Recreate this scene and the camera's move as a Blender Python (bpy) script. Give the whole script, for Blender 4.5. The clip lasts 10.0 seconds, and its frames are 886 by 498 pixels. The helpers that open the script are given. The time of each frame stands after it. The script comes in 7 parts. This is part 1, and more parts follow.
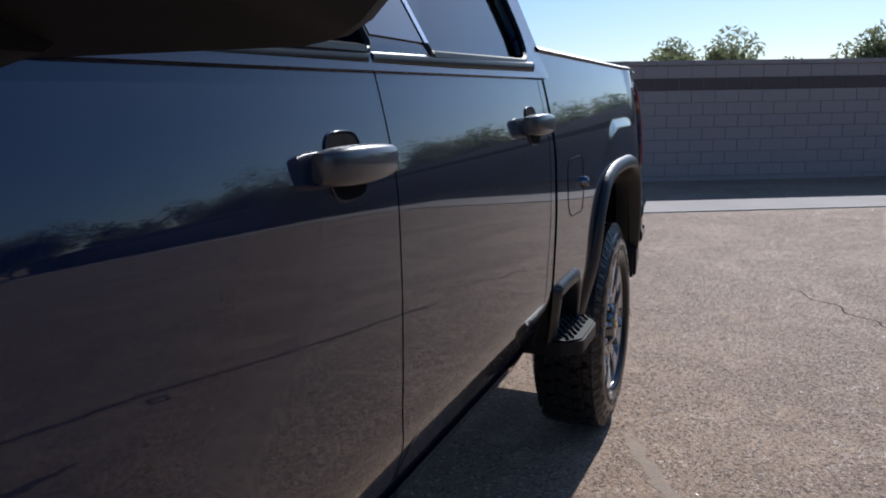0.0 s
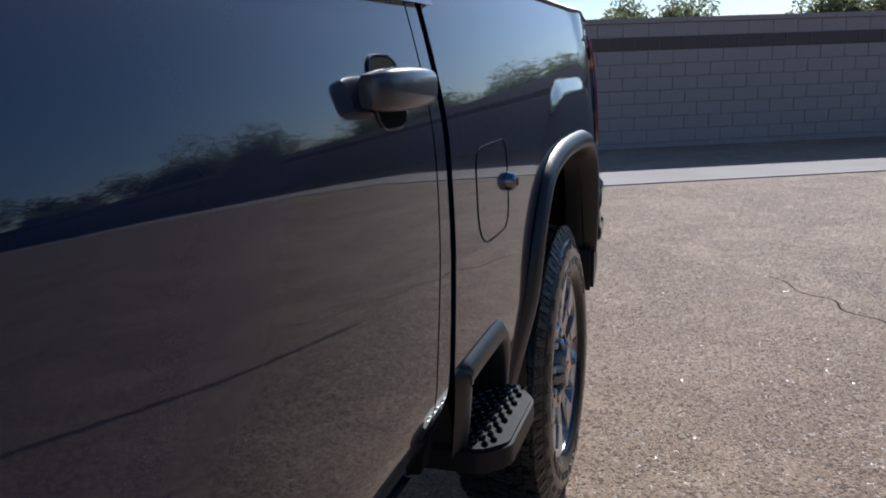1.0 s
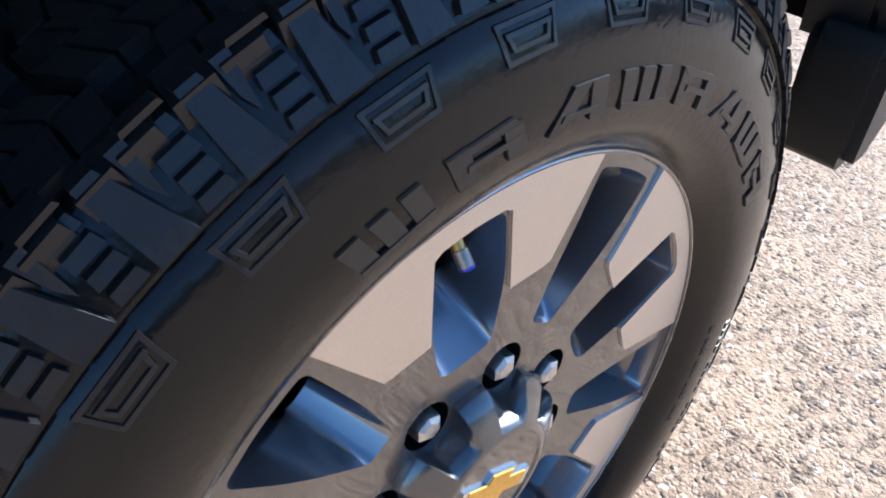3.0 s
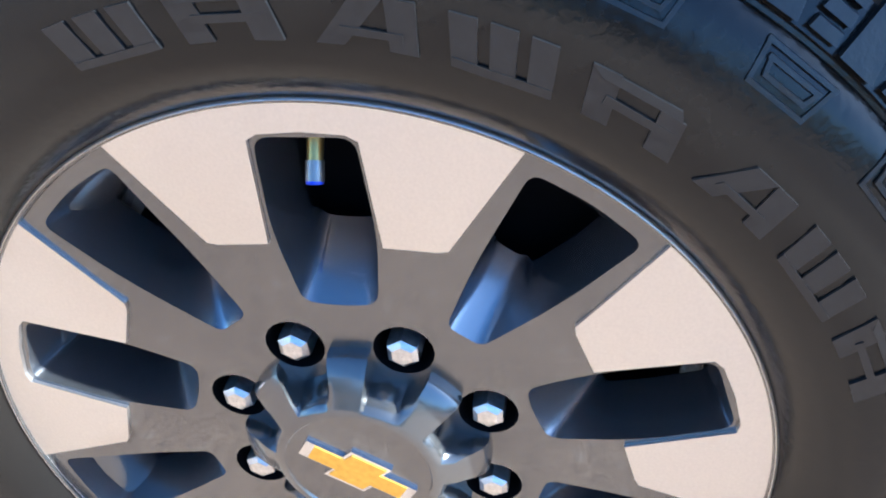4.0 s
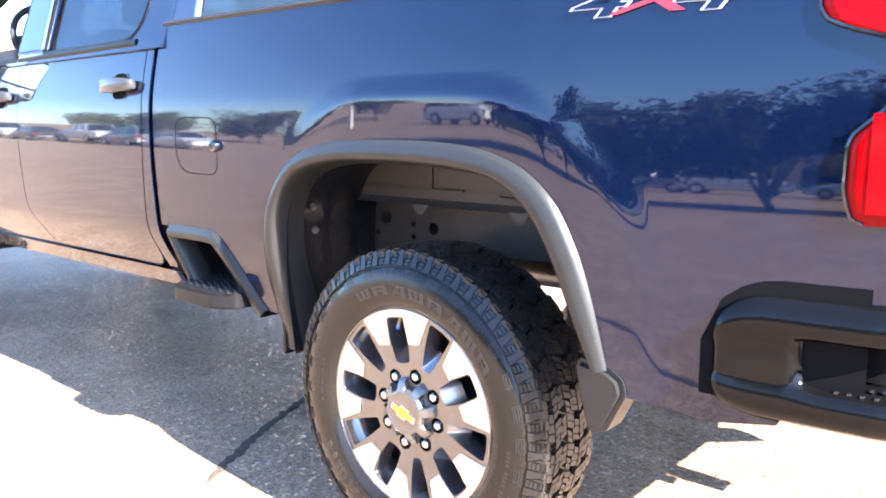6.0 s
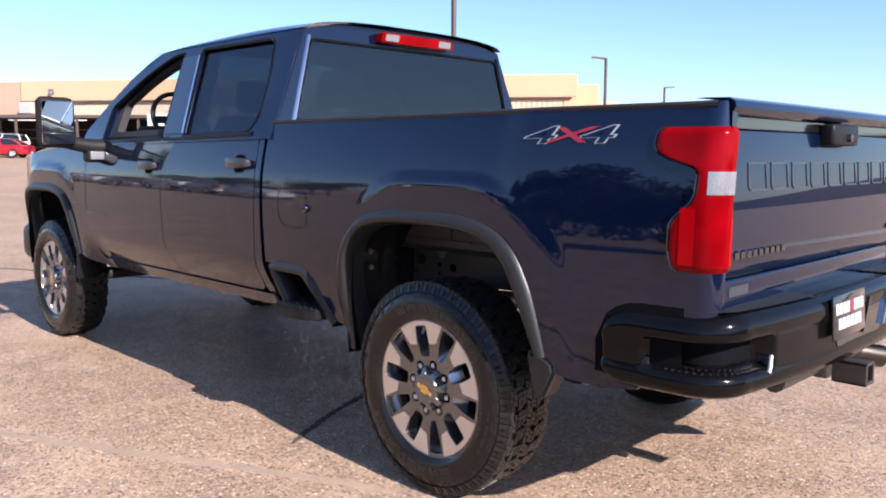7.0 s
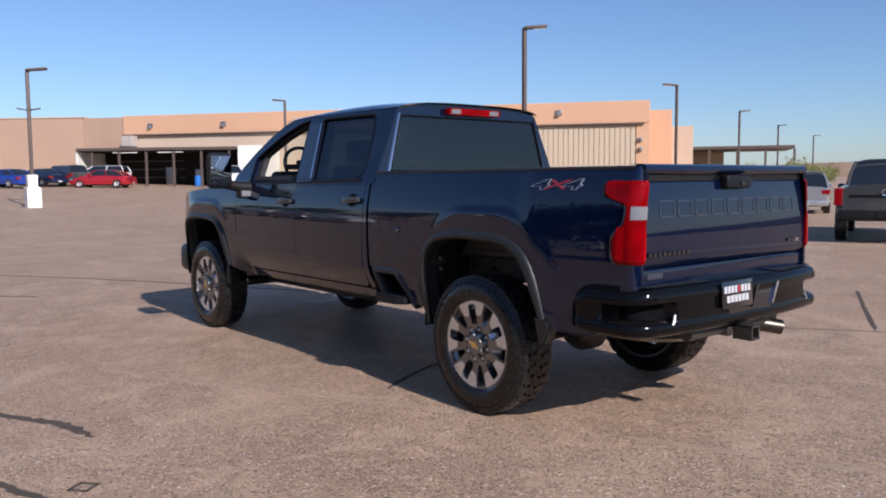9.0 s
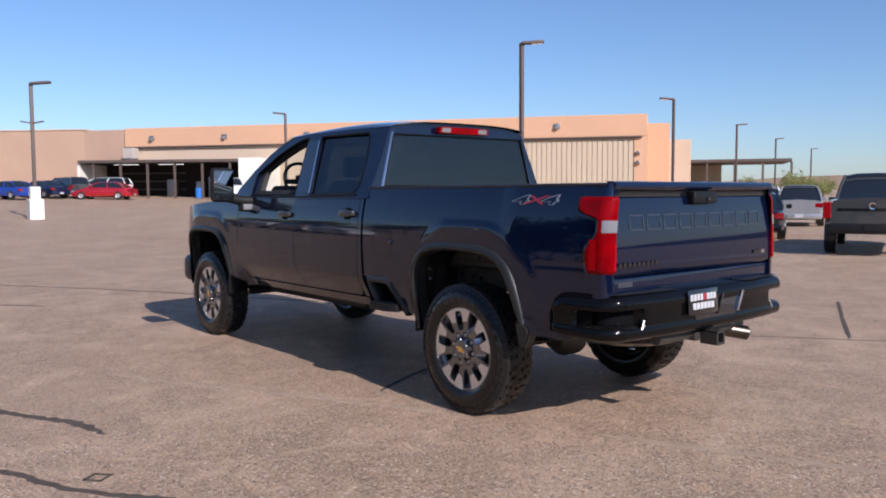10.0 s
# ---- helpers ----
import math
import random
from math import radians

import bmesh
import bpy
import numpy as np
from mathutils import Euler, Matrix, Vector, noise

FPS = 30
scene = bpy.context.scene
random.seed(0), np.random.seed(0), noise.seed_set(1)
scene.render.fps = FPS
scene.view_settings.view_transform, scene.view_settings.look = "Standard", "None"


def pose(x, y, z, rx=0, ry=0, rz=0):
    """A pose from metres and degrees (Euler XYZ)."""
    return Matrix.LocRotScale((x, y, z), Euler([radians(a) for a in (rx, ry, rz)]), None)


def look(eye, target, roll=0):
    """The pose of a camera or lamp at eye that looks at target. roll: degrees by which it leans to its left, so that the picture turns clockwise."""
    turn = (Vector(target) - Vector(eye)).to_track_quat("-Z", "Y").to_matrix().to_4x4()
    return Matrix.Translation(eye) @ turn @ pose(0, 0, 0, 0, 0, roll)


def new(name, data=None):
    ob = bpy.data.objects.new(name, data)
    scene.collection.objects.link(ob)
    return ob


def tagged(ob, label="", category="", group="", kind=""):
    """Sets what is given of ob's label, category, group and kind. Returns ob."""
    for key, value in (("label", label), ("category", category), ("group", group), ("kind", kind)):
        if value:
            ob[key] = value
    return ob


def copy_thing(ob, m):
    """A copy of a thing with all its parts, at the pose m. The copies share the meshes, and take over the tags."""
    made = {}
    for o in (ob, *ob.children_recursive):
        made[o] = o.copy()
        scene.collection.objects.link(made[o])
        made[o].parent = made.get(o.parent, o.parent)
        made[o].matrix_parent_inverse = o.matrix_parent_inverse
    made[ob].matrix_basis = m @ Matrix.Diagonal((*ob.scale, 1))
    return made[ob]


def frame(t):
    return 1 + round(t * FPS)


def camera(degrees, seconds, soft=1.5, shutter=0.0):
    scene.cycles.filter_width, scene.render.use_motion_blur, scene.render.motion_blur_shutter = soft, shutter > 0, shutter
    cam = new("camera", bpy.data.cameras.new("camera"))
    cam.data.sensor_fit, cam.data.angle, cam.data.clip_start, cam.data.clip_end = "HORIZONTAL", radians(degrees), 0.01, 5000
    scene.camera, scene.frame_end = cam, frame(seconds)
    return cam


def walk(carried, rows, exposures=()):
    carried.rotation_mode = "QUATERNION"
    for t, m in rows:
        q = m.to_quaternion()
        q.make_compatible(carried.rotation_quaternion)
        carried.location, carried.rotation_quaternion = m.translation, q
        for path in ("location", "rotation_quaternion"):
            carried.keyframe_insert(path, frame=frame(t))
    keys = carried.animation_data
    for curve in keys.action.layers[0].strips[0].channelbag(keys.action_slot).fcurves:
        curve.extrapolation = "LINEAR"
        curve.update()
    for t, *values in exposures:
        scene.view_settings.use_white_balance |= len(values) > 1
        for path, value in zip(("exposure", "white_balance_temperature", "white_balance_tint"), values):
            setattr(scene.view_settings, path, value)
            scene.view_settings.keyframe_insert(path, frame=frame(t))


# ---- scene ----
cam = camera(57.5, 10.0, soft=1.9)
PATH = [
    (0, (-1.511, 3.343, 1.368), (-0.8, 1.508, 1.012), -1.0),
    (0.5, (-1.389, 2.842, 1.348), (-0.772, 0.978, 0.967), -2.1),
    (1, (-1.374, 2.329, 1.334), (-0.762, 0.475, 0.899), -2.1),
    (1.5, (-1.327, 1.764, 1.25), (-0.721, -0.084, 0.783), -2.0),
    (2, (-1.308, 1.246, 1.157), (-0.659, -0.543, 0.541), -1.1),
    (2.2, (-1.297, 1.053, 1.136), (-0.625, -0.675, 0.385), 1.4),
    (3.3, (-1.21, 0.14, 0.888), (0.08, -0.637, -0.428), 5.7),
    (3.5, (-1.22, 0.05, 0.881), (0.193, -0.382, -0.467), 5.4),
    (4, (-1.337, -0.069, 0.9), (0.244, 0.083, -0.315), 6.8),
    (4.5, (-1.527, -0.253, 0.982), (0.134, 0.364, 0.054), 2.3),
    (5, (-1.837, -0.592, 1.104), (-0.218, 0.408, 0.49), 0.2),
    (5.5, (-2.179, -0.964, 1.186), (-0.618, 0.211, 0.758), -0.1),
    (5.7, (-2.272, -1.127, 1.177), (-0.735, 0.098, 0.801), -0.1),
    (6.8, (-3.034, -2.073, 1.335), (-1.607, -0.695, 1.081), -0.4),
    (7, (-3.137, -2.242, 1.352), (-1.733, -0.835, 1.122), 0.2),
    (7.5, (-3.492, -2.632, 1.373), (-2.128, -1.183, 1.172), 0.4),
    (8, (-3.777, -3.026, 1.399), (-2.461, -1.534, 1.191), -0.9),
    (8.5, (-4.04, -3.41, 1.428), (-2.763, -1.881, 1.252), -0.7),
    (9, (-4.267, -3.674, 1.445), (-3.0, -2.136, 1.277), -0.4),
    (9.5, (-4.364, -3.896, 1.457), (-3.102, -2.352, 1.299), -0.3),
    (10, (-4.435, -3.996, 1.464), (-3.166, -2.456, 1.326), -0.3),
]
EXPOSURES = [(t, stops, kelvin, tint) for t, stops, kelvin, tint in ((0, 0.05, 5850, 10), (1.5, 0.25, 5900, 10), (2.2, 0.66, 5850, 9), (3.3, 1.85, 5350, 3), (4.0, 2.25, 5200, 1), (4.5, 3.15, 5400, 5), (5.0, 3.9, 6300, 7), (5.7, 3.8, 6500, 9), (6.8, 1.8, 6450, 19), (7.1, 1.05, 6400, 18), (7.5, 0.40, 6200, 11), (8.0, 0.28, 6250, 15), (10.0, 0.46, 6200, 17))]
walk(cam, [(t, look(eye, target, roll)) for t, eye, target, roll in PATH], exposures=EXPOSURES)

# ---- sky and sun ----
SUN_ELEVATION, SUN_AZIMUTH = 32.5, 185.0
world = bpy.data.worlds.new("sky")
scene.world = world
world.use_nodes = True
sky = world.node_tree.nodes.new("ShaderNodeTexSky")
sky.sky_type, sky.sun_disc = "NISHITA", False
sky.sun_elevation, sky.sun_rotation = radians(SUN_ELEVATION), radians(SUN_AZIMUTH)
sky.altitude, sky.air_density, sky.dust_density, sky.ozone_density = 350, 1.0, 0.6, 6.0
world.node_tree.links.new(sky.outputs[0], world.node_tree.nodes["Background"].inputs[0])
world.node_tree.nodes["Background"].inputs[1].default_value = 0.093
sun_data = bpy.data.lights.new("sun", "SUN")
sun_data.energy, sun_data.angle, sun_data.color = 4.2, radians(0.5), (1.0, 0.95, 0.88)
sun = new("sun", sun_data)
sun_way = Vector((math.sin(radians(SUN_AZIMUTH)), math.cos(radians(SUN_AZIMUTH)), math.tan(radians(SUN_ELEVATION))))
sun.matrix_world = look(sun_way * 40, (0, 0, 0))

# ---- materials ----
def material(name, colour, rough=0.5, metal=0.0, grain=0.0, scale=60.0, bump=0.0, coat=0.0, blotch=0.0, blotch_scale=1.5,
             second=None, emit=0.0, coat_rough=0.03, ior=1.5, rough_var=0.0, spec=0.5):
    """A principled surface with fine grain, large blotches and relief, in metres of the object."""
    m = bpy.data.materials.new(name)
    m.use_nodes = True
    nt = m.node_tree
    b = nt.nodes["Principled BSDF"]
    b.inputs["Base Color"].default_value = (*colour, 1)
    b.inputs["Roughness"].default_value = rough
    b.inputs["Metallic"].default_value = metal
    b.inputs["Coat Weight"].default_value = coat
    b.inputs["Coat Roughness"].default_value = coat_rough
    b.inputs["IOR"].default_value = ior
    b.inputs["Specular IOR Level"].default_value = spec
    if emit:
        b.inputs["Emission Color"].default_value = (*colour, 1)
        b.inputs["Emission Strength"].default_value = emit
    co = nt.nodes.new("ShaderNodeTexCoord").outputs["Object"]
    fine = nt.nodes.new("ShaderNodeTexNoise")
    fine.inputs["Scale"].default_value, fine.inputs["Detail"].default_value = scale, 5
    nt.links.new(co, fine.inputs["Vector"])
    big = nt.nodes.new("ShaderNodeTexNoise")
    big.inputs["Scale"].default_value, big.inputs["Detail"].default_value = blotch_scale, 4
    nt.links.new(co, big.inputs["Vector"])
    out = None
    for tex, amount, tint in ((fine, grain, None), (big, blotch, second)):
        if not amount:
            continue
        ramp = nt.nodes.new("ShaderNodeMapRange")
        ramp.inputs["From Min"].default_value, ramp.inputs["From Max"].default_value = 0.3, 0.7
        nt.links.new(tex.outputs["Fac"], ramp.inputs["Value"])
        mix = nt.nodes.new("ShaderNodeMix")
        mix.data_type = "RGBA"
        if out is None:
            mix.inputs["A"].default_value = (*colour, 1)
        else:
            nt.links.new(out, mix.inputs["A"])
        other = tint or tuple(c * (1 + amount) for c in colour)
        mix.inputs["B"].default_value = (*other, 1)
        if tint:
            ramp.inputs["To Max"].default_value = amount
        else:
            ramp.inputs["To Min"].default_value = 0.0
        nt.links.new(ramp.outputs["Result"], mix.inputs["Factor"])
        out = mix.outputs["Result"]
    if out is not None:
        nt.links.new(out, b.inputs["Base Color"])
    if rough_var:
        rr = nt.nodes.new("ShaderNodeMapRange")
        rr.inputs["From Min"].default_value, rr.inputs["From Max"].default_value = 0.3, 0.7
        rr.inputs["To Min"].default_value, rr.inputs["To Max"].default_value = max(0, rough - rough_var), min(1, rough + rough_var)
        nt.links.new(big.outputs["Fac"], rr.inputs["Value"])
        nt.links.new(rr.outputs["Result"], b.inputs["Roughness"])
    if bump:
        bp = nt.nodes.new("ShaderNodeBump")
        bp.inputs["Strength"].default_value, bp.inputs["Distance"].default_value = 1.0, bump
        nt.links.new(fine.outputs["Fac"], bp.inputs["Height"])
        nt.links.new(bp.outputs["Normal"], b.inputs["Normal"])
    return m


def glass(name, tint, ior=1.45):
    """A thin pane: tinted see-through with a glossy face."""
    m = bpy.data.materials.new(name)
    m.use_nodes = True
    nt = m.node_tree
    nt.nodes.remove(nt.nodes["Principled BSDF"])
    through_pane, gloss, mix, facing, steep, scale = (nt.nodes.new("ShaderNode" + k) for k in ("BsdfTransparent", "BsdfGlossy", "MixShader", "LayerWeight", "Math", "MapRange"))
    through_pane.inputs[0].default_value = (*tint, 1)
    gloss.inputs["Roughness"].default_value = 0.01
    gloss.inputs["Color"].default_value = (0.9, 0.93, 0.95, 1)
    steep.operation, steep.inputs[1].default_value = "POWER", 5.0
    facing.inputs["Blend"].default_value = 0.5
    scale.inputs["To Min"].default_value, scale.inputs["To Max"].default_value = ((ior - 1) / (ior + 1)) ** 2, 1.0
    nt.links.new(facing.outputs["Facing"], steep.inputs[0])
    nt.links.new(steep.outputs[0], scale.inputs["Value"])
    nt.links.new(scale.outputs["Result"], mix.inputs[0])
    nt.links.new(through_pane.outputs[0], mix.inputs[1])
    nt.links.new(gloss.outputs[0], mix.inputs[2])
    nt.links.new(mix.outputs[0], nt.nodes["Material Output"].inputs[0])
    return m


def asphalt(name):
    """Worn parking-lot asphalt: bare pale stones in a dusty binder, patches and fine relief."""
    m = bpy.data.materials.new(name)
    m.use_nodes = True
    nt = m.node_tree
    b = nt.nodes["Principled BSDF"]
    link = nt.links.new
    co = nt.nodes.new("ShaderNodeTexCoord").outputs["Object"]

    def tex(kind, scale, **kw):
        n = nt.nodes.new("ShaderNodeTex" + kind)
        n.inputs["Scale"].default_value = scale
        for k, v in kw.items():
            n.inputs[k].default_value = v
        link(co, n.inputs["Vector"])
        return n

    def ramp(src, lo, hi, a=0.0, c=1.0):
        n = nt.nodes.new("ShaderNodeMapRange")
        for k, v in zip(("From Min", "From Max", "To Min", "To Max"), (lo, hi, a, c)):
            n.inputs[k].default_value = v
        link(src, n.inputs["Value"])
        return n.outputs["Result"]

    def mixc(fac, a, c, mode="MIX"):
        n = nt.nodes.new("ShaderNodeMix")
        n.data_type, n.blend_type = "RGBA", mode
        for key, v in (("A", a), ("B", c)):
            if isinstance(v, tuple):
                n.inputs[key].default_value = (*v, 1)
            else:
                link(v, n.inputs[key])
        if isinstance(fac, float):
            n.inputs["Factor"].default_value = fac
        else:
            link(fac, n.inputs["Factor"])
        return n.outputs["Result"]

    stones = tex("Voronoi", 95.0)
    grit = tex("Voronoi", 260.0)
    far = tex("Noise", 22.0, Detail=6.0, Roughness=0.7)
    patch = tex("Noise", 0.35, Detail=5.0, Roughness=0.6)
    wide = tex("Noise", 0.09, Detail=3.0)
    sep = nt.nodes.new("ShaderNodeSeparateColor")
    link(stones.outputs["Color"], sep.inputs[0])
    sep2 = nt.nodes.new("ShaderNodeSeparateColor")
    link(grit.outputs["Color"], sep2.inputs[0])
    base = mixc(ramp(patch.outputs["Fac"], 0.35, 0.65), (0.284, 0.183, 0.117), (0.446, 0.295, 0.194))
    base = mixc(ramp(wide.outputs["Fac"], 0.4, 0.62), base, (0.347, 0.237, 0.159))
    base = mixc(ramp(far.outputs["Fac"], 0.3, 0.7, 0.0, 0.55), base, (0.202, 0.137, 0.098))
    stain = tex("Noise", 1.1, Detail=6.0, Roughness=0.65)
    base = mixc(ramp(stain.outputs["Fac"], 0.48, 0.64, 0.0, 0.65), base, (0.215, 0.145, 0.098))
    scuff = tex("Noise", 3.4, Detail=5.0, Roughness=0.7, Distortion=0.6)
    base = mixc(ramp(scuff.outputs["Fac"], 0.50, 0.66, 0.0, 0.65), base, (0.504, 0.343, 0.226))
    worn = tex("Noise", 0.7, Detail=7.0, Roughness=0.62, Distortion=1.4)
    base = mixc(ramp(worn.outputs["Fac"], 0.50, 0.62, 0.0, 0.5), base, (0.53, 0.375, 0.255))
    pale = ramp(sep.outputs[0], 0.87, 0.93)
    base = mixc(pale, base, (0.493, 0.358, 0.259))
    dark = ramp(sep.outputs[1], 0.78, 0.84, 0.0, 0.6)
    base = mixc(dark, base, (0.089, 0.066, 0.053))
    white = ramp(sep.outputs[2], 0.968, 0.976)
    base = mixc(white, base, (0.693, 0.577, 0.480))
    tan = ramp(sep2.outputs[0], 0.6, 0.7, 0.0, 0.6)
    base = mixc(tan, base, (0.462, 0.323, 0.221))
    link(base, b.inputs["Base Color"])
    link(ramp(sep.outputs[2], 0.86, 0.92, 0.85, 0.20), b.inputs["Roughness"])
    b.inputs["Specular IOR Level"].default_value = 0.28
    # each stone lies at its own small tilt
    shift, tilt, lean = (nt.nodes.new("ShaderNodeVectorMath") for _ in range(3))
    shift.operation, shift.inputs[1].default_value = "SUBTRACT", (0.5, 0.5, 0.5)
    tilt.operation, tilt.inputs["Scale"].default_value = "SCALE", 0.42
    lean.operation = "ADD"
    link(stones.outputs["Color"], shift.inputs[0])
    link(shift.outputs[0], tilt.inputs[0])
    link(tilt.outputs[0], lean.inputs[0])
    link(nt.nodes.new("ShaderNodeNewGeometry").outputs["Normal"], lean.inputs[1])
    facet = nt.nodes.new("ShaderNodeVectorMath")
    facet.operation = "NORMALIZE"
    link(lean.outputs[0], facet.inputs[0])
    add = nt.nodes.new("ShaderNodeMath")
    add.operation = "ADD"
    link(ramp(stones.outputs["Distance"], 0.0, 0.6, 1.0, 0.0), add.inputs[0])
    link(ramp(grit.outputs["Distance"], 0.0, 0.6, 0.4, 0.0), add.inputs[1])
    bp = nt.nodes.new("ShaderNodeBump")
    bp.inputs["Strength"].default_value, bp.inputs["Distance"].default_value = 0.8, 0.004
    link(add.outputs[0], bp.inputs["Height"])
    link(facet.outputs[0], bp.inputs["Normal"])
    link(bp.outputs["Normal"], b.inputs["Normal"])
    return m


def paint(name, colour):
    """Clear-coated metallic car paint with fine flake."""
    m = material(name, colour, rough=0.30, metal=0.35, coat=1.0, coat_rough=0.028, grain=0.35, scale=900.0)
    b = m.node_tree.nodes["Principled BSDF"]
    b.inputs["Coat IOR"].default_value = 1.57
    b.inputs["Specular IOR Level"].default_value = 0.12
    top = max(colour)
    b.inputs["Specular Tint"].default_value = (*(0.02 + 0.25 * c / max(top, 0.05) for c in colour), 1)
    return m


M_PAINT = paint("paint_dark_blue", (0.0020, 0.0058, 0.023))
M_TEXTURED = material("textured_black_plastic", (0.015, 0.0162, 0.0168), rough=0.36, spec=0.38, grain=0.3, scale=700, bump=0.0003, blotch=0.4, second=(0.024, 0.0235, 0.022), blotch_scale=6)
M_GLOSSBLACK = material("gloss_black", (0.008, 0.008, 0.009), rough=0.12, coat=1.0)
M_STEP = material("ribbed_black_plastic", (0.008, 0.008, 0.009), rough=0.42, spec=0.22, grain=0.3, scale=500, bump=0.0003)
M_BLACK = material("black_plastic", (0.010, 0.010, 0.011), rough=0.55, spec=0.25, grain=0.3, scale=300, bump=0.0002)
M_LINER = material("liner_black_plastic", (0.008, 0.009, 0.012), rough=0.26, spec=0.3, grain=0.3, scale=40, bump=0.0012)
M_SEAL = material("black_rubber_seal", (0.004, 0.004, 0.0045), rough=0.35, spec=0.2)
M_CRACK = material("open_crack", (0.055, 0.043, 0.035), rough=1.0, spec=0.0, grain=0.6, scale=60)
# near-black shade for seams, recesses and the rear liner; also the handle cups' black
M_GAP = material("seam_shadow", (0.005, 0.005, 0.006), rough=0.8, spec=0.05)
M_RUBBER = material("tyre_rubber", (0.0072, 0.0067, 0.0062), rough=0.17, spec=0.36, grain=0.4, scale=180, bump=0.0003, blotch=0.6, second=(0.014, 0.0115, 0.0095), blotch_scale=9, rough_var=0.06)
M_TREAD = material("tread_rubber", (0.011, 0.011, 0.0115), rough=0.34, spec=0.5, grain=0.5, scale=120, bump=0.0006, blotch=0.5, second=(0.019, 0.0175, 0.016), blotch_scale=14)
M_MACHINED = material("machined_aluminium", (0.74, 0.70, 0.66), rough=0.42, metal=1.0, grain=0.06, scale=500, rough_var=0.05)
M_RIMGREY = material("grey_wheel_paint", (0.17, 0.165, 0.16), rough=0.24, metal=0.8, grain=0.08, scale=900, coat=0.6)
M_POCKET = material("pocket_wheel_paint", (0.28, 0.28, 0.29), rough=0.22, metal=0.9, grain=0.08, scale=900, coat=0.8)
M_CHROME = material("chrome", (0.75, 0.75, 0.76), rough=0.10, metal=1.0, grain=0.1, scale=60)
M_DARKCHROME = material("dark_chrome", (0.16, 0.17, 0.19), rough=0.12, metal=1.0, grain=0.1, scale=60)
M_STEEL = material("dull_steel", (0.30, 0.29, 0.28), rough=0.4, metal=0.9, grain=0.4, scale=90, bump=0.0003)
M_FRAME = material("frame_coating", (0.028, 0.027, 0.027), rough=0.45, grain=0.4, scale=80, bump=0.0005, blotch=0.6, second=(0.045, 0.034, 0.025), blotch_scale=5)
M_PRIMER = material("primer_grey", (0.060, 0.058, 0.055), rough=0.5, grain=0.2, scale=60, blotch=0.5, second=(0.040, 0.036, 0.033), blotch_scale=4)
M_RUST = material("rusty_edge", (0.12, 0.05, 0.025), rough=0.8, grain=0.6, scale=120, bump=0.0005)
M_RED = material("red_lens", (0.26, 0.001, 0.003), rough=0.10, emit=0.04, blotch=0.75, blotch_scale=7, second=(0.07, 0.0005, 0.0015), ior=1.3, spec=0.25)
M_DARKRED = material("dark_red_lens", (0.25, 0.004, 0.008), rough=0.08, coat=1.0)
M_CLEAR = material("clear_lens", (0.17, 0.17, 0.18), rough=0.12, coat=1.0, grain=0.3, scale=150)
M_GOLD = material("gold_emblem", (0.75, 0.42, 0.06), rough=0.25, metal=0.6, grain=0.3, scale=200)
M_BLUECAP = material("blue_cap", (0.03, 0.06, 0.65), rough=0.3)
M_BRASS = material("brass", (0.55, 0.40, 0.14), rough=0.35, metal=1.0)
M_WHITE = material("white_print", (0.48, 0.48, 0.49), rough=0.4)
M_DECALRED = material("red_decal", (0.30, 0.025, 0.04), rough=0.35)
M_DECALGREY = material("grey_decal", (0.36, 0.38, 0.43), rough=0.35)
M_PRIVACY = glass("privacy_glass", (0.13, 0.15, 0.165), ior=1.7)
M_BUMPERBLACK = material("bumper_black", (0.003, 0.003, 0.0034), rough=0.11, spec=0.22, grain=0.3, scale=200, bump=0.0001, rough_var=0.06, blotch_scale=4)
M_GATEMARK = material("gate_shape_satin", (0.055, 0.060, 0.076), rough=0.32, metal=0.3)
M_TIP = material("brushed_exhaust_tip", (0.09, 0.078, 0.066), rough=0.34, metal=1.0, grain=0.2, scale=120)
M_EDGEGLINT = material("edge_highlight", (0.30, 0.33, 0.38), rough=0.08, metal=1.0, grain=0.1, scale=60)
M_CLEARGLASS = glass("clear_glass", (0.80, 0.86, 0.84))
M_CABIN = material("dark_cabin_cloth", (0.02, 0.02, 0.022), rough=0.8, grain=0.4, scale=300, bump=0.0003)
M_CABINLIGHT = material("light_headliner", (0.42, 0.41, 0.39), rough=0.85, grain=0.1, scale=200)
M_MIRROR = material("mirror_glass", (0.85, 0.86, 0.87), rough=0.01, metal=1.0)
M_ASPHALT = asphalt("worn_asphalt")
M_TAR = material("crack_sealer", (0.062, 0.049, 0.040), rough=0.85, spec=0.12, grain=0.6, scale=50, bump=0.001, blotch=0.6, second=(0.11, 0.09, 0.075), blotch_scale=8)
M_FADED = material("faded_stripe", (0.325, 0.236, 0.168), rough=0.85, grain=0.5, scale=70, bump=0.002, blotch=0.8, second=(0.27, 0.195, 0.138), blotch_scale=5)
M_BLOCK = material("painted_block", (0.36, 0.30, 0.27), rough=0.9, grain=0.25, scale=80, bump=0.002, blotch=0.5, second=(0.28, 0.235, 0.215), blotch_scale=0.8)
M_BLOCKBAND = material("brown_band_block", (0.115, 0.085, 0.078), rough=0.9, grain=0.25, scale=80, bump=0.002)
M_MORTAR = material("mortar", (0.27, 0.225, 0.20), rough=0.95, grain=0.3, scale=120, bump=0.001)
M_CONCRETE = material("concrete", (0.42, 0.37, 0.33), rough=0.9, grain=0.25, scale=60, bump=0.0015, blotch=0.5, second=(0.33, 0.28, 0.25), blotch_scale=1.2)
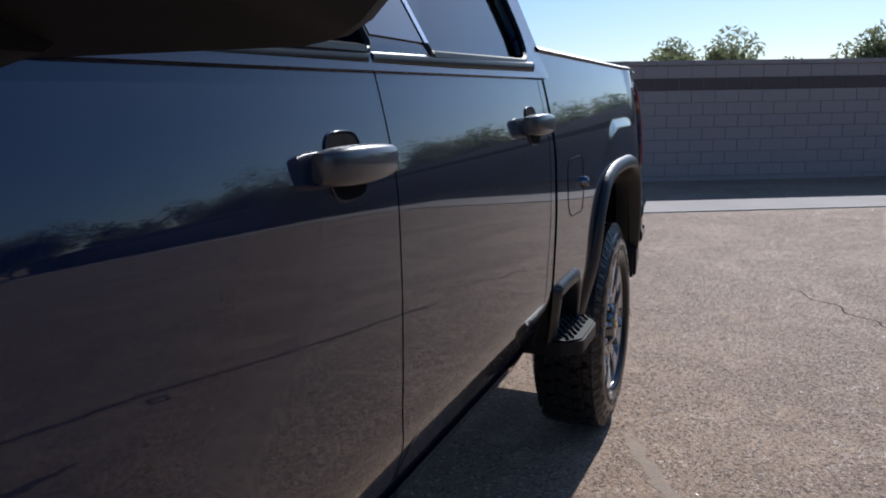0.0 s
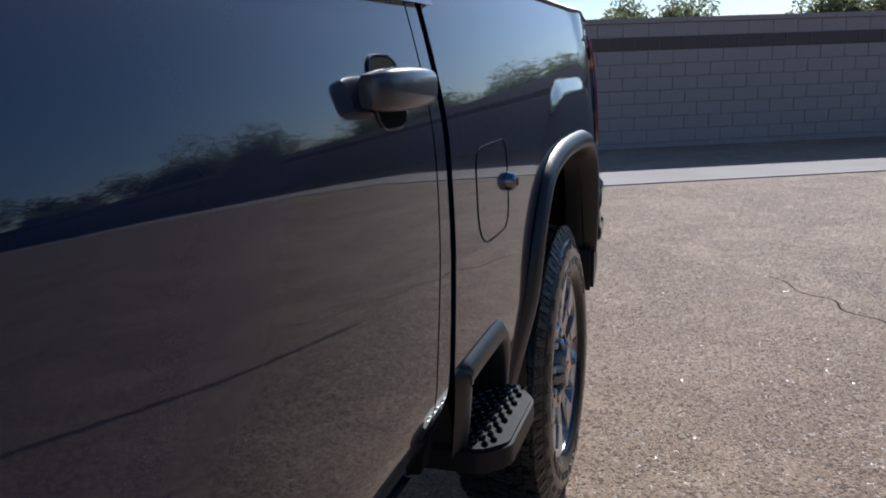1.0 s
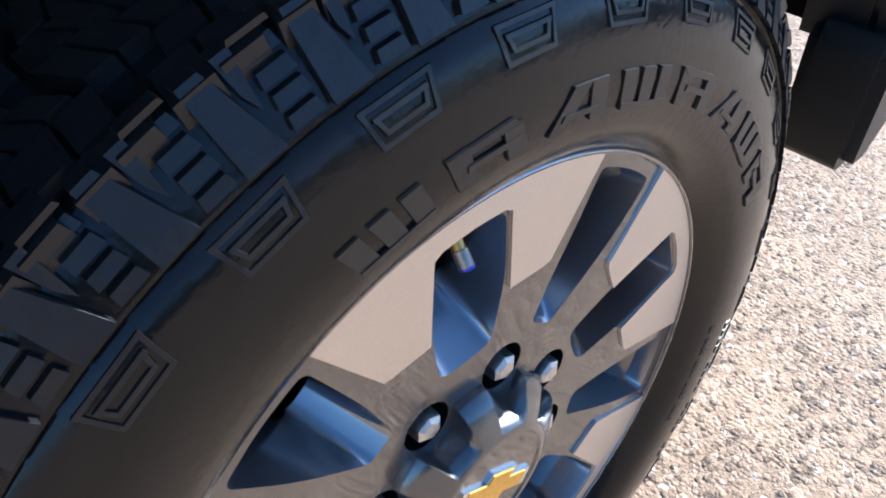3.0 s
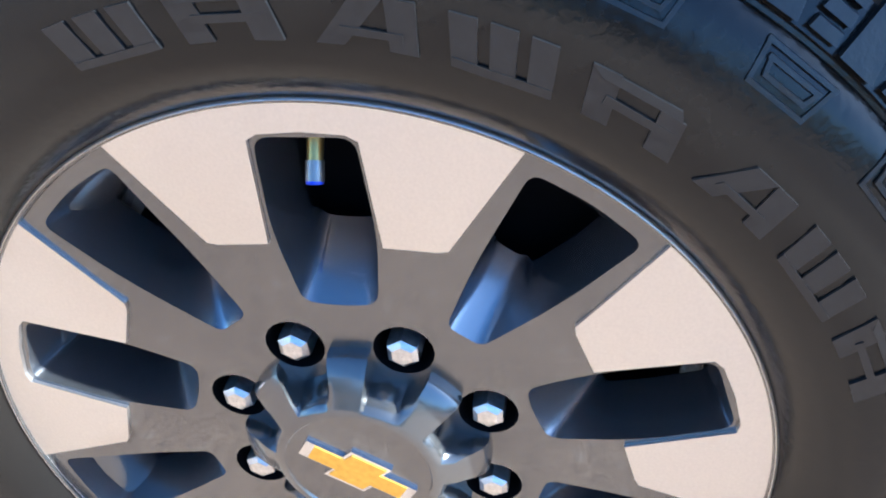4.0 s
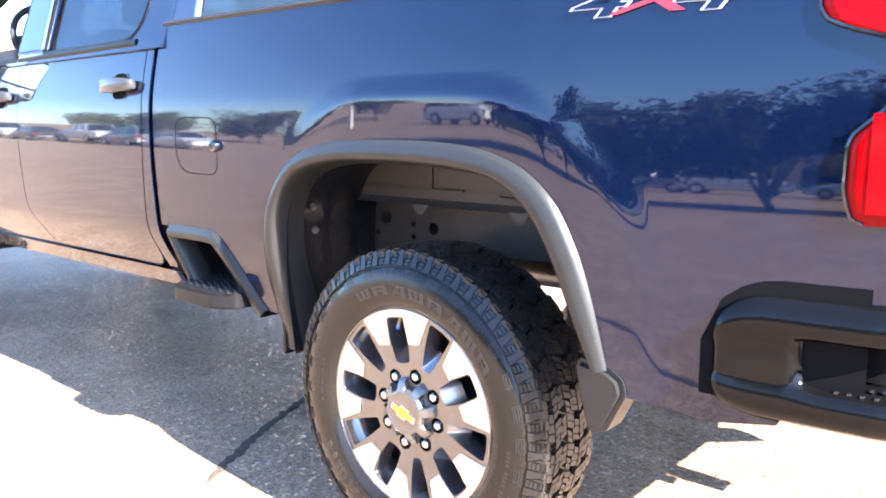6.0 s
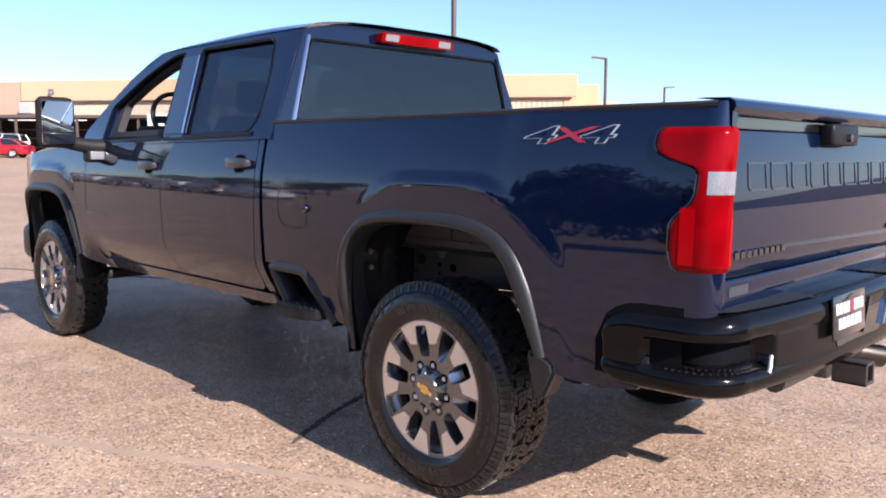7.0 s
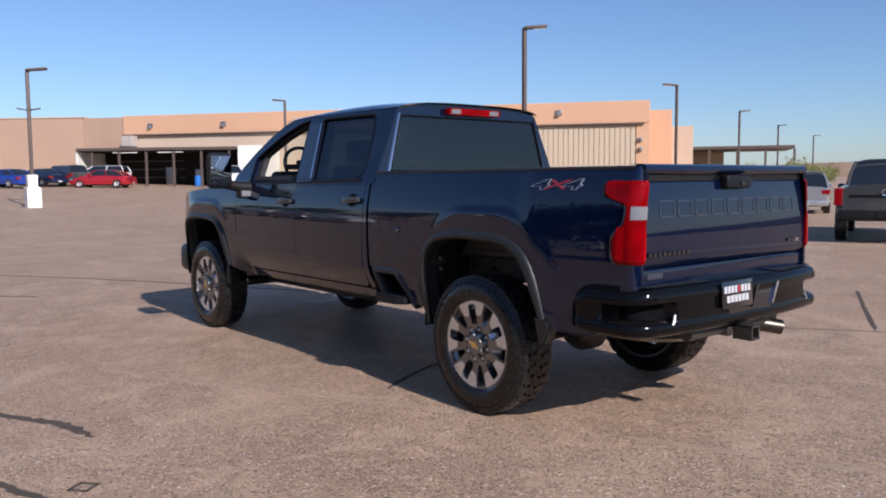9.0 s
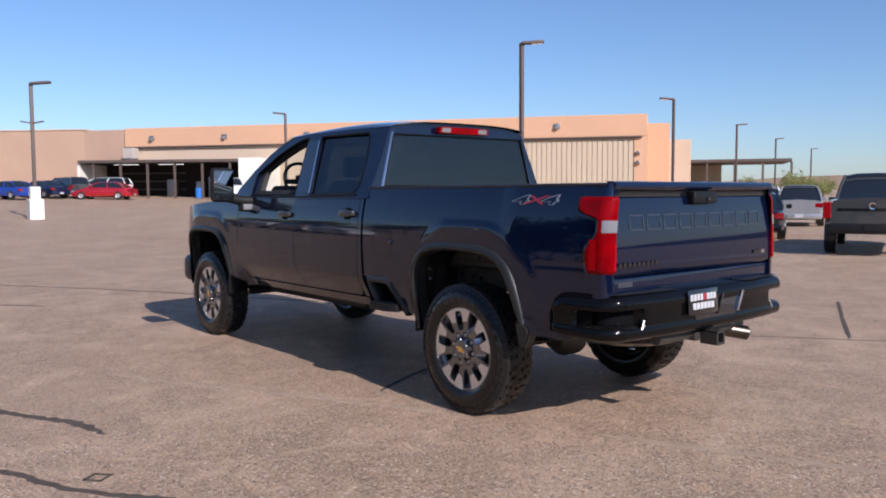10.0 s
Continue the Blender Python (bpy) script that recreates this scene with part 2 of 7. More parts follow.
M_STUCCO_ORANGE = material("peach_stucco", (0.62, 0.36, 0.22), rough=0.95, grain=0.08, scale=20, blotch=0.35, second=(0.56, 0.33, 0.21), blotch_scale=0.3)
M_STUCCO_TAN = material("tan_stucco", (0.55, 0.42, 0.31), rough=0.95, grain=0.08, scale=20, blotch=0.35, second=(0.49, 0.37, 0.28), blotch_scale=0.3)
M_STUCCO_PINK = material("pink_brown_block", (0.44, 0.29, 0.205), rough=0.95, grain=0.14, scale=9, blotch=0.5, second=(0.37, 0.245, 0.175), blotch_scale=0.25)
M_METALTAN = material("tan_corrugated_metal", (0.55, 0.44, 0.31), rough=0.6, grain=0.08, scale=15, blotch=0.3, second=(0.48, 0.38, 0.27), blotch_scale=0.4)
M_BROWNSTEEL = material("brown_painted_steel", (0.085, 0.06, 0.05), rough=0.6, grain=0.2, scale=30, blotch=0.4, second=(0.12, 0.09, 0.075), blotch_scale=1.0)
M_WHITEPAINT = material("white_painted_concrete", (0.72, 0.68, 0.62), rough=0.85, grain=0.15, scale=30, blotch=0.4, second=(0.6, 0.54, 0.47), blotch_scale=2)
# near-black that carries the deep shade under the service canopy
M_BAYSHADE = material("bay_shade_black", (0.024, 0.019, 0.017), rough=0.95, grain=0.3, scale=8, spec=0.05)
M_CARRED = paint("car_paint_red", (0.36, 0.012, 0.02))
M_CARBLUE = paint("car_paint_blue", (0.015, 0.05, 0.30))
M_CARNAVY = paint("car_paint_navy", (0.012, 0.018, 0.05))
M_CARBLACK = paint("car_paint_black", (0.008, 0.008, 0.010))
M_CARGREY = paint("car_paint_grey", (0.055, 0.058, 0.062))
M_CARSILVER = material("car_paint_silver", (0.34, 0.34, 0.345), rough=0.3, metal=0.5, coat=1.0, grain=0.1, scale=400)
M_CARWHITE = material("car_paint_white", (0.78, 0.78, 0.77), rough=0.35, coat=1.0, grain=0.03, scale=40)
M_CARGLASS = material("dark_car_glass", (0.012, 0.014, 0.016), rough=0.04, coat=1.0)
M_BARREL = material("blue_barrel_plastic", (0.02, 0.16, 0.55), rough=0.45, grain=0.1, scale=20)
M_BARK = material("bark", (0.11, 0.085, 0.065), rough=0.95, grain=0.5, scale=30, bump=0.01)


def leaf_material(name, a, c):
    m = material(name, a, rough=0.6)
    nt = m.node_tree
    geo = nt.nodes.new("ShaderNodeNewGeometry")
    mix = nt.nodes.new("ShaderNodeMix")
    mix.data_type = "RGBA"
    mix.inputs["A"].default_value, mix.inputs["B"].default_value = (*a, 1), (*c, 1)
    nt.links.new(geo.outputs["Random Per Island"], mix.inputs["Factor"])
    nt.links.new(mix.outputs["Result"], nt.nodes["Principled BSDF"].inputs["Base Color"])
    glow, blend = nt.nodes.new("ShaderNodeBsdfTranslucent"), nt.nodes.new("ShaderNodeMixShader")
    nt.links.new(mix.outputs["Result"], glow.inputs["Color"])
    blend.inputs[0].default_value = 0.6
    nt.links.new(nt.nodes["Principled BSDF"].outputs[0], blend.inputs[1])
    nt.links.new(glow.outputs[0], blend.inputs[2])
    nt.links.new(blend.outputs[0], nt.nodes["Material Output"].inputs[0])
    return m


M_LEAF = leaf_material("mesquite_leaves", (0.15, 0.165, 0.075), (0.27, 0.28, 0.15))
M_HEDGE = leaf_material("dark_tree_leaves", (0.030, 0.040, 0.020), (0.070, 0.080, 0.040))
M_SHRUB = leaf_material("desert_shrub_leaves", (0.20, 0.22, 0.07), (0.36, 0.36, 0.14))

# ---- building helpers ----
def part(name, bm, mat, parent=None, label="", smooth=35.0, at=None):
    """Links a bmesh as one mesh object, under a thing or a part."""
    me = bpy.data.meshes.new(name)
    bm.normal_update()
    bm.to_mesh(me)
    bm.free()
    if smooth:
        me.polygons.foreach_set("use_smooth", [True] * len(me.polygons))
        me.set_sharp_from_angle(angle=radians(smooth))
    me.materials.append(mat)
    ob = new(name, me)
    if parent is not None:
        ob.parent = parent
    if at is not None:
        ob.matrix_basis = at
    if label:
        ob["label"] = label
    return ob


def thing(name, at, label, category, group="", kind=""):
    ob = new(name)
    ob.matrix_basis = at
    ob.empty_display_size = 0.1
    return tagged(ob, label, category, group, kind)


def bm_grid(rows, flip=False, closed=False, bm=None):
    """Quads between rows of points; closed joins the last point of a row to its first."""
    bm = bm or bmesh.new()
    vs = [[bm.verts.new(p) for p in row] for row in rows]
    for a, b in zip(vs, vs[1:]):
        n = len(a)
        for i in range(n if closed else n - 1):
            j = (i + 1) % n
            f = (a[i], a[j], b[j], b[i])
            bm.faces.new(f[::-1] if flip else f)
    return bm


def bm_box(lo, hi, bevel=0.0, segments=2, bm=None, m=None):
    own = bmesh.new()
    bmesh.ops.create_cube(own, size=1)
    for v in own.verts:
        v.co = Vector([(a + b) / 2 + c * (b - a) for a, b, c in zip(lo, hi, v.co)])
    if bevel:
        bmesh.ops.bevel(own, geom=own.edges[:], offset=bevel, segments=segments, affect="EDGES", profile=0.5)
    if m is not None:
        own.transform(m)
    if bm is None:
        return own
    return merge(bm, own)


def merge(bm, other):
    me = bpy.data.meshes.new("joined")
    other.to_mesh(me)
    other.free()
    bm.from_mesh(me)
    bpy.data.meshes.remove(me)
    return bm


def bm_tube(points, radius, sides=12, caps=True, bm=None):
    """A round bar along points; radius may be a list."""
    bm = bm or bmesh.new()
    pts = [Vector(p) for p in points]
    radii = radius if isinstance(radius, (list, tuple)) else [radius] * len(pts)
    side, rows = None, []
    for i, p in enumerate(pts):
        way = (pts[min(i + 1, len(pts) - 1)] - pts[max(i - 1, 0)]).normalized()
        if side is None:
            side = way.orthogonal().normalized()
        side = (side - way * side.dot(way)).normalized()
        up = way.cross(side)
        rows.append([p + radii[i] * (math.cos(a) * side + math.sin(a) * up) for a in (2 * math.pi * k / sides for k in range(sides))])
    vs = [[bm.verts.new(p) for p in r] for r in rows]
    for a, b in zip(vs, vs[1:]):
        for i in range(sides):
            j = (i + 1) % sides
            bm.faces.new((a[i], a[j], b[j], b[i]))
    if caps:
        bm.faces.new(vs[0][::-1])
        bm.faces.new(vs[-1])
    return bm


def bm_lathe(profile, n=64, bm=None, cap=False):
    """Turns (radius, x) pairs about the x axis."""
    bm = bm or bmesh.new()
    rows = [[Vector((x, r * math.sin(a), r * math.cos(a))) for a in (2 * math.pi * k / n for k in range(n))] for r, x in profile]
    vs = [[bm.verts.new(p) for p in r] for r in rows]
    for a, b in zip(vs, vs[1:]):
        for i in range(n):
            j = (i + 1) % n
            bm.faces.new((a[i], a[j], b[j], b[i]))
    if cap:
        bm.faces.new(vs[0][::-1])
        bm.faces.new(vs[-1])
    return bm


def bm_fill(loops, to_point):
    """Fills flat loops (the first one the outline, the rest holes) and puts each 2D point by to_point."""
    bm = bmesh.new()
    edges = []
    for loop in loops:
        vs = [bm.verts.new((p[0], p[1], 0)) for p in loop]
        edges += [bm.edges.new((a, b)) for a, b in zip(vs, vs[1:] + vs[:1])]
    bmesh.ops.triangle_fill(bm, use_beauty=True, use_dissolve=False, edges=edges, normal=(0, 0, 1))
    for v in bm.verts:
        v.co = to_point(v.co.x, v.co.y)
    return bm


def bm_slab(loops, to_point, depth, bevel=0.0):
    """A filled outline given thickness: to_point(u, v, d) with d from 0 to depth."""
    bm = bm_fill(loops, lambda u, v: to_point(u, v, 0.0))
    n = len(bm.verts)
    ret = bmesh.ops.extrude_face_region(bm, geom=bm.faces[:])
    moved = [e for e in ret["geom"] if isinstance(e, bmesh.types.BMVert)]
    shift = Vector(to_point(0, 0, depth)) - Vector(to_point(0, 0, 0))
    for v in moved:
        v.co += shift
    bmesh.ops.recalc_face_normals(bm, faces=bm.faces[:])
    return bm


def spline(points, n, closed=False):
    """A smooth curve (Catmull-Rom) through points, n steps a span."""
    P = [Vector(p) for p in points]
    out, m = [], len(P)
    for i in range(m if closed else m - 1):
        if closed:
            a, b, c, d = (P[(i + k) % m] for k in (-1, 0, 1, 2))
        else:
            a, b, c, d = P[max(i - 1, 0)], P[i], P[i + 1], P[min(i + 2, m - 1)]
        for k in range(n):
            t = k / n
            out.append(0.5 * (2 * b + (c - a) * t + (2 * a - 5 * b + 4 * c - d) * t * t + (3 * b - a - 3 * c + d) * t ** 3))
    if not closed:
        out.append(P[-1])
    return out


def resample(points, n):
    """n + 1 points at even steps along a polyline."""
    P = [Vector(p) for p in points]
    s = [0.0]
    for a, b in zip(P, P[1:]):
        s.append(s[-1] + (b - a).length)
    out, i = [], 0
    for k in range(n + 1):
        w = s[-1] * k / n
        while i < len(P) - 2 and s[i + 1] < w:
            i += 1
        t = (w - s[i]) / max(s[i + 1] - s[i], 1e-9)
        out.append(P[i].lerp(P[i + 1], min(max(t, 0), 1)))
    return out


def rounded(points, radius, n=4):
    """A closed 2D outline with its corners rounded."""
    out, m = [], len(points)
    P = [Vector(p) for p in points]
    for i in range(m):
        a, b, c = P[i - 1], P[i], P[(i + 1) % m]
        r = radius[i] if isinstance(radius, (list, tuple)) else radius
        u, v = (a - b), (c - b)
        ru = min(r, u.length * 0.45)
        rv = min(r, v.length * 0.45)
        p, q = b + u.normalized() * ru, b + v.normalized() * rv
        for k in range(n + 1):
            t = k / n
            out.append(p.lerp(b, t).lerp(b.lerp(q, t), t))
    return out


def smoothstep(t):
    t = min(max(t, 0.0), 1.0)
    return t * t * (3 - 2 * t)

# ---- ground ----
def ground_z(x, y):
    d = max(y - 7.0, 0.0)
    return 0.00033 * min(d, 60.0) ** 2 + 0.0396 * max(d - 60.0, 0.0) * math.exp(-max(d - 60.0, 0.0) / 60.0)


def stretch(lo, hi, fine, n):
    t = np.linspace(-1, 1, n)
    return np.sign(t) * (np.abs(t) ** 3) * (hi - lo) / 2 + (hi + lo) / 2


xs_, ys_ = stretch(-900, 900, 0, 61), stretch(-900, 900, 0, 121)
bm = bm_grid([[Vector((x, y, ground_z(x, y))) for x in xs_] for y in ys_])
bmesh.ops.recalc_face_normals(bm, faces=bm.faces[:])
ground = tagged(part("ground", bm, M_ASPHALT, smooth=60), "worn sun-bleached asphalt parking lot", "ground", kind="structure")

# ---- the pickup truck: built about its own middle, nose towards +y ----
TRUCK_X = -0.02
truck = thing("pickup_truck", pose(TRUCK_X, 0, 0), "dark blue crew-cab pickup truck with black bumper, parked on asphalt", "pickup truck")

PROFILE_Z = (0.48, 0.75, 0.90, 1.03, 1.09, 1.15, 1.205, 1.23, 1.27, 1.35, 1.45, 1.56)
PROFILE_TILT = (-3.2, -3.8, -3.2, -1.8, 0.5, 1.6, 2.4, 4.0, 9.0, 12.0, 15.0, 20.0)
_z = np.linspace(0.4, 1.8, 7001)
_slope = -np.tan(np.radians(np.interp(_z, PROFILE_Z, PROFILE_TILT)))
_w = np.concatenate([[0], np.cumsum((_slope[1:] + _slope[:-1]) / 2 * np.diff(_z))])
_w += 0.981 - np.interp(1.12, _z, _w)


TUCK_Z = (0.40, 0.60, 0.66, 0.74, 0.79, 0.83, 0.87, 2.0)
TUCK_TILT = (30.0, 30.0, 29.0, 26.0, 20.0, 5.0, 0.0, 0.0)
_tuck = np.concatenate([[0], np.cumsum(np.tan(np.radians(np.interp(_z[1:], TUCK_Z, TUCK_TILT))) * np.diff(_z))])
_tuck -= _tuck[-1]


TAIL_Z = (0.40, 0.80, 0.95, 1.055, 1.20, 1.30, 1.40, 1.56)
TAIL_TILT = (-1.5, -0.2, 0.8, 1.9, 3.5, 6.0, 9.5, 16.0)
_tail = np.concatenate([[0], np.cumsum(-np.tan(np.radians(np.interp(_z[1:], TAIL_Z, TAIL_TILT))) * np.diff(_z))])
_tail += 0.922 - np.interp(1.055, _z, _tail)


def arch_distance(y, z, yc):
    """Roughly how far outside a wheel arch a place on the side lies."""
    g = (abs(y - yc) / 0.55) ** 3.0 + (max(z - 0.70, 0.0) / 0.44) ** 3.0
    return (g ** (1 / 3.0) - 1) * 0.5


def half_width(y, z):
    """Half the body's width at a place along its side."""
    w = float(np.interp(z, _z, _w))
    if y < -0.30:
        w += (float(np.interp(z, _z, _tail)) + 0.118 * (max(y, -1.09) + 1.0) - w) * smoothstep((-0.34 - y) / 0.21)
    for yc, amount in ((-0.02, 0.006), (4.04, 0.007)):
        if abs(y - yc) < 0.9:
            ahead, behind = smoothstep((y - yc - 0.16) / 0.34), smoothstep((yc - 0.25 - y) / 0.3)
            swell = 1 - smoothstep((arch_distance(y, z, yc) - 0.112 + 0.085 * ahead + 0.058 * behind) / 0.07)
            if swell:
                fade = amount * smoothstep((z - 0.70) / 0.36)
                full = float(np.interp(min(z, 1.07), _z, _w)) + fade + 0.008 * max(z - 1.07, 0.0)
                w += (full - w) * swell * (1 - 0.90 * ahead) * (1 - 0.72 * behind)
    if y > 1.155 and z < 0.87:
        w += float(np.interp(z, _z, _tuck)) * (1 - smoothstep((y - 3.12) / 0.3))
    elif 0.30 < y <= 1.155 and z < 0.87:
        w += 0.3 * float(np.interp(z, _z, _tuck)) * smoothstep((y - 0.30) / 0.2)
    if y < -1.08:
        c = min(1.0, (-1.08 - y) / 0.085)
        w -= 0.075 * (1 - math.sqrt(1 - c * c))
    if y > 4.3:
        w -= 0.20 * ((y - 4.3) / 0.6) ** 2
    return w


def side_point(s, y, z, off=0.0):
    return Vector((s * (half_width(y, z) + off), y, z))


def hem(bm, s, deep=0.016):
    """Turns the free edges of a panel inwards."""
    edges = [e for e in bm.edges if e.is_boundary]
    ret = bmesh.ops.extrude_edge_only(bm, edges=edges)
    for v in ret["geom"]:
        if isinstance(v, bmesh.types.BMVert):
            v.co.x -= s * deep
    return bm


def side_panel(name, rows, s, mat=None, label="", parent=None, off=0.0, deep=0.016):
    """A body panel from rows of (y, z) places on the side; s is -1 on the driver's side, 1 on the other."""
    bm = bm_grid([[side_point(s, y, z, off) for y, z in row] for row in rows], flip=s > 0)
    skin = len(bm.verts)
    hem(bm, s, deep)
    bmesh.ops.recalc_face_normals(bm, faces=bm.faces[:])
    ob = part(name, bm, mat or M_PAINT, parent or truck, label, smooth=40)
    if mat is None:
        # the skin shades by the true curve of the side, the turned hem by its own faces
        places = [p for row in rows for p in row]
        skin_normals = []
        for y, z in places:
            d = 0.004
            n = Vector((s, (half_width(y - d, z) - half_width(y + d, z)) / (2 * d), (half_width(y, z - d) - half_width(y, z + d)) / (2 * d)))
            skin_normals.append(n.normalized())
        me = ob.data
        split = []
        for poly in me.polygons:
            flat = any(v >= skin for v in poly.vertices)
            split += [tuple(poly.normal) if flat else tuple(skin_normals[v]) for v in poly.vertices]
        me.normals_split_custom_set(split)
    return ob


def between(z0, z1, nz, front, rear, ny):
    """Rows of places between two edges that are given as functions of height."""
    rows = []
    for i in range(nz + 1):
        z = z0 + (z1 - z0) * i / nz
        a, b = rear(z), front(z)
        rows.append([(a + (b - a) * k / ny, z) for k in range(ny + 1)])
    return rows


def corner_round(z, z0, r):
    """How far an edge draws back near a rounded lower corner."""
    t = min(max((z0 + r - z) / r, 0.0), 1.0)
    return r * (1 - math.sqrt(1 - t * t))


SEAM = 0.0026


def rear_door_front(z):
    return 2.205 + 0.012 * smoothstep((1.25 - z) / 0.3) - 0.014 * smoothstep((1.18 - z) / 0.3) - 0.09 * smoothstep((0.88 - z) / 0.24)


def rear_door_rear(z):
    return 1.212 + 0.02 * smoothstep((1.2 - z) / 0.4) + corner_round(z, 0.668, 0.07)


def front_door_front(z):
    return 3.30 - 0.10 * smoothstep((0.9 - z) / 0.25) - corner_round(z, 0.655, 0.05)


FLARE_OUT = spline([(0.558, 0.50), (0.576, 0.66), (0.565, 0.81), (0.520, 0.96), (0.405, 1.085), (0.25, 1.132), (0.03, 1.142), (-0.20, 1.134), (-0.345, 1.10), (-0.445, 1.03), (-0.51, 0.92), (-0.55, 0.80), (-0.585, 0.67)], 6)
FLARE_IN = spline([(0.465, 0.50), (0.486, 0.65), (0.490, 0.79), (0.472, 0.93), (0.40, 1.025), (0.27, 1.068), (0.05, 1.080), (-0.18, 1.070), (-0.305, 1.045), (-0.385, 0.985), (-0.445, 0.885), (-0.492, 0.77), (-0.54, 0.655)], 6)


def build_bedside(s):
    """The outer skin of the load bed: rings from the wheel arch out to its edge."""
    keys = [((0.569, 0.60), (0.634, 0.605)), ((0.560, 0.838), (0.80, 0.831)), ((0.549, 0.875), (1.132, 0.838)), ((0.48, 1.01), (1.138, 1.505)),
            ((0.03, 1.142), (0.10, 1.510)), ((-0.36, 1.095), (-1.02, 1.515)), ((-0.50, 0.94), (-1.02, 0.99)), ((-0.545, 0.815), (-1.02, 0.78)),
            ((-0.585, 0.67), (-0.92, 0.62)), ((-0.618, 0.618), (-0.80, 0.603))]
    counts = (14, 14, 24, 24, 24, 30, 20, 16, 8)
    arch = [Vector(p) for p in FLARE_OUT] + [Vector((-0.60, 0.645)), Vector((-0.618, 0.618))]

    def on_arch(p):
        return min(range(len(arch)), key=lambda i: (arch[i] - Vector(p)).length)

    cols = []
    for (a, b), n in zip(zip(keys, keys[1:]), counts):
        i, j = on_arch(a[0]), on_arch(b[0])
        if i == j:
            j = i + 1
        inner = resample(arch[i:j + 1], n)
        outer = resample([a[1], b[1]], n)
        cols += list(zip(inner, outer))[: n]
    cols.append((arch[-1], Vector(keys[-1][1])))
    steps = [k / 30 for k in range(31)]
    rows = [[tuple(i.lerp(o, t)) for i, o in cols] for t in steps]
    return side_panel("bedside", rows, s)


def ring_profile(k, n, out=0.0):
    """Cross-section of the plastic arch trim, from its outer rim to its inner lip."""
    t = k / n
    if t < 0.15:
        return 0.002 + 0.016 * math.sin(math.pi / 2 * t / 0.15)
    if t < 0.75:
        return 0.018 + 0.008 * math.sin(math.pi * (t - 0.15) / 0.75)
    return 0.0227 - 0.06 * ((t - 0.75) / 0.25) ** 1.6


def build_flare(s, yc, name="wheel_arch_trim"):
    n, rows = 10, []
    for o, i in zip(FLARE_OUT, FLARE_IN):
        base = half_width(o.x + yc, max(o.y, 0.55)) - 0.012 * (1 - smoothstep((o.y - 0.55) / 0.4))
        row = []
        for k in range(n + 1):
            p = o.lerp(i, k / n)
            row.append(Vector((s * (base + ring_profile(k, n)), p.x + yc, p.y)))
        row.append(row[-1] + Vector((-s * 0.05, 0, 0)))
        rows.append(row)
    bm = bm_grid(rows, flip=s < 0)
    bmesh.ops.recalc_face_normals(bm, faces=bm.faces[:])
    return part(name, bm, M_TEXTURED, truck, "dark grey textured plastic wheel arch trim", smooth=60)


def build_wheel_house(s, yc, name, mat):
    """The inside of a wheel arch: a narrow rim all round, and deep ribbed liners before and behind the wheel."""
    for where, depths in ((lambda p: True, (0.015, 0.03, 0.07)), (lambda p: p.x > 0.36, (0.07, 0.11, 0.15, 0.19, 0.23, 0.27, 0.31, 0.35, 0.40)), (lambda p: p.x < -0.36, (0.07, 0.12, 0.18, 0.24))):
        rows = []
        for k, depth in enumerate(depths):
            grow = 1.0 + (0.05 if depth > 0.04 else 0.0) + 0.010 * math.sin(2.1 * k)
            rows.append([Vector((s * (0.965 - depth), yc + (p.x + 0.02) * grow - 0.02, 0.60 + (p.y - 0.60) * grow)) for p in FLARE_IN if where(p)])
        # the strip behind the wheel has its shade painted in as near-black
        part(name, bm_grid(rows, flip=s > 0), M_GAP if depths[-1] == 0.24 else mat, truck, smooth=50)


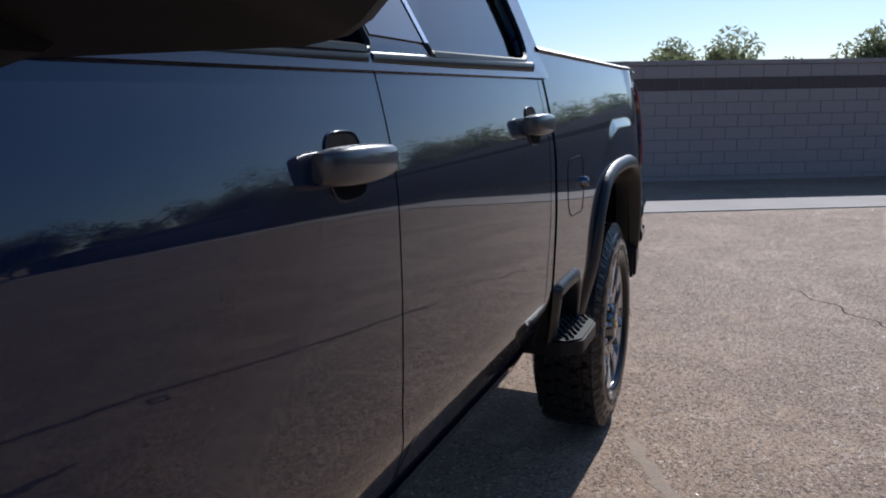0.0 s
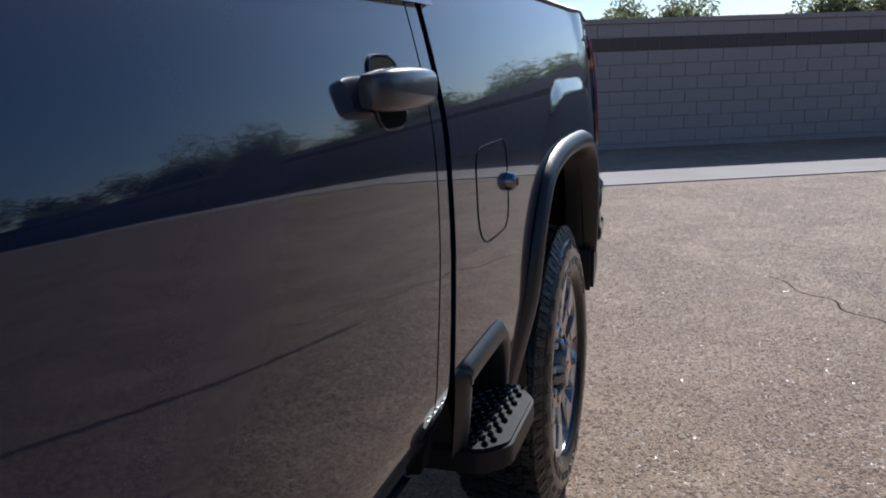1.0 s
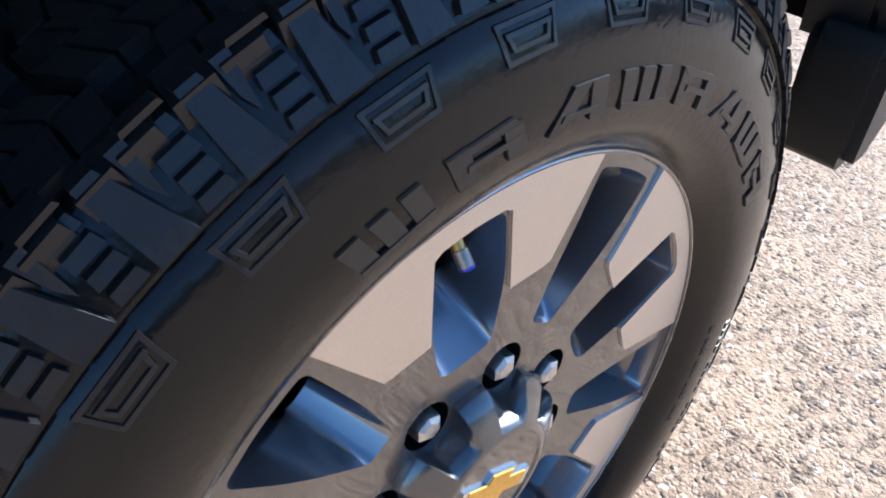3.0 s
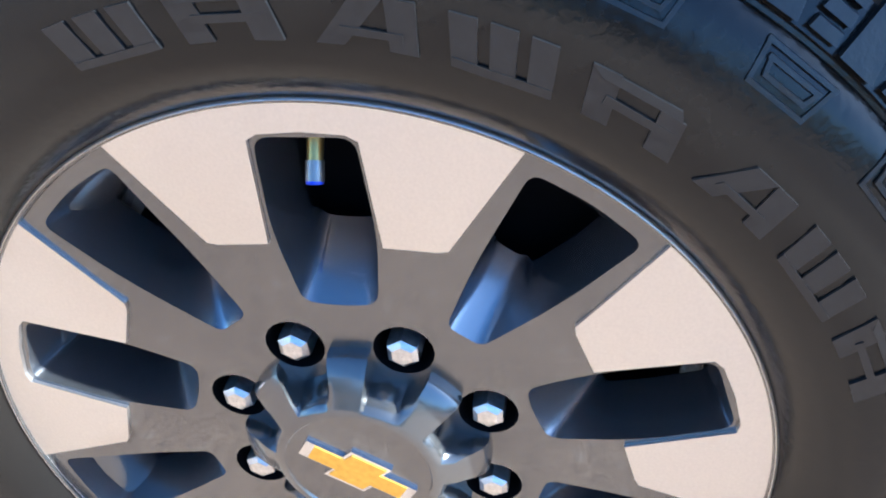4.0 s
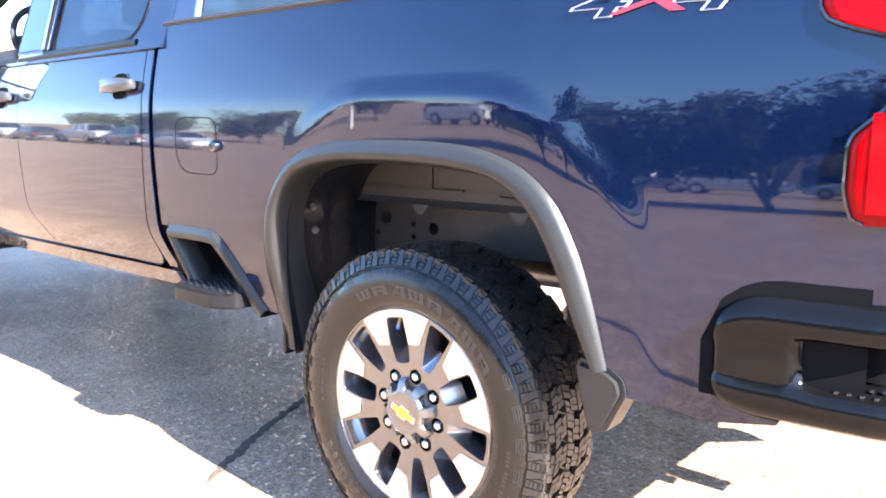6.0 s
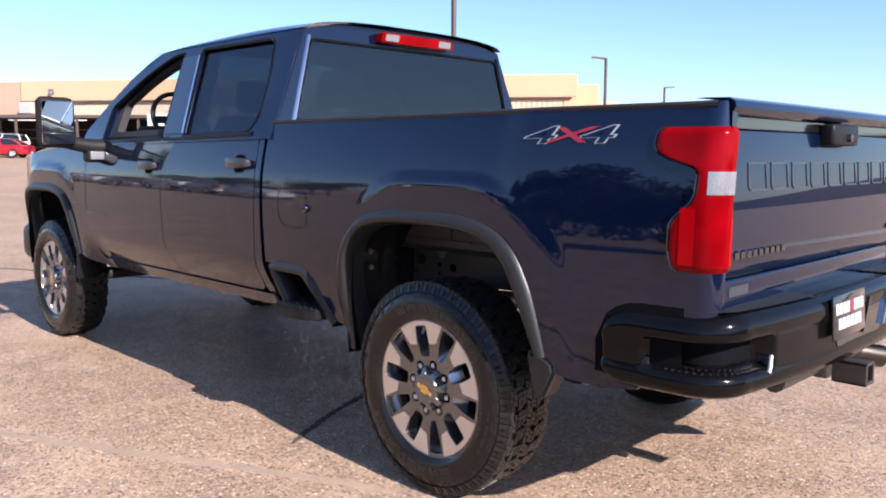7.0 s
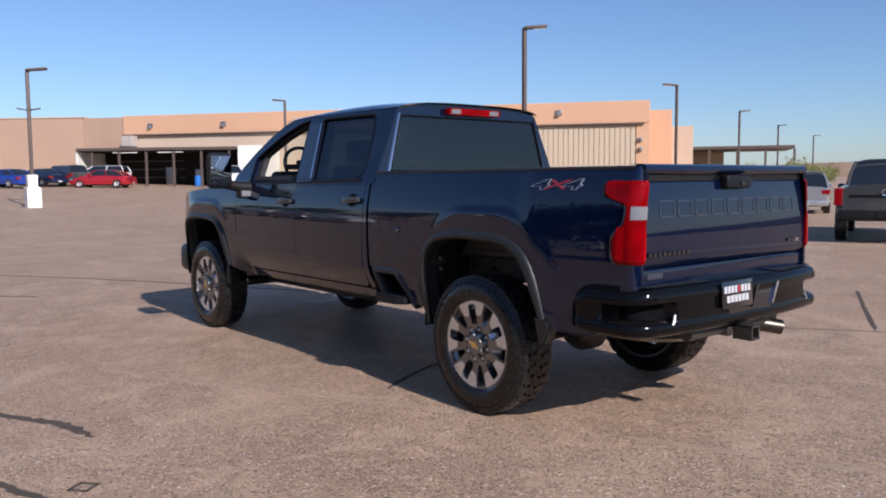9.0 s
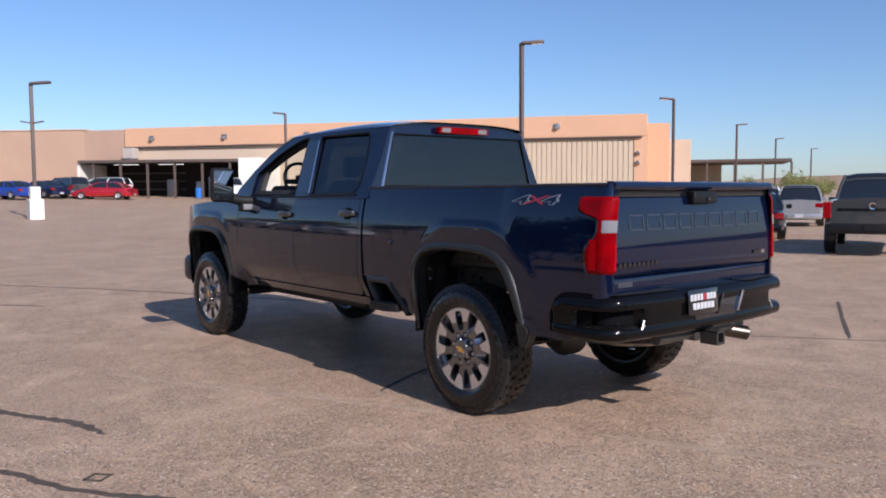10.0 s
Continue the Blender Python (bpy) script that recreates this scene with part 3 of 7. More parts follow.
def build_side(s):
    side_panel("rear_door", between(0.664, 1.450, 44, lambda z: rear_door_front(z) - SEAM, rear_door_rear, 44), s)
    side_panel("front_door", between(0.650, 1.442, 44, front_door_front, lambda z: rear_door_front(z) + SEAM, 44), s)
    side_panel("cab_corner", between(0.625, 1.47, 40, lambda z: rear_door_rear(z) - corner_round(z, 0.668, 0.07) - 0.006, lambda z: 1.163, 6), s)
    side_panel("rocker_panel", between(0.595, 0.6585, 6, lambda z: 3.20, lambda z: 1.158, 60), s, off=0.010, deep=0.20)
    side_panel("cab_shell", between(0.63, 1.46, 30, lambda z: 3.36, lambda z: 1.165, 40), s, mat=M_GAP, off=-0.014, deep=0.01)
    build_bedside(s)
    side_panel("bed_seam_filler", between(0.66, 1.46, 12, lambda z: 1.17, lambda z: 1.10, 3), s, mat=M_GAP, off=-0.03, deep=0.005)
    # front fender: three pieces in one skin, round its arch
    arch = [Vector((p.x + 4.06, p.y)) for p in FLARE_OUT]
    outer = [(4.70, 0.52), (4.86, 0.70), (4.88, 1.00), (4.86, 1.22), (4.72, 1.33), (3.9, 1.395), (3.36, 1.44), (3.31, 1.40), (3.308, 1.0), (3.21, 0.66), (3.20, 0.60)]
    inner = resample(arch, 90)
    out = resample(outer, 90)
    side_panel("front_fender", [[tuple(a.lerp(b, t)) for a, b in zip(inner, out)] for t in (0, .05, .1, .15, .2, .26, .32, .4, .5, .6, .7, .8, .9, 1)], s)
    build_flare(s, 0.0)
    build_flare(s, 4.06)
    build_wheel_house(s, 0.0, "wheel_house", M_LINER)
    build_wheel_house(s, 4.06, "front_wheel_house", M_LINER)
    # splash guard behind the rear wheel
    foot = rounded([(-0.515, 0.685), (-0.588, 0.676), (-0.620, 0.655), (-0.628, 0.620), (-0.580, 0.527), (-0.537, 0.522), (-0.508, 0.66)], [0.006, 0.01, 0.01, 0.01, 0.012, 0.012, 0.006], 3)
    bm = bm_slab([foot], lambda u, v, d: Vector((s * (0.984 - 0.05 * max(0.66 - v, 0.0) - d), u, v)), 0.09)
    bmesh.ops.bevel(bm, geom=[e for e in bm.edges if e.is_manifold and e.calc_face_angle(0) > 1.2], offset=0.013, segments=2, affect="EDGES")
    part("splash_guard", bm, M_TEXTURED, truck, smooth=50)
    bm = bm_box((-0.06, -0.02, -0.11), (0.06, 0.03, 0.08), 0.012, 2)
    part("splash_guard", bm, M_STEP, truck, at=pose(s * 0.90, 3.555, 0.585, 8))


for side in (-1, 1):
    build_side(side)

# ---- door handles, fuel flap, badges, step ----
def build_handle(s, y, z):
    base = half_width(y, z)
    bm = bmesh.new()
    rows = []
    for k in range(15):
        t = k / 14
        yy = -0.106 + 0.212 * t
        lift = 0.046 * math.sin(math.pi * min(max(t, 0.01), 0.99)) ** 0.22
        hgt = (0.023 + 0.006 * t) * math.sin(math.pi * min(max(t, 0.015), 0.985)) ** 0.14
        rows.append([Vector((s * (base - 0.004 + lift * (0.55 + 0.45 * math.copysign(abs(math.cos(a)) ** 0.55, math.cos(a))) + 0.008), y + yy, z + hgt * math.copysign(abs(math.sin(a)) ** 0.6, math.sin(a)))) for a in (2 * math.pi * i / 20 for i in range(20))])
    bm_grid(rows, closed=True, bm=bm)
    bmesh.ops.holes_fill(bm, edges=[e for e in bm.edges if e.is_boundary])
    bmesh.ops.recalc_face_normals(bm, faces=bm.faces[:])
    ob = part("door_handle", bm, M_HANDLE, truck, "dark grey door handle", smooth=60)
    dish = [(y + 0.004 + 0.052 * math.copysign(abs(math.cos(q)) ** 0.55, math.cos(q)), z - 0.004 + 0.046 * math.copysign(abs(math.sin(q)) ** 0.6, math.sin(q))) for q in (2 * math.pi * i / 28 for i in range(28))]
    cup = part("handle_cup", bm_slab([dish], lambda u, v, d: side_point(s, u, v, 0.0022 - d), 0.003), M_GAP, ob, smooth=0)
    part("cup_edge", bm_tube([side_point(s, u, v, 0.001) for u, v in dish + dish[:1]], 0.0022, 6), M_PAINT, ob)


M_HANDLE = material("handle_satin_black", (0.030, 0.030, 0.033), rough=0.3, coat=0.5, grain=0.15, scale=300)
for side in (-1, 1):
    for hy, hz in ((1.352, 1.312), (2.355, 1.290)):
        build_handle(side, hy, hz)

flap = rounded([(0.772, 1.022), (0.775, 1.198), (1.000, 1.198), (1.000, 1.065), (0.955, 1.022)], 0.045, 6)
bm = bm_tube([side_point(-1, p.x, p.y, -0.0003) for p in flap + flap[:1]], 0.0019, 6)
fuel = part("fuel_flap", bm, M_GAP, truck, "fuel flap with a thin seam")
bm = bm_lathe([(0.0005, -0.020), (0.010, -0.019), (0.0165, -0.014), (0.0185, -0.006), (0.0195, 0.004)], 24)
part("lock_knob", bm, M_DARKCHROME, fuel, "dark chrome lock knob", at=Matrix.Translation(side_point(-1, 0.776, 1.112)))
bm = bm_lathe([(0.0005, -0.0215), (0.0085, -0.0205), (0.009, -0.018)], 16)
part("lock_core", bm, M_BLACK, fuel, at=Matrix.Translation(side_point(-1, 0.774, 1.112)))

# model badge on the front door: plain bars
for k in range(9):
    y0 = 3.26 - k * 0.034 - (0.012 if k > 3 else 0)
    bm = bm_box((-0.0018, -0.012, -0.011), (0.0018, 0.012, 0.011), 0.001, 1)
    part("badge_bar", bm, M_GLOSSBLACK, truck, at=Matrix.Translation(side_point(-1, y0, 0.965, 0.001)))

# four-wheel-drive marking behind the cab
def lettering(name, text, size, m, mat, parent, label="", extrude=0.001, shear=0.0, offset=0.0):
    cu = bpy.data.curves.new(name, "FONT")
    cu.body, cu.size, cu.extrude, cu.shear, cu.offset = text, size, extrude, shear, offset
    cu.align_x, cu.align_y, cu.space_character = "CENTER", "CENTER", 1.0
    ob = new(name, cu)
    me = bpy.data.meshes.new_from_object(ob)
    bpy.data.objects.remove(ob)
    me.materials.clear()
    me.materials.append(mat)
    ob = new(name, me)
    ob.parent, ob.matrix_basis = parent, m
    if label:
        ob["label"] = label
    return ob


def decal_at(y):
    """A frame on the bed's upper side, its x towards the tail."""
    lean = math.degrees(math.atan2(half_width(y, 1.44) - half_width(y, 1.39), 0.05))
    way = math.degrees(math.atan2(half_width(y + 0.05, 1.418) - half_width(y - 0.05, 1.418), 0.10))
    return Matrix.Translation(side_point(-1, y, 1.418, 0.0025)) @ pose(0, 0, 0, 0, 0, way) @ Euler((radians(90), 0, radians(-90))).to_matrix().to_4x4() @ pose(0, 0, 0, lean) @ Matrix.Diagonal((1.52, 0.50, 1, 1))


for dy in (-0.518, -0.730):
    four = lettering("drive_marking", "4", 0.16, decal_at(dy), M_DECALGREY, truck, "silver outlined figure four", extrude=0.001, shear=0.25, offset=0.0050)
    lettering("marking_fill", "4", 0.16, Matrix.Translation((0, 0, 0.0012)), M_PAINT, four, extrude=0.001, shear=0.25, offset=0.0006)
lettering("drive_marking", "X", 0.150, decal_at(-0.624) @ Matrix.Translation((0, 0, 0.0015)), M_DECALRED, truck, "red cross stroke", extrude=0.001, shear=0.3, offset=0.001)

# corner step ahead of the rear wheel
def build_step(s):
    trim = spline([(1.015, 0.640), (1.085, 0.800), (1.080, 0.826), (1.05, 0.834), (0.86, 0.834), (0.815, 0.824), (0.775, 0.79), (0.73, 0.735), (0.665, 0.64), (0.630, 0.600)], 5)
    rows = []
    for i, p in enumerate(trim):
        a, b = trim[max(i - 1, 0)], trim[min(i + 1, len(trim) - 1)]
        way = (b - a).normalized()
        out = Vector((way.y, -way.x))
        base = half_width(p.x, p.y)
        rows.append([Vector((s * (base + lift), p.x + out.x * q, p.y + out.y * q)) for q, lift in ((0.016, -0.006), (0.006, 0.008), (-0.008, 0.016), (-0.026, 0.015), (-0.034, 0.006), (-0.035, -0.06))])
    bm = bm_grid(rows)
    bmesh.ops.recalc_face_normals(bm, faces=bm.faces[:])
    step = part("corner_step", bm, M_TEXTURED, truck, "black corner step with a studded tread", smooth=50)
    loop = [tuple(p) for p in trim]
    bm = bm_fill([loop], lambda u, v: Vector((s * 0.80, u, v)))
    part("step_pocket", bm, M_BLACK, step)
    bm = bm_grid([[Vector((s * x, p.x, p.y)) for p in trim] for x in (0.80, 0.935)])
    part("step_pocket_wall", bm, M_BLACK, step)
    outline = rounded([(0.80, 1.03), (0.985, 1.03), (1.030, 0.985), (1.030, 0.77), (0.985, 0.70), (0.80, 0.70)], 0.02, 4)
    bm = bm_slab([outline], lambda u, v, d: Vector((s * u, v, 0.655 - d)), 0.050)
    bmesh.ops.bevel(bm, geom=[e for e in bm.edges if e.is_manifold and e.calc_face_angle(0) > 1.2], offset=0.006, segments=2, affect="EDGES")
    part("tread_plate", bm, M_STEP, step)
    studs = bmesh.new()
    for i in range(14):
        for j in range(9):
            x, y = 0.815 + j * 0.0225 + (0.011 if i % 2 else 0), 0.722 + i * 0.0215
            if x > 1.0:
                continue
            bm_box((-0.0075, -0.004, -0.002), (0.0075, 0.004, 0.005), 0.0015, 1, bm=studs, m=Matrix.Translation((s * x, y, 0.656)) @ pose(0, 0, 0, 0, 0, 45 if (i + j) % 2 else -45))
    part("tread_studs", studs, M_GLOSSBLACK, step)


for side in (-1, 1):
    build_step(side)

# ---- cab upper: pillars, roof, glass ----
def cab_x(z):
    return float(np.interp(z, (1.30, 1.46, 1.93, 1.985), (0.968, 0.944, 0.738, 0.708)))


REAR_WINDOW = rounded([(1.985, 1.452), (2.130, 1.958), (1.375, 1.950), (1.285, 1.72), (1.262, 1.535), (1.31, 1.466)], [0.02, 0.03, 0.05, 0.08, 0.06, 0.05], 5)
FRONT_WINDOW = rounded([(2.225, 1.448), (2.338, 1.960), (2.48, 1.945), (2.77, 1.838), (3.09, 1.655), (3.06, 1.436)], [0.015, 0.03, 0.10, 0.12, 0.04, 0.03], 5)
CAB_OUTLINE = [(1.105, 1.430), (3.42, 1.405), (3.37, 1.505), (3.17, 1.690), (2.97, 1.835), (2.80, 1.925), (2.66, 1.982), (2.4, 1.996), (1.9, 1.996), (1.4, 1.992), (1.16, 1.984), (1.125, 1.75)]


def belt_drop(y):
    """How far the window line falls towards the nose."""
    return 0.020 * (y - 1.27)


def shrunk(loop, by):
    """A window outline drawn in towards its middle."""
    P = [Vector(p) for p in loop]
    c = sum(P, Vector((0, 0))) / len(P)
    wide, high = (max(p[i] for p in P) - min(p[i] for p in P) for i in (0, 1))
    return [(c.x + (p.x - c.x) * (1 - 2 * by / wide), c.y + (p.y - c.y) * (1 - 2 * by / high)) for p in P]


def build_cab_side(s):
    bm = bm_slab([CAB_OUTLINE, REAR_WINDOW, FRONT_WINDOW], lambda u, v, d: Vector((s * (cab_x(v) - d), u, v)), 0.055)
    part("cab_frame", bm, M_PAINT, truck, smooth=30)
    bm = bm_slab([CAB_OUTLINE, shrunk(REAR_WINDOW, 0.035), shrunk(FRONT_WINDOW, 0.055)], lambda u, v, d: Vector((s * (cab_x(v) - 0.056 - d), u, v)), 0.05)
    part("inner_trim", bm, M_CABIN, truck, "dark inner pillar trim", smooth=30)
    pane = bm_slab([REAR_WINDOW], lambda u, v, d: Vector((s * (cab_x(v) - 0.022 - d), u, v)), 0.004)
    glass_ob = part("rear_door_window", pane, M_PRIVACY, truck, "tinted rear door window")
    glass_ob.visible_shadow = False
    strip = bm_slab([[(1.985, 1.472), (2.004, 1.472), (2.146, 1.928), (2.128, 1.928)]], lambda u, v, d: Vector((s * (cab_x(v) + 0.006 - d), u, v)), 0.02)
    part("pillar_trim", strip, M_CHROME, truck, "bright pillar trim strip")
    strip = bm_slab([[(2.010, 1.472), (2.218, 1.472), (2.325, 1.925), (2.152, 1.928)]], lambda u, v, d: Vector((s * (cab_x(v) + 0.004 - d), u, v)), 0.02)
    part("pillar_cover", strip, M_GLOSSBLACK, truck, "gloss black pillar cover")
    for loop, nm in ((REAR_WINDOW, "window_seal"), (FRONT_WINDOW, "window_seal")):
        bm = bm_tube([Vector((s * (cab_x(p.y) - 0.004), p.x, p.y)) for p in loop + loop[:1]], 0.009, 6)
        part(nm, bm, M_SEAL, truck)
    # belt moulding under the windows
    rows = [[Vector((s * (cab_x(1.462) + o), y, z)) for o, z in ((-0.004, 1.440 - belt_drop(y)), (0.005, 1.444 - belt_drop(y)), (0.007, 1.460 - belt_drop(y)), (0.001, 1.467 - belt_drop(y)), (-0.02, 1.469 - belt_drop(y)))] for y in np.linspace(1.27, 2.22, 12)]
    part("belt_moulding", bm_grid(rows, flip=s > 0), M_SEAL, truck, smooth=60)
    rows = [[Vector((s * (cab_x(1.462) + o), y, z)) for o, z in ((-0.004, 1.440 - belt_drop(y)), (0.005, 1.444 - belt_drop(y)), (0.007, 1.460 - belt_drop(y)), (0.001, 1.467 - belt_drop(y)), (-0.02, 1.469 - belt_drop(y)))] for y in np.linspace(2.235, 2.97, 12)]
    part("belt_moulding", bm_grid(rows, flip=s > 0), M_SEAL, truck, smooth=60)


for side in (-1, 1):
    build_cab_side(side)

rows = []
for i in range(31):
    y = 1.098 + (2.68 - 1.098) * i / 30
    crown = 2.075 - 0.055 * ((y - 1.8) / 0.88) ** 2 if y > 1.8 else 2.075 - 0.040 * ((1.8 - y) / 0.7) ** 2
    edge = 1.985
    rows.append([Vector((0.716 * u, y + (0.07 * (1 - u * u) if i == 30 else 0.05 * (1 - u * u) * max(0, (i - 25) / 5)) - (0.018 * (1 - abs(u) ** 3) * max(0, (3 - i) / 3)), edge + (crown - edge) * (1 - abs(u) ** 3.2) ** 0.62)) for u in np.linspace(-1, 1, 33)])
bm = bm_grid(rows, flip=False)
bmesh.ops.recalc_face_normals(bm, faces=bm.faces[:])
part("roof", bm, M_PAINT, truck, smooth=50)
rows = [[r.copy() - Vector((0, 0, 0.03)) for r in row[2:-2]] for row in rows[4:-2]]
part("headliner", bm_grid(rows), M_CABINLIGHT, truck)

# rear wall of the cab with its window
REAR_GLASS = rounded([(-0.800, 1.520), (0.800, 1.520), (0.690, 1.925), (-0.690, 1.925)], 0.035, 5)


def back_y(v):
    return 1.108 + (v - 1.5) * 0.045


wall_loop = [(-0.90, 1.02), (0.90, 1.02), (0.925, 1.46), (0.716, 1.975), (0.5, 2.022), (0, 2.034), (-0.5, 2.022), (-0.716, 1.975), (-0.925, 1.46)]
bm = bm_slab([wall_loop, REAR_GLASS], lambda u, v, d: Vector((u, back_y(v) + d, v)), 0.04)
part("cab_back", bm, M_PAINT, truck)
bm = bm_slab([REAR_GLASS], lambda u, v, d: Vector((u, back_y(v) + 0.004 + d, v)), 0.004)
ob = part("rear_window", bm, M_PRIVACY, truck, "tinted rear cab window")
ob.visible_shadow = False
inner = [Vector(p) for p in REAR_GLASS]
bm = bm_tube([Vector((p.x, back_y(p.y) - 0.001, p.y)) for p in inner + inner[:1]], 0.008, 6)
part("rear_window_seal", bm, M_SEAL, truck)
# bluish metal strips added for the highlight along the window's sides
for s in (-1, 1):
    low, high = ((0.806, 1.510), (0.852, 1.510)), ((0.694, 1.945), (0.728, 1.945))
    rows = []
    for t in np.linspace(0, 1, 9):
        (x0, z), (x1, _) = (tuple(p + (q - p) * t for p, q in zip(a, b)) for a, b in zip(low, high))
        rows.append([Vector((s * (x0 + (x1 - x0) * k), back_y(z) - 0.010 + 0.040 * k ** 1.6, z)) for k in (0.0, 0.25, 0.5, 0.75, 1.0)])
    bm = bm_grid(rows)
    bmesh.ops.recalc_face_normals(bm, faces=bm.faces[:])
    part("window_edge_glint", bm, M_EDGEGLINT, truck, "pale blue highlight strip along the rear window's slanted edge", smooth=60)
bm = bm_slab([rounded([(-0.270, 1.950), (0.270, 1.950), (0.262, 1.998), (-0.262, 1.998)], 0.008, 3)], lambda u, v, d: Vector((u, 1.078 - (v - 1.95) * 0.2 + d, v)), 0.05)
lamp3 = part("high_brake_light", bm, M_RED, truck, "red high brake light with clear cargo lamps")
for s in (-1, 1):
    bm = bm_slab([rounded([(s * 0.15, 1.956), (s * 0.245, 1.956), (s * 0.24, 1.990), (s * 0.15, 1.990)], 0.006, 3)], lambda u, v, d: Vector((u, 1.074 - (v - 1.95) * 0.2 + d, v)), 0.01)
    part("cargo_lamp", bm, M_CLEAR, lamp3)

# windscreen, hood, nose
rows = []
for t in np.linspace(0, 1, 9):
    row = []
    for u in np.linspace(-1, 1, 17):
        y = 2.68 + 0.76 * t + 0.10 * (1 - u * u)
        z = 1.985 - 0.55 * t + 0.035 * (1 - u * u) * (1 - t)
        row.append(Vector((u * (0.735 + 0.15 * t), y, z)))
    rows.append(row)
ob = part("windscreen", bm_grid(rows), M_CLEARGLASS, truck, smooth=60)
ob.visible_shadow = False
rows = []
for t in np.linspace(0, 1, 15):
    y = 3.40 + 1.46 * t
    rows.append([Vector((u * (0.93 - 0.10 * t * t), y + 0.10 * (1 - u * u) * (1 if t > 0.9 else t), 1.425 - 0.10 * t ** 2.2 + 0.045 * (1 - abs(u) ** 4) - (0.03 if 0.45 < abs(u) < 0.55 else 0))) for u in np.linspace(-1, 1, 25)])
bm = bm_grid(rows)
bmesh.ops.recalc_face_normals(bm, faces=bm.faces[:])
part("hood", bm, M_PAINT, truck, smooth=50)
part("cowl", bm_box((-0.90, 3.28, 1.36), (0.90, 3.46, 1.43), 0.01), M_BLACK, truck)
part("front_bumper", bm_box((-0.905, 4.60, 0.50), (0.905, 4.90, 0.80), 0.08, 4), M_TEXTURED, truck)
part("grille", bm_box((-0.80, 4.70, 0.80), (0.80, 4.88, 1.26), 0.05, 3), M_GLOSSBLACK, truck)
for s in (-1, 1):
    part("headlight", bm_box((min(s * 0.62, s * 0.84), 4.66, 1.02), (max(s * 0.62, s * 0.84), 4.80, 1.22), 0.03, 3), M_CLEAR, truck)

# ---- cabin ----
part("window_sticker", bm_slab([[(2.40, 1.79), (2.55, 1.79), (2.55, 1.90), (2.40, 1.90)]], lambda u, v, d: Vector((0.772 - d - 0.44 * (v - 1.85), u, v)), 0.002), M_WHITE, truck, "white paper sticker inside the cab", smooth=0)
part("dashboard", bm_box((-0.78, 2.92, 1.12), (0.78, 3.38, 1.475), 0.05, 3), M_CABIN, truck)
part("instrument_hood", bm_box((-0.68, 2.93, 1.40), (-0.22, 3.20, 1.545), 0.05, 3), M_CABIN, truck)
bm = bm_box((-0.07, -0.01, -0.06), (0.07, 0.02, 0.06), 0.01)
part("dash_screen", bm, M_CLEAR, truck, at=pose(-0.02, 2.88, 1.47))
bm = bmesh.new()
bm_tube([Vector((0.185 * math.cos(a), 0, 0.185 * math.sin(a))) for a in (2 * math.pi * k / 32 for k in range(33))], 0.016, 10, bm=bm)
bm_box((-0.17, -0.012, -0.03), (0.17, 0.012, 0.02), 0.008, bm=bm)
bm_box((-0.065, -0.03, -0.07), (0.065, 0.02, 0.06), 0.02, bm=bm)
part("steering_wheel", bm, M_CABIN, truck, at=pose(-0.50, 2.88, 1.585, -22))
for sx in (-0.42, 0.42):
    for sy, wide in ((2.05, 0.26), (1.22, 0.34)):
        bm = bm_box((-wide, -0.08, 0.95), (wide, 0.07, 1.58), 0.06, 3)
        for v in bm.verts:
            v.co.y -= (v.co.z - 0.95) * 0.18
        seat = part("seat_back", bm, M_CABIN, truck, at=pose(sx, sy + 0.12, 0))
        part("headrest", bm_box((-0.13, -0.05, 1.60), (0.13, 0.04, 1.79), 0.035, 3), M_CABIN, seat, at=pose(0, -0.11, 0))
part("cabin_floor", bm_box((-0.88, 1.18, 0.70), (0.88, 3.3, 0.76)), M_CABIN, truck)
part("cabin_floor", bm_box((-0.90, 1.16, 0.76), (0.90, 1.2, 1.44)), M_CABIN, truck)

# ---- door mirrors ----
def build_mirror(s):
    bm = bm_box((-0.115, -0.075, -0.158), (0.115, 0.085, 0.155), 0.045, 5)
    for v in bm.verts:
        if v.co.y > 0:
            v.co.x *= 0.66
            v.co.z *= 0.84
    head = part("door_mirror", bm, M_BLACK, truck, "tall black towing door mirror", at=pose(s * 1.245, 3.075, 1.550, 0, 0, -2 * s))
    part("mirror_glass", bm_box((-0.092, -0.079, -0.055), (0.092, -0.074, 0.130), 0.002, 1), M_MIRROR, head, at=pose(0, -0.006, 0, 3.5, 0, 4 * s))
    part("mirror_glass", bm_box((-0.092, -0.079, -0.130), (0.092, -0.074, -0.066), 0.002, 1), M_MIRROR, head, at=pose(0, -0.006, 0, 3.5, 0, 4 * s))
    bm = bm_tube([(s * 1.19, 3.08, 1.435), (s * 1.10, 3.08, 1.415), (s * 1.01, 3.075, 1.40), (s * 0.93, 3.07, 1.40)], [0.045, 0.045, 0.05, 0.055], 12)
    arm = part("mirror_arm", bm, M_BLACK, truck)
    part("mirror_foot", bm_box((min(s * 0.93, s * 1.06), 3.03, 1.30), (max(s * 0.93, s * 1.06), 3.13, 1.385), 0.025, 3), M_BLACK, arm)
    part("mirror_foot_cap", bm_box((min(s * 0.955, s * 1.045), 3.018, 1.318), (max(s * 0.955, s * 1.045), 3.04, 1.372), 0.008, 2), M_CLEAR, arm)


for side in (-1, 1):
    build_mirror(side)

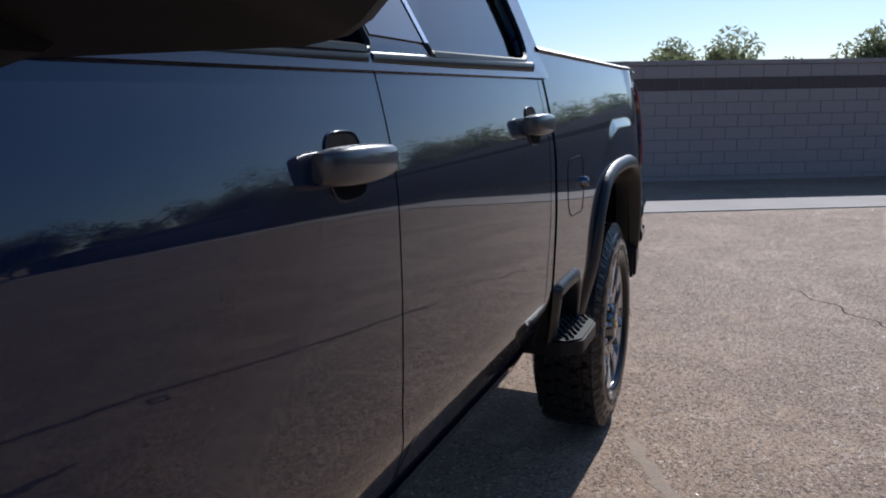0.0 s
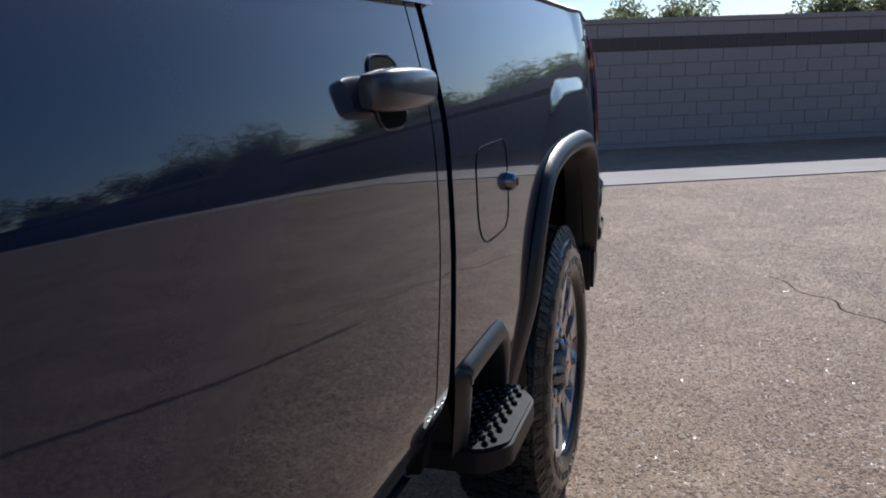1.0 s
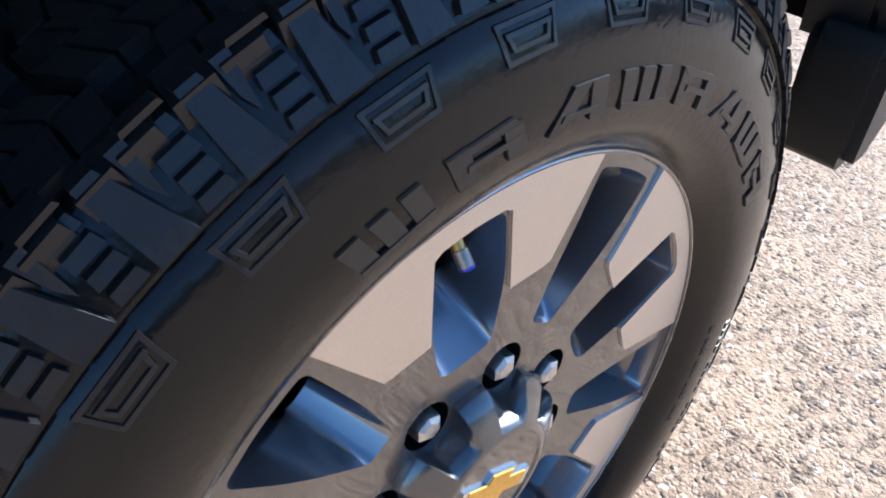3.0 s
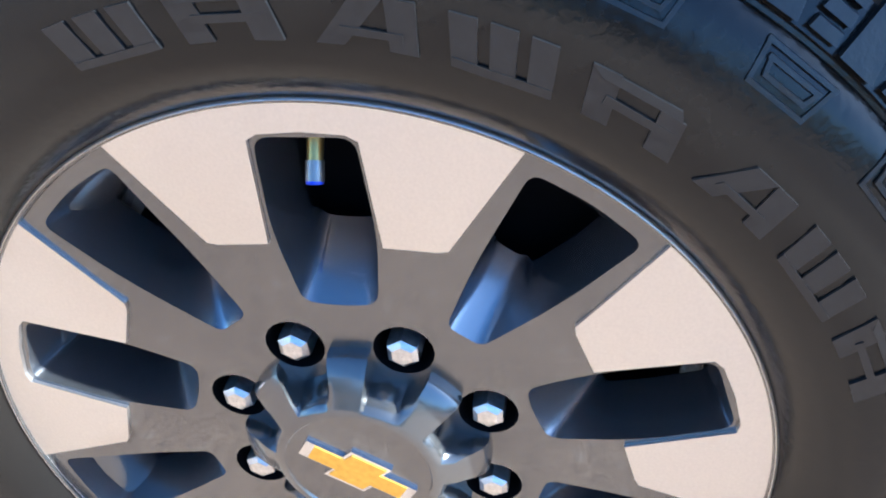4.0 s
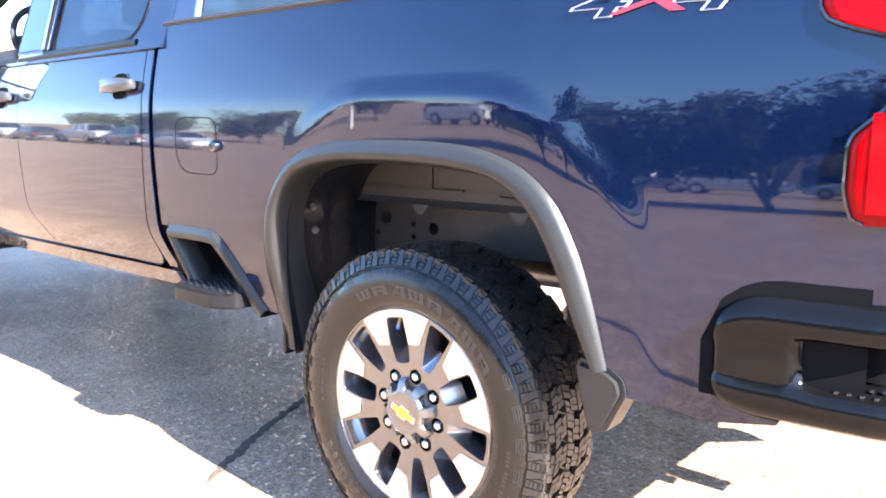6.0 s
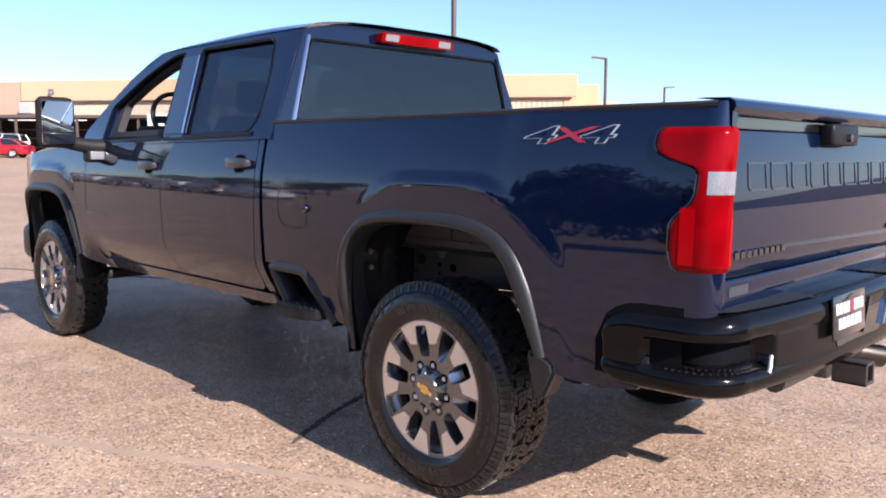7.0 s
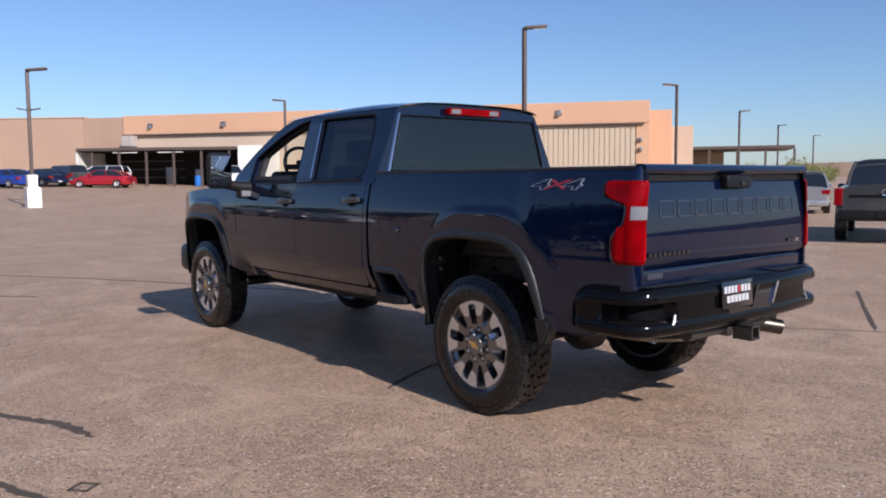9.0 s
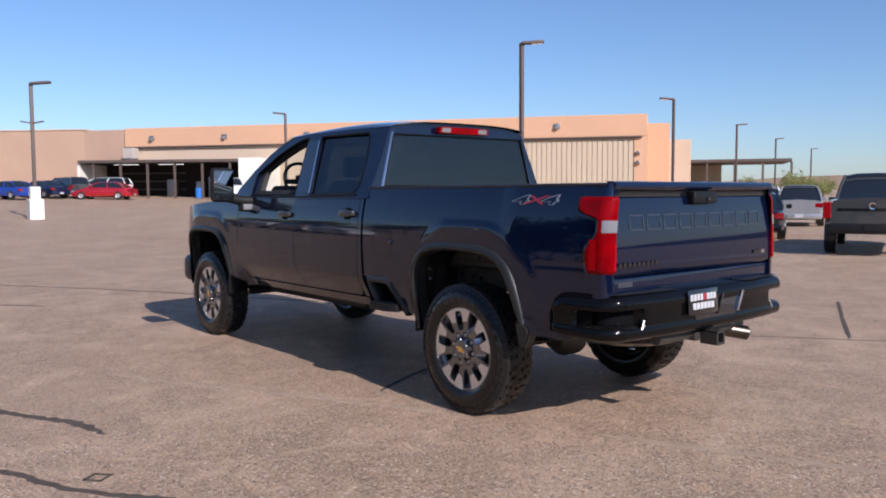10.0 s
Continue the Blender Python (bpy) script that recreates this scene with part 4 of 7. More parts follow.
# ---- rear end ----
def rear_corner(t, s, z, out=0.0, x_in=0.838):
    """Round the bed's rear corner: t from 0 on the side to 1 at the tailgate."""
    side_y, turn_y, r = -0.985, -1.085, 0.066
    if t < 0.45:
        y = side_y + (turn_y - side_y) * t / 0.45
        return Vector((s * (half_width(y, z) + out), y, z))
    w = half_width(turn_y, z)
    if t < 0.72:
        a = (t - 0.45) / 0.27 * math.pi / 2
        return Vector((s * (w - r + (r + out) * math.cos(a)), turn_y - (r + out) * math.sin(a), z))
    q = (t - 0.72) / 0.28
    return Vector((s * (w - r + (x_in - w + r) * q), turn_y - r - out, z))


def lamp_edge(z):
    """Forward edge of the tail light by height: two lobes and a waist."""
    return float(np.interp(z, (1.008, 1.018, 1.04, 1.07, 1.145, 1.165, 1.215, 1.240, 1.305, 1.322, 1.345, 1.362, 1.385, 1.425, 1.440), (0.26, 0.16, 0.12, 0.09, 0.09, 0.13, 0.37, 0.42, 0.43, 0.37, 0.02, -0.14, -0.20, -0.19, -0.08)))


def build_rear_corner(s):
    rows = [[rear_corner(t, s, z) for t in np.linspace(-0.16, 1, 30)] for z in np.linspace(0.86, 1.515, 34)]
    bm = bm_grid(rows)
    bmesh.ops.recalc_face_normals(bm, faces=bm.faces[:])
    part("rear_corner_panel", bm, M_PAINT, truck, smooth=50)
    rows = []
    for z in np.linspace(1.008, 1.440, 70):
        e = lamp_edge(z)
        soft = smoothstep(min(z - 1.008, 1.440 - z) / 0.018)
        rows.append([rear_corner(e + (0.985 - e) * t, s, z, 0.002 + 0.012 * soft * smoothstep(min(t, 1 - t) / 0.08)) for t in np.linspace(0, 1, 30)])
    bm = bm_grid(rows)
    bmesh.ops.recalc_face_normals(bm, faces=bm.faces[:])
    lamp = part("tail_light", bm, M_RED, truck, "red tail light with a clear reversing lamp", smooth=50)
    rows = [[rear_corner(t, s, z, 0.0165) for t in np.linspace(0.52, 0.80, 12)] for z in np.linspace(1.240, 1.308, 6)]
    bm = bm_grid(rows)
    bmesh.ops.recalc_face_normals(bm, faces=bm.faces[:])
    part("reversing_lamp", bm, M_CLEAR, lamp)
    for z0, z1, t0, t1 in ((1.03, 1.20, 0.26, 0.46), (1.03, 1.17, 0.70, 0.93)):
        rows = [[rear_corner(t, s, z, 0.0155) for t in np.linspace(t0, t1, 8)] for z in np.linspace(z0, z1, 6)]
        bm = bm_grid(rows)
        bmesh.ops.recalc_face_normals(bm, faces=bm.faces[:])
        part("light_bar", bm, M_REDBRIGHT, lamp)
    # dark surround where the lamp meets the panel
    edge = [rear_corner(lamp_edge(z), s, z, 0.004) for z in np.linspace(1.010, 1.438, 40)]
    part("lamp_seam", bm_tube(edge, 0.005, 6), M_GLOSSBLACK, lamp)


M_REDBRIGHT = material("bright_red_lens", (0.32, 0.002, 0.004), rough=0.1, emit=0.05, ior=1.3, spec=0.25)
for side in (-1, 1):
    build_rear_corner(side)

GATE = ((0.985, -1.145), (1.00, -1.157), (1.03, -1.1645), (1.10, -1.1635), (1.15, -1.161), (1.20, -1.158), (1.25, -1.154), (1.32, -1.148), (1.40, -1.139), (1.430, -1.135), (1.438, -1.124), (1.470, -1.122), (1.478, -1.160), (1.495, -1.172), (1.515, -1.168), (1.525, -1.150), (1.527, -1.09))


def gate_y(z):
    return float(np.interp(z, [g[0] for g in GATE], [g[1] for g in GATE]))


rows = [[Vector((0.836 * u, y + 0.012 * u * u, z)) for u in np.linspace(-1, 1, 25)] for z, y in GATE]
bm = bm_grid(rows)
ret = bmesh.ops.extrude_edge_only(bm, edges=[e for e in bm.edges if e.is_boundary])
for v in ret["geom"]:
    if isinstance(v, bmesh.types.BMVert):
        v.co.y += 0.05
bmesh.ops.recalc_face_normals(bm, faces=bm.faces[:])
gate = part("tailgate", bm, M_PAINT, truck, "dark blue tailgate with outlined raised shapes", smooth=40)
part("tailgate_channel", bm_box((-0.83, -1.130, 1.436), (0.83, -1.118, 1.472), 0.002, 1), M_GLOSSBLACK, gate)
# nine plain outlined shapes where the maker's name stands
for k in range(9):
    x0 = -0.70 + k * 0.158
    a, b, c, d = x0, x0 + 0.132, 1.246, 1.334
    outer = [(a + 0.012, c), (b - 0.004, c), (b, c + 0.012), (b - 0.006, d), (a + 0.004, d), (a, c + 0.014)]
    inset = 0.006
    inner = [(a + inset + 0.006, c + inset), (b - inset - 0.002, c + inset), (b - inset - 0.005, d - inset), (a + inset, d - inset)]
    bm = bm_slab([outer, inner], lambda u, v, dd: Vector((u, gate_y(v) + 0.012 * (u / 0.836) ** 2 - 0.0028 + dd, v)), 0.006)
    part("raised_shape", bm, M_GATEMARK, gate)
part("gate_handle", bm_box((-0.12, -1.185, 1.392), (0.13, -1.13, 1.468), 0.014, 3), M_STEP, gate, "black tailgate handle with a camera")
part("gate_camera", bm_lathe([(0.0005, -0.012), (0.013, -0.010), (0.016, 0.004)], 16), M_GLOSSBLACK, gate, at=pose(0.02, -1.187, 1.42, 0, 0, 90))
for k in range(9):
    part("badge_bar", bm_box((-0.015, -0.002, -0.011), (0.013, 0.002, 0.011), 0.001, 1), M_GLOSSBLACK, gate, at=pose(-0.80 + k * 0.042, gate_y(1.055) - 0.001, 1.055))
for k in range(3):
    part("trim_badge", bm_box((-0.022, -0.002, -0.012), (0.018, 0.002, 0.010), 0.001, 1), M_CHROME if k == 2 else M_GLOSSBLACK, gate, at=pose(0.63 + k * 0.046, gate_y(1.07) - 0.001, 1.065))
part("bed_sill", bm_box((-0.86, -1.140, 0.86), (0.86, -1.05, 0.980), 0.012, 3), M_PAINT, truck)
part("sill_sticker", bm_box((-0.79, -1.142, 0.925), (-0.66, -1.139, 0.955), 0), M_GATEMARK, truck, smooth=0)

# bed: floor, inner walls, rail caps
part("bed_floor", bm_box((-0.636, -1.10, 0.98), (0.636, 1.09, 1.02)), M_FRAME, truck)
for s in (-1, 1):
    part("bed_inner_wall", bm_box((min(s * 0.815, s * 0.84), -1.10, 1.20), (max(s * 0.815, s * 0.84), 1.09, 1.50)), M_FRAME, truck)
    rows = [[Vector((s * (half_width(max(y, -1.06), 1.50) + x), y, z)) for x, z in ((0.0, 1.498), (0.006, 1.508), (-0.003, 1.516), (-0.04, 1.518), (-0.065, 1.51), (-0.065, 1.48))] for y in np.linspace(-1.12, 1.13, 24)]
    bm = bm_grid(rows)
    bmesh.ops.recalc_face_normals(bm, faces=bm.faces[:])
    part("bed_rail_cap", bm, M_TEXTURED, truck, smooth=50)
part("bed_front_wall", bm_box((-0.90, 1.07, 0.98), (0.90, 1.095, 1.50)), M_PAINT, truck)

# rear bumper: one bowed bar with a profile, corner pockets, plate well
def bumper_path(u):
    """Middle line of the bumper from one side (-1) to the other (1): x, y and the outward direction."""
    a = abs(u)
    s = 1 if u > 0 else -1
    if a < 0.72:
        x, y = u / 0.72 * 0.80 + 0.012, -1.265 + 0.05 * (a / 0.72) ** 2.5
        n = Vector((s * 0.10 * (a / 0.72), -1, 0)).normalized()
    else:
        q = (a - 0.72) / 0.28
        ang = min(q / 0.45, 1.0) * math.pi / 2
        run = max(0, (q - 0.45) / 0.55) * 0.258
        x = s * (0.80 + 0.154 * math.sin(ang) + 0.085 * run) + 0.012
        y = -1.215 + 0.16 * (1 - math.cos(ang)) + run
        n = Vector((s * math.sin(ang), -math.cos(ang), 0)).normalized()
    return Vector((x, y, 0)), n


def bumper_pocket(u):
    """How far the corner step is sunk in, 0 to 1."""
    return smoothstep((abs(u) - 0.600) / 0.035) * smoothstep((0.915 - abs(u)) / 0.035)


# height, offset outwards, offset by the corner step
BUMPER_SECTION = ((0.888, -0.16, 0), (0.890, -0.03, 0), (0.882, -0.008, 0), (0.862, 0.006, 0), (0.835, 0.012, 0), (0.815, 0.010, 0), (0.806, 0.006, -0.008), (0.800, 0.004, -0.070), (0.750, 0.004, -0.075), (0.716, 0.004, -0.070), (0.704, 0.004, -0.006), (0.692, 0.010, 0), (0.668, 0.012, 0), (0.645, 0.006, 0), (0.630, -0.02, 0), (0.632, -0.16, 0))
rows = []
half = list(np.linspace(0, 0.58, 14)) + list(np.linspace(0.59, 0.93, 52)) + [0.94 + 0.06 * math.sin(k / 14 * math.pi / 2) for k in range(15)]
for u in [-a for a in half[:0:-1]] + half:
    p, n = bumper_path(u)
    a = abs(u)
    q = min(max((a - 0.940) / 0.06, 0.0), 1.0)
    turn = 1 - math.sqrt(1 - q * q)
    edge = 1 - math.sqrt(1 - min(max((a - 0.985) / 0.015, 0.0), 1.0) ** 2)
    drop = 0.016 * smoothstep((a - 0.70) / 0.15)
    top, low = drop + 0.080 * turn, 0.055 * turn
    rows.append([])
    for z, o, sunk in BUMPER_SECTION:
        f = (z - 0.630) / 0.26
        o += sunk * bumper_pocket(u)
        o = max(o, -0.05) if a > 0.93 else o
        o -= 0.028 * edge
        rows[-1].append(Vector((p.x + n.x * o, p.y + n.y * o, z - top * max(0.0, (f - 0.35) / 0.65) + low * max(0.0, 1 - f / 0.35))))
bm = bm_grid(rows)
bm.verts.ensure_lookup_table()
wide = len(BUMPER_SECTION)
for first in (0, (len(rows) - 1) * wide):
    bm.faces.new([bm.verts[first + k] for k in range(wide)])
bmesh.ops.recalc_face_normals(bm, faces=bm.faces[:])
bumper = part("rear_bumper", bm, M_BUMPERBLACK, truck, "glossy black steel rear bumper with corner steps", smooth=50)


def on_bumper(u, z, o):
    p, n = bumper_path(u)
    return Vector((p.x + n.x * o, p.y + n.y * o, z))


for s in (-1, 1):
    # near-black sheet before the pocket's back, darkening the recess like shade
    rows = [[on_bumper(s * u, z, -0.062) for u in np.linspace(0.632, 0.888, 26)] for z in np.linspace(0.722, 0.790, 5)]
    bm = bm_grid(rows)
    bmesh.ops.recalc_face_normals(bm, faces=bm.faces[:])
    part("corner_pocket_shade", bm, M_GAP, bumper, smooth=60)
    treads = bmesh.new()
    for k in range(36):
        bm_box((-0.005, -0.004, -0.002), (0.005, 0.004, 0.004), 0.001, 1, bm=treads, m=Matrix.Translation(on_bumper(s * (0.655 + k % 18 * 0.0125 + 0.006 * (k // 18)), 0.706 + 0.007 * (k // 18), -0.014 - 0.022 * (k // 18))))
    part("pocket_tread", treads, M_GLOSSBLACK, bumper)
    # added bright tube that draws the highlight on the pocket's lip
    edge = [on_bumper(s * 0.640, 0.692, 0.008), on_bumper(s * 0.630, 0.706, 0.006), on_bumper(s * 0.618, 0.742, 0.000)]
    part("pocket_glint", bm_tube(edge, 0.007, 8), M_MACHINED, bumper)
    # near-black sheet laid on the body side: the shaded gap round the bumper's end
    rows = []
    for k in range(9):
        y = -0.775 - 0.036 * k
        short = 0.13 * (1 - math.sqrt(1 - (1 - min(k / 4, 1.0)) ** 2))
        rows.append([side_point(s, y, z, 0.0025) for z in np.linspace(0.66, 0.898 - short, 7)])
    bm = bm_grid(rows)
    bmesh.ops.recalc_face_normals(bm, faces=bm.faces[:])
    part("bumper_gap_shade", bm, M_GAP, truck, smooth=60)
    # slanted well edges; chrome on one side stands in for the sun's reflection
    bm = bm_slab([[(0.270, 0.80), (0.292, 0.80), (0.235, 0.675), (0.215, 0.675)]] if s > 0 else [[(0.050, 0.80), (0.066, 0.80), (0.015, 0.675), (0.0, 0.675)]], lambda u, v, d: Vector((u, -1.283 + d, v + 0.045)), 0.02)
    part("plate_well_edge", bm, M_CHROME if s > 0 else M_GLOSSBLACK, bumper)
part("plate_well", bm_slab([[(-0.29, 0.845), (0.29, 0.845), (0.215, 0.70), (-0.215, 0.70)]], lambda u, v, d: Vector((u, -1.270 + d, v)), 0.012), M_GLOSSBLACK, bumper)
for s in (-1, 1):
    rows = [[on_bumper(s * u, 0.893 + 0.003 * (k % 2), -0.02 - 0.014 * k) for k in range(9)] for u in np.linspace(0.34, 0.80, 24)]
    bm = bm_grid(rows)
    bmesh.ops.recalc_face_normals(bm, faces=bm.faces[:])
    part("bumper_step_pad", bm, M_TEXTURED, bumper)

plate = part("licence_plate", bm_box((-0.155, -0.004, -0.076), (0.155, 0.004, 0.076), 0.006, 2), M_GLOSSBLACK, bumper, "black dealer plate with white bars", at=pose(-0.165, -1.283, 0.812, -4))
for row_z, cells in ((0.028, 8), (-0.024, 6)):
    wide = 0.27 if cells == 8 else 0.225
    for k in range(cells):
        x0 = -wide / 2 + wide * k / cells
        part("print_bar", bm_box((x0, -0.0062, row_z - 0.019), (x0 + wide / cells - 0.007, -0.004, row_z + 0.019)), M_DECALRED if (cells == 8 and k == 4) else M_WHITE, plate, smooth=0)

# hitch, exhaust, frame, axle, springs, spare
bm = bmesh.new()
for a in range(4):
    bm_box((-0.042, -0.09, 0.030), (0.042, 0.03, 0.042), 0.003, 1, bm=bm, m=pose(0, 0, 0, 0, 90 * a, 0))
hitch = part("hitch_receiver", bm, M_FRAME, truck, "black square hitch receiver", at=pose(-0.03, -1.235, 0.578))
part("hitch_bar", bm_tube([(-0.45, -1.15, 0.60), (0.45, -1.15, 0.60)], 0.04, 12), M_FRAME, truck)
part("hitch_bracket", bm_box((-0.13, -1.21, 0.555), (-0.075, -1.12, 0.61), 0.006), M_FRAME, truck)
bm = bm_tube([(0.10, -0.85, 0.60), (0.20, -1.02, 0.59), (0.33, -1.13, 0.568), (0.45, -1.215, 0.540)], 0.046, 20, caps=False)
merge(bm, bm_tube([(0.45, -1.215, 0.540), (0.33, -1.13, 0.568)], 0.042, 20, caps=False))
part("exhaust_pipe", bm, M_TIP, truck, "stainless exhaust tip")
part("exhaust_pipe", bm_tube([(0.10, -0.85, 0.60), (0.05, -0.3, 0.62), (0.12, 0.4, 0.60), (0.2, 1.6, 0.52)], 0.045, 12), M_STEEL, truck)
for s in (-1, 1):
    loop = [(-1.12, 0.70), (-0.65, 0.74), (-0.35, 0.80), (0.30, 0.78), (0.60, 0.68), (1.0, 0.60), (4.6, 0.58), (4.6, 0.74), (1.0, 0.78), (0.68, 0.90), (0.45, 0.930), (-0.55, 0.930), (-0.75, 0.90), (-1.12, 0.86)]
    holes = [[(cy + r * math.cos(a), cz + r * math.sin(a)) for a in (2 * math.pi * k / 14 for k in range(14))] for cy, cz, r in ((0.34, 0.862, 0.010), (0.255, 0.852, 0.020), (0.34, 0.82, 0.010), (0.50, 0.82, 0.010), (-0.46, 0.875, 0.012), (-0.60, 0.83, 0.032), (0.46, 0.875, 0.025))]
    bm = bm_slab([loop] + holes, lambda u, v, d: Vector((s * (0.56 - d), u, v)), 0.09)
    part("frame_rail", bm, M_FRAME, truck, smooth=30)
    bm = bm_tube([(s * 0.562, -1.1, 0.70), (s * 0.562, -0.66, 0.737), (s * 0.562, -0.36, 0.80)], 0.006, 6)
    part("rail_edge", bm, M_RUST, truck)
    springs = []
    for k in range(5):
        half = 0.80 - k * 0.11
        pts = [(y, 0.60 - k * 0.017 - 0.10 * (1 - (y / 0.80) ** 2) + 0.04) for y in np.linspace(-half, half, 15)]
        bm = bm_grid([[Vector((s * x, y, z + dz)) for x, dz in ((0.50, 0), (0.575, 0), (0.575, 0.012), (0.50, 0.012))] for y, z in pts], closed=True)
        bmesh.ops.recalc_face_normals(bm, faces=bm.faces[:])
        part("leaf_spring", bm, M_FRAME, truck)
    part("shock_absorber", bm_tube([(s * 0.64, -0.16, 0.42), (s * 0.60, -0.38, 0.70), (s * 0.58, -0.50, 0.86)], [0.022, 0.028, 0.022], 14), M_FRAME, truck)
    part("brake_disc", bm_lathe([(0.06, -0.02), (0.185, -0.02), (0.185, 0.02), (0.06, 0.02)], 40), M_STEEL, truck, at=pose(s * 0.80, 0, 0.433))
    part("brake_caliper", bm_box((-0.05, -0.09, -0.06), (0.05, 0.09, 0.06), 0.02, 3), M_STEEL, truck, at=pose(s * 0.80, 0.14, 0.53, 35))
    # inner bed side seen through the arch, with its hanging flange
    bm = bm_grid([[Vector((s * x, y, z)) for y in np.linspace(-0.72, 0.538, 20)] for x, z in ((0.90, 1.16), (0.80, 1.18), (0.66, 1.17), (0.64, 1.15), (0.635, 0.955), (0.650, 0.938), (0.664, 0.938))])
    bmesh.ops.recalc_face_normals(bm, faces=bm.faces[:])
    inner_side = part("bed_inner_side", bm, M_PRIMER, truck, smooth=30)
    for cy in (0.22, -0.14, -0.42):
        bm = bm_slab([[(cy - 0.035, 0.941), (cy + 0.035, 0.941), (cy + 0.012, 0.911), (cy - 0.012, 0.911)]], lambda u, v, d: Vector((s * (0.664 - d), u, v)), 0.004)
        part("flange_tab", bm, M_PRIMER, inner_side, smooth=0)
    for y0, y1, z0, z1 in ((0.19, 0.07, 0.985, 1.075), (-0.06, -0.13, 0.975, 0.979)):
        bm = bm_tube([(s * 0.641, y0, z1), (s * 0.641, y0, z0), (s * 0.641, y1, z0)], 0.004, 6)
        part("pressed_rib", bm, M_PRIMER, inner_side)
    bm = bm_tube([(s * 0.70, 0.36, 1.165), (s * 0.72, 0.25, 1.165), (s * 0.90, 0.16, 1.15)], 0.010, 8)
    part("bed_brace", bm, M_PRIMER, inner_side)
    part("liner_plate", bm_box((min(s * 0.30, s * 0.93), 0.540, 0.48), (max(s * 0.30, s * 0.93), 0.552, 1.20), 0.003, 1), M_LINER, truck)
    for cy, cz in ((0.515, 0.93), (0.50, 0.62), (0.508, 0.86)):
        part("liner_clip", bm_lathe([(0.0005, -0.008), (0.010, -0.006), (0.012, 0.002)], 12), M_STEEL, truck, at=pose(s * 0.84, cy - 0.02, cz, 0, 0, 90))
part("rear_axle", bm_tube([(-0.76, 0, 0.433), (-0.2, 0, 0.433), (0.2, 0, 0.433), (0.76, 0, 0.433)], 0.055, 16), M_FRAME, truck)
part("differential", bm_lathe([(0.02, -0.17), (0.10, -0.14), (0.16, -0.05), (0.16, 0.06), (0.10, 0.14), (0.02, 0.16)], 24), M_FRAME, truck, at=pose(0.03, -0.02, 0.433))
part("front_axle", bm_tube([(-0.76, 4.037, 0.433), (0.76, 4.037, 0.433)], 0.05, 16), M_FRAME, truck)
part("driveshaft", bm_tube([(0.02, 0.1, 0.44), (0.0, 2.4, 0.56)], 0.045, 14), M_FRAME, truck)
part("fuel_tank", bm_box((-0.52, 0.95, 0.52), (-0.16, 2.2, 0.78), 0.05, 3), M_BLACK, truck)
part("transmission", bm_box((-0.30, 2.1, 0.40), (0.30, 4.6, 0.85), 0.05, 3), M_FRAME, truck)
part("cab_underbody", bm_box((-0.86, 1.18, 0.62), (0.86, 3.3, 0.70), 0.02), M_FRAME, truck)
bm = bm_lathe([(0.20, -0.10), (0.33, -0.13), (0.40, -0.10), (0.42, 0.0), (0.40, 0.10), (0.33, 0.13), (0.20, 0.10)], 40)
part("spare_tyre", bm, M_RUBBER, truck, at=pose(-0.05, -0.62, 0.62, 0, 90, 0))
# wiring and hangers over the rear spring
for k in range(7):
    a = random.Random(k)
    pts = [(-0.50 + 0.05 * a.random(), -0.36 - 0.02 * k, 0.82 + 0.04 * a.random()), (-0.52, -0.42 - 0.015 * k, 0.76 - 0.03 * a.random()), (-0.54 + 0.06 * a.random(), -0.50, 0.74 + 0.05 * a.random())]
    part("brake_line", bm_tube(spline(pts, 5), 0.004, 6), M_STEEL, truck)
part("hanger_bracket", bm_box((-0.58, -0.60, 0.60), (-0.50, -0.52, 0.86), 0.01), M_STEEL, truck)

# ---- wheels ----
def polar(r, deg):
    a = radians(deg)
    return (r * math.sin(a), r * math.cos(a))


def face_x(u, v):
    r = math.hypot(u, v)
    return -(0.106 + 0.008 * smoothstep((r - 0.10) / 0.15))


def arc(r, a0, a1, n):
    return [polar(r, a0 + (a1 - a0) * k / n) for k in range(n + 1)]


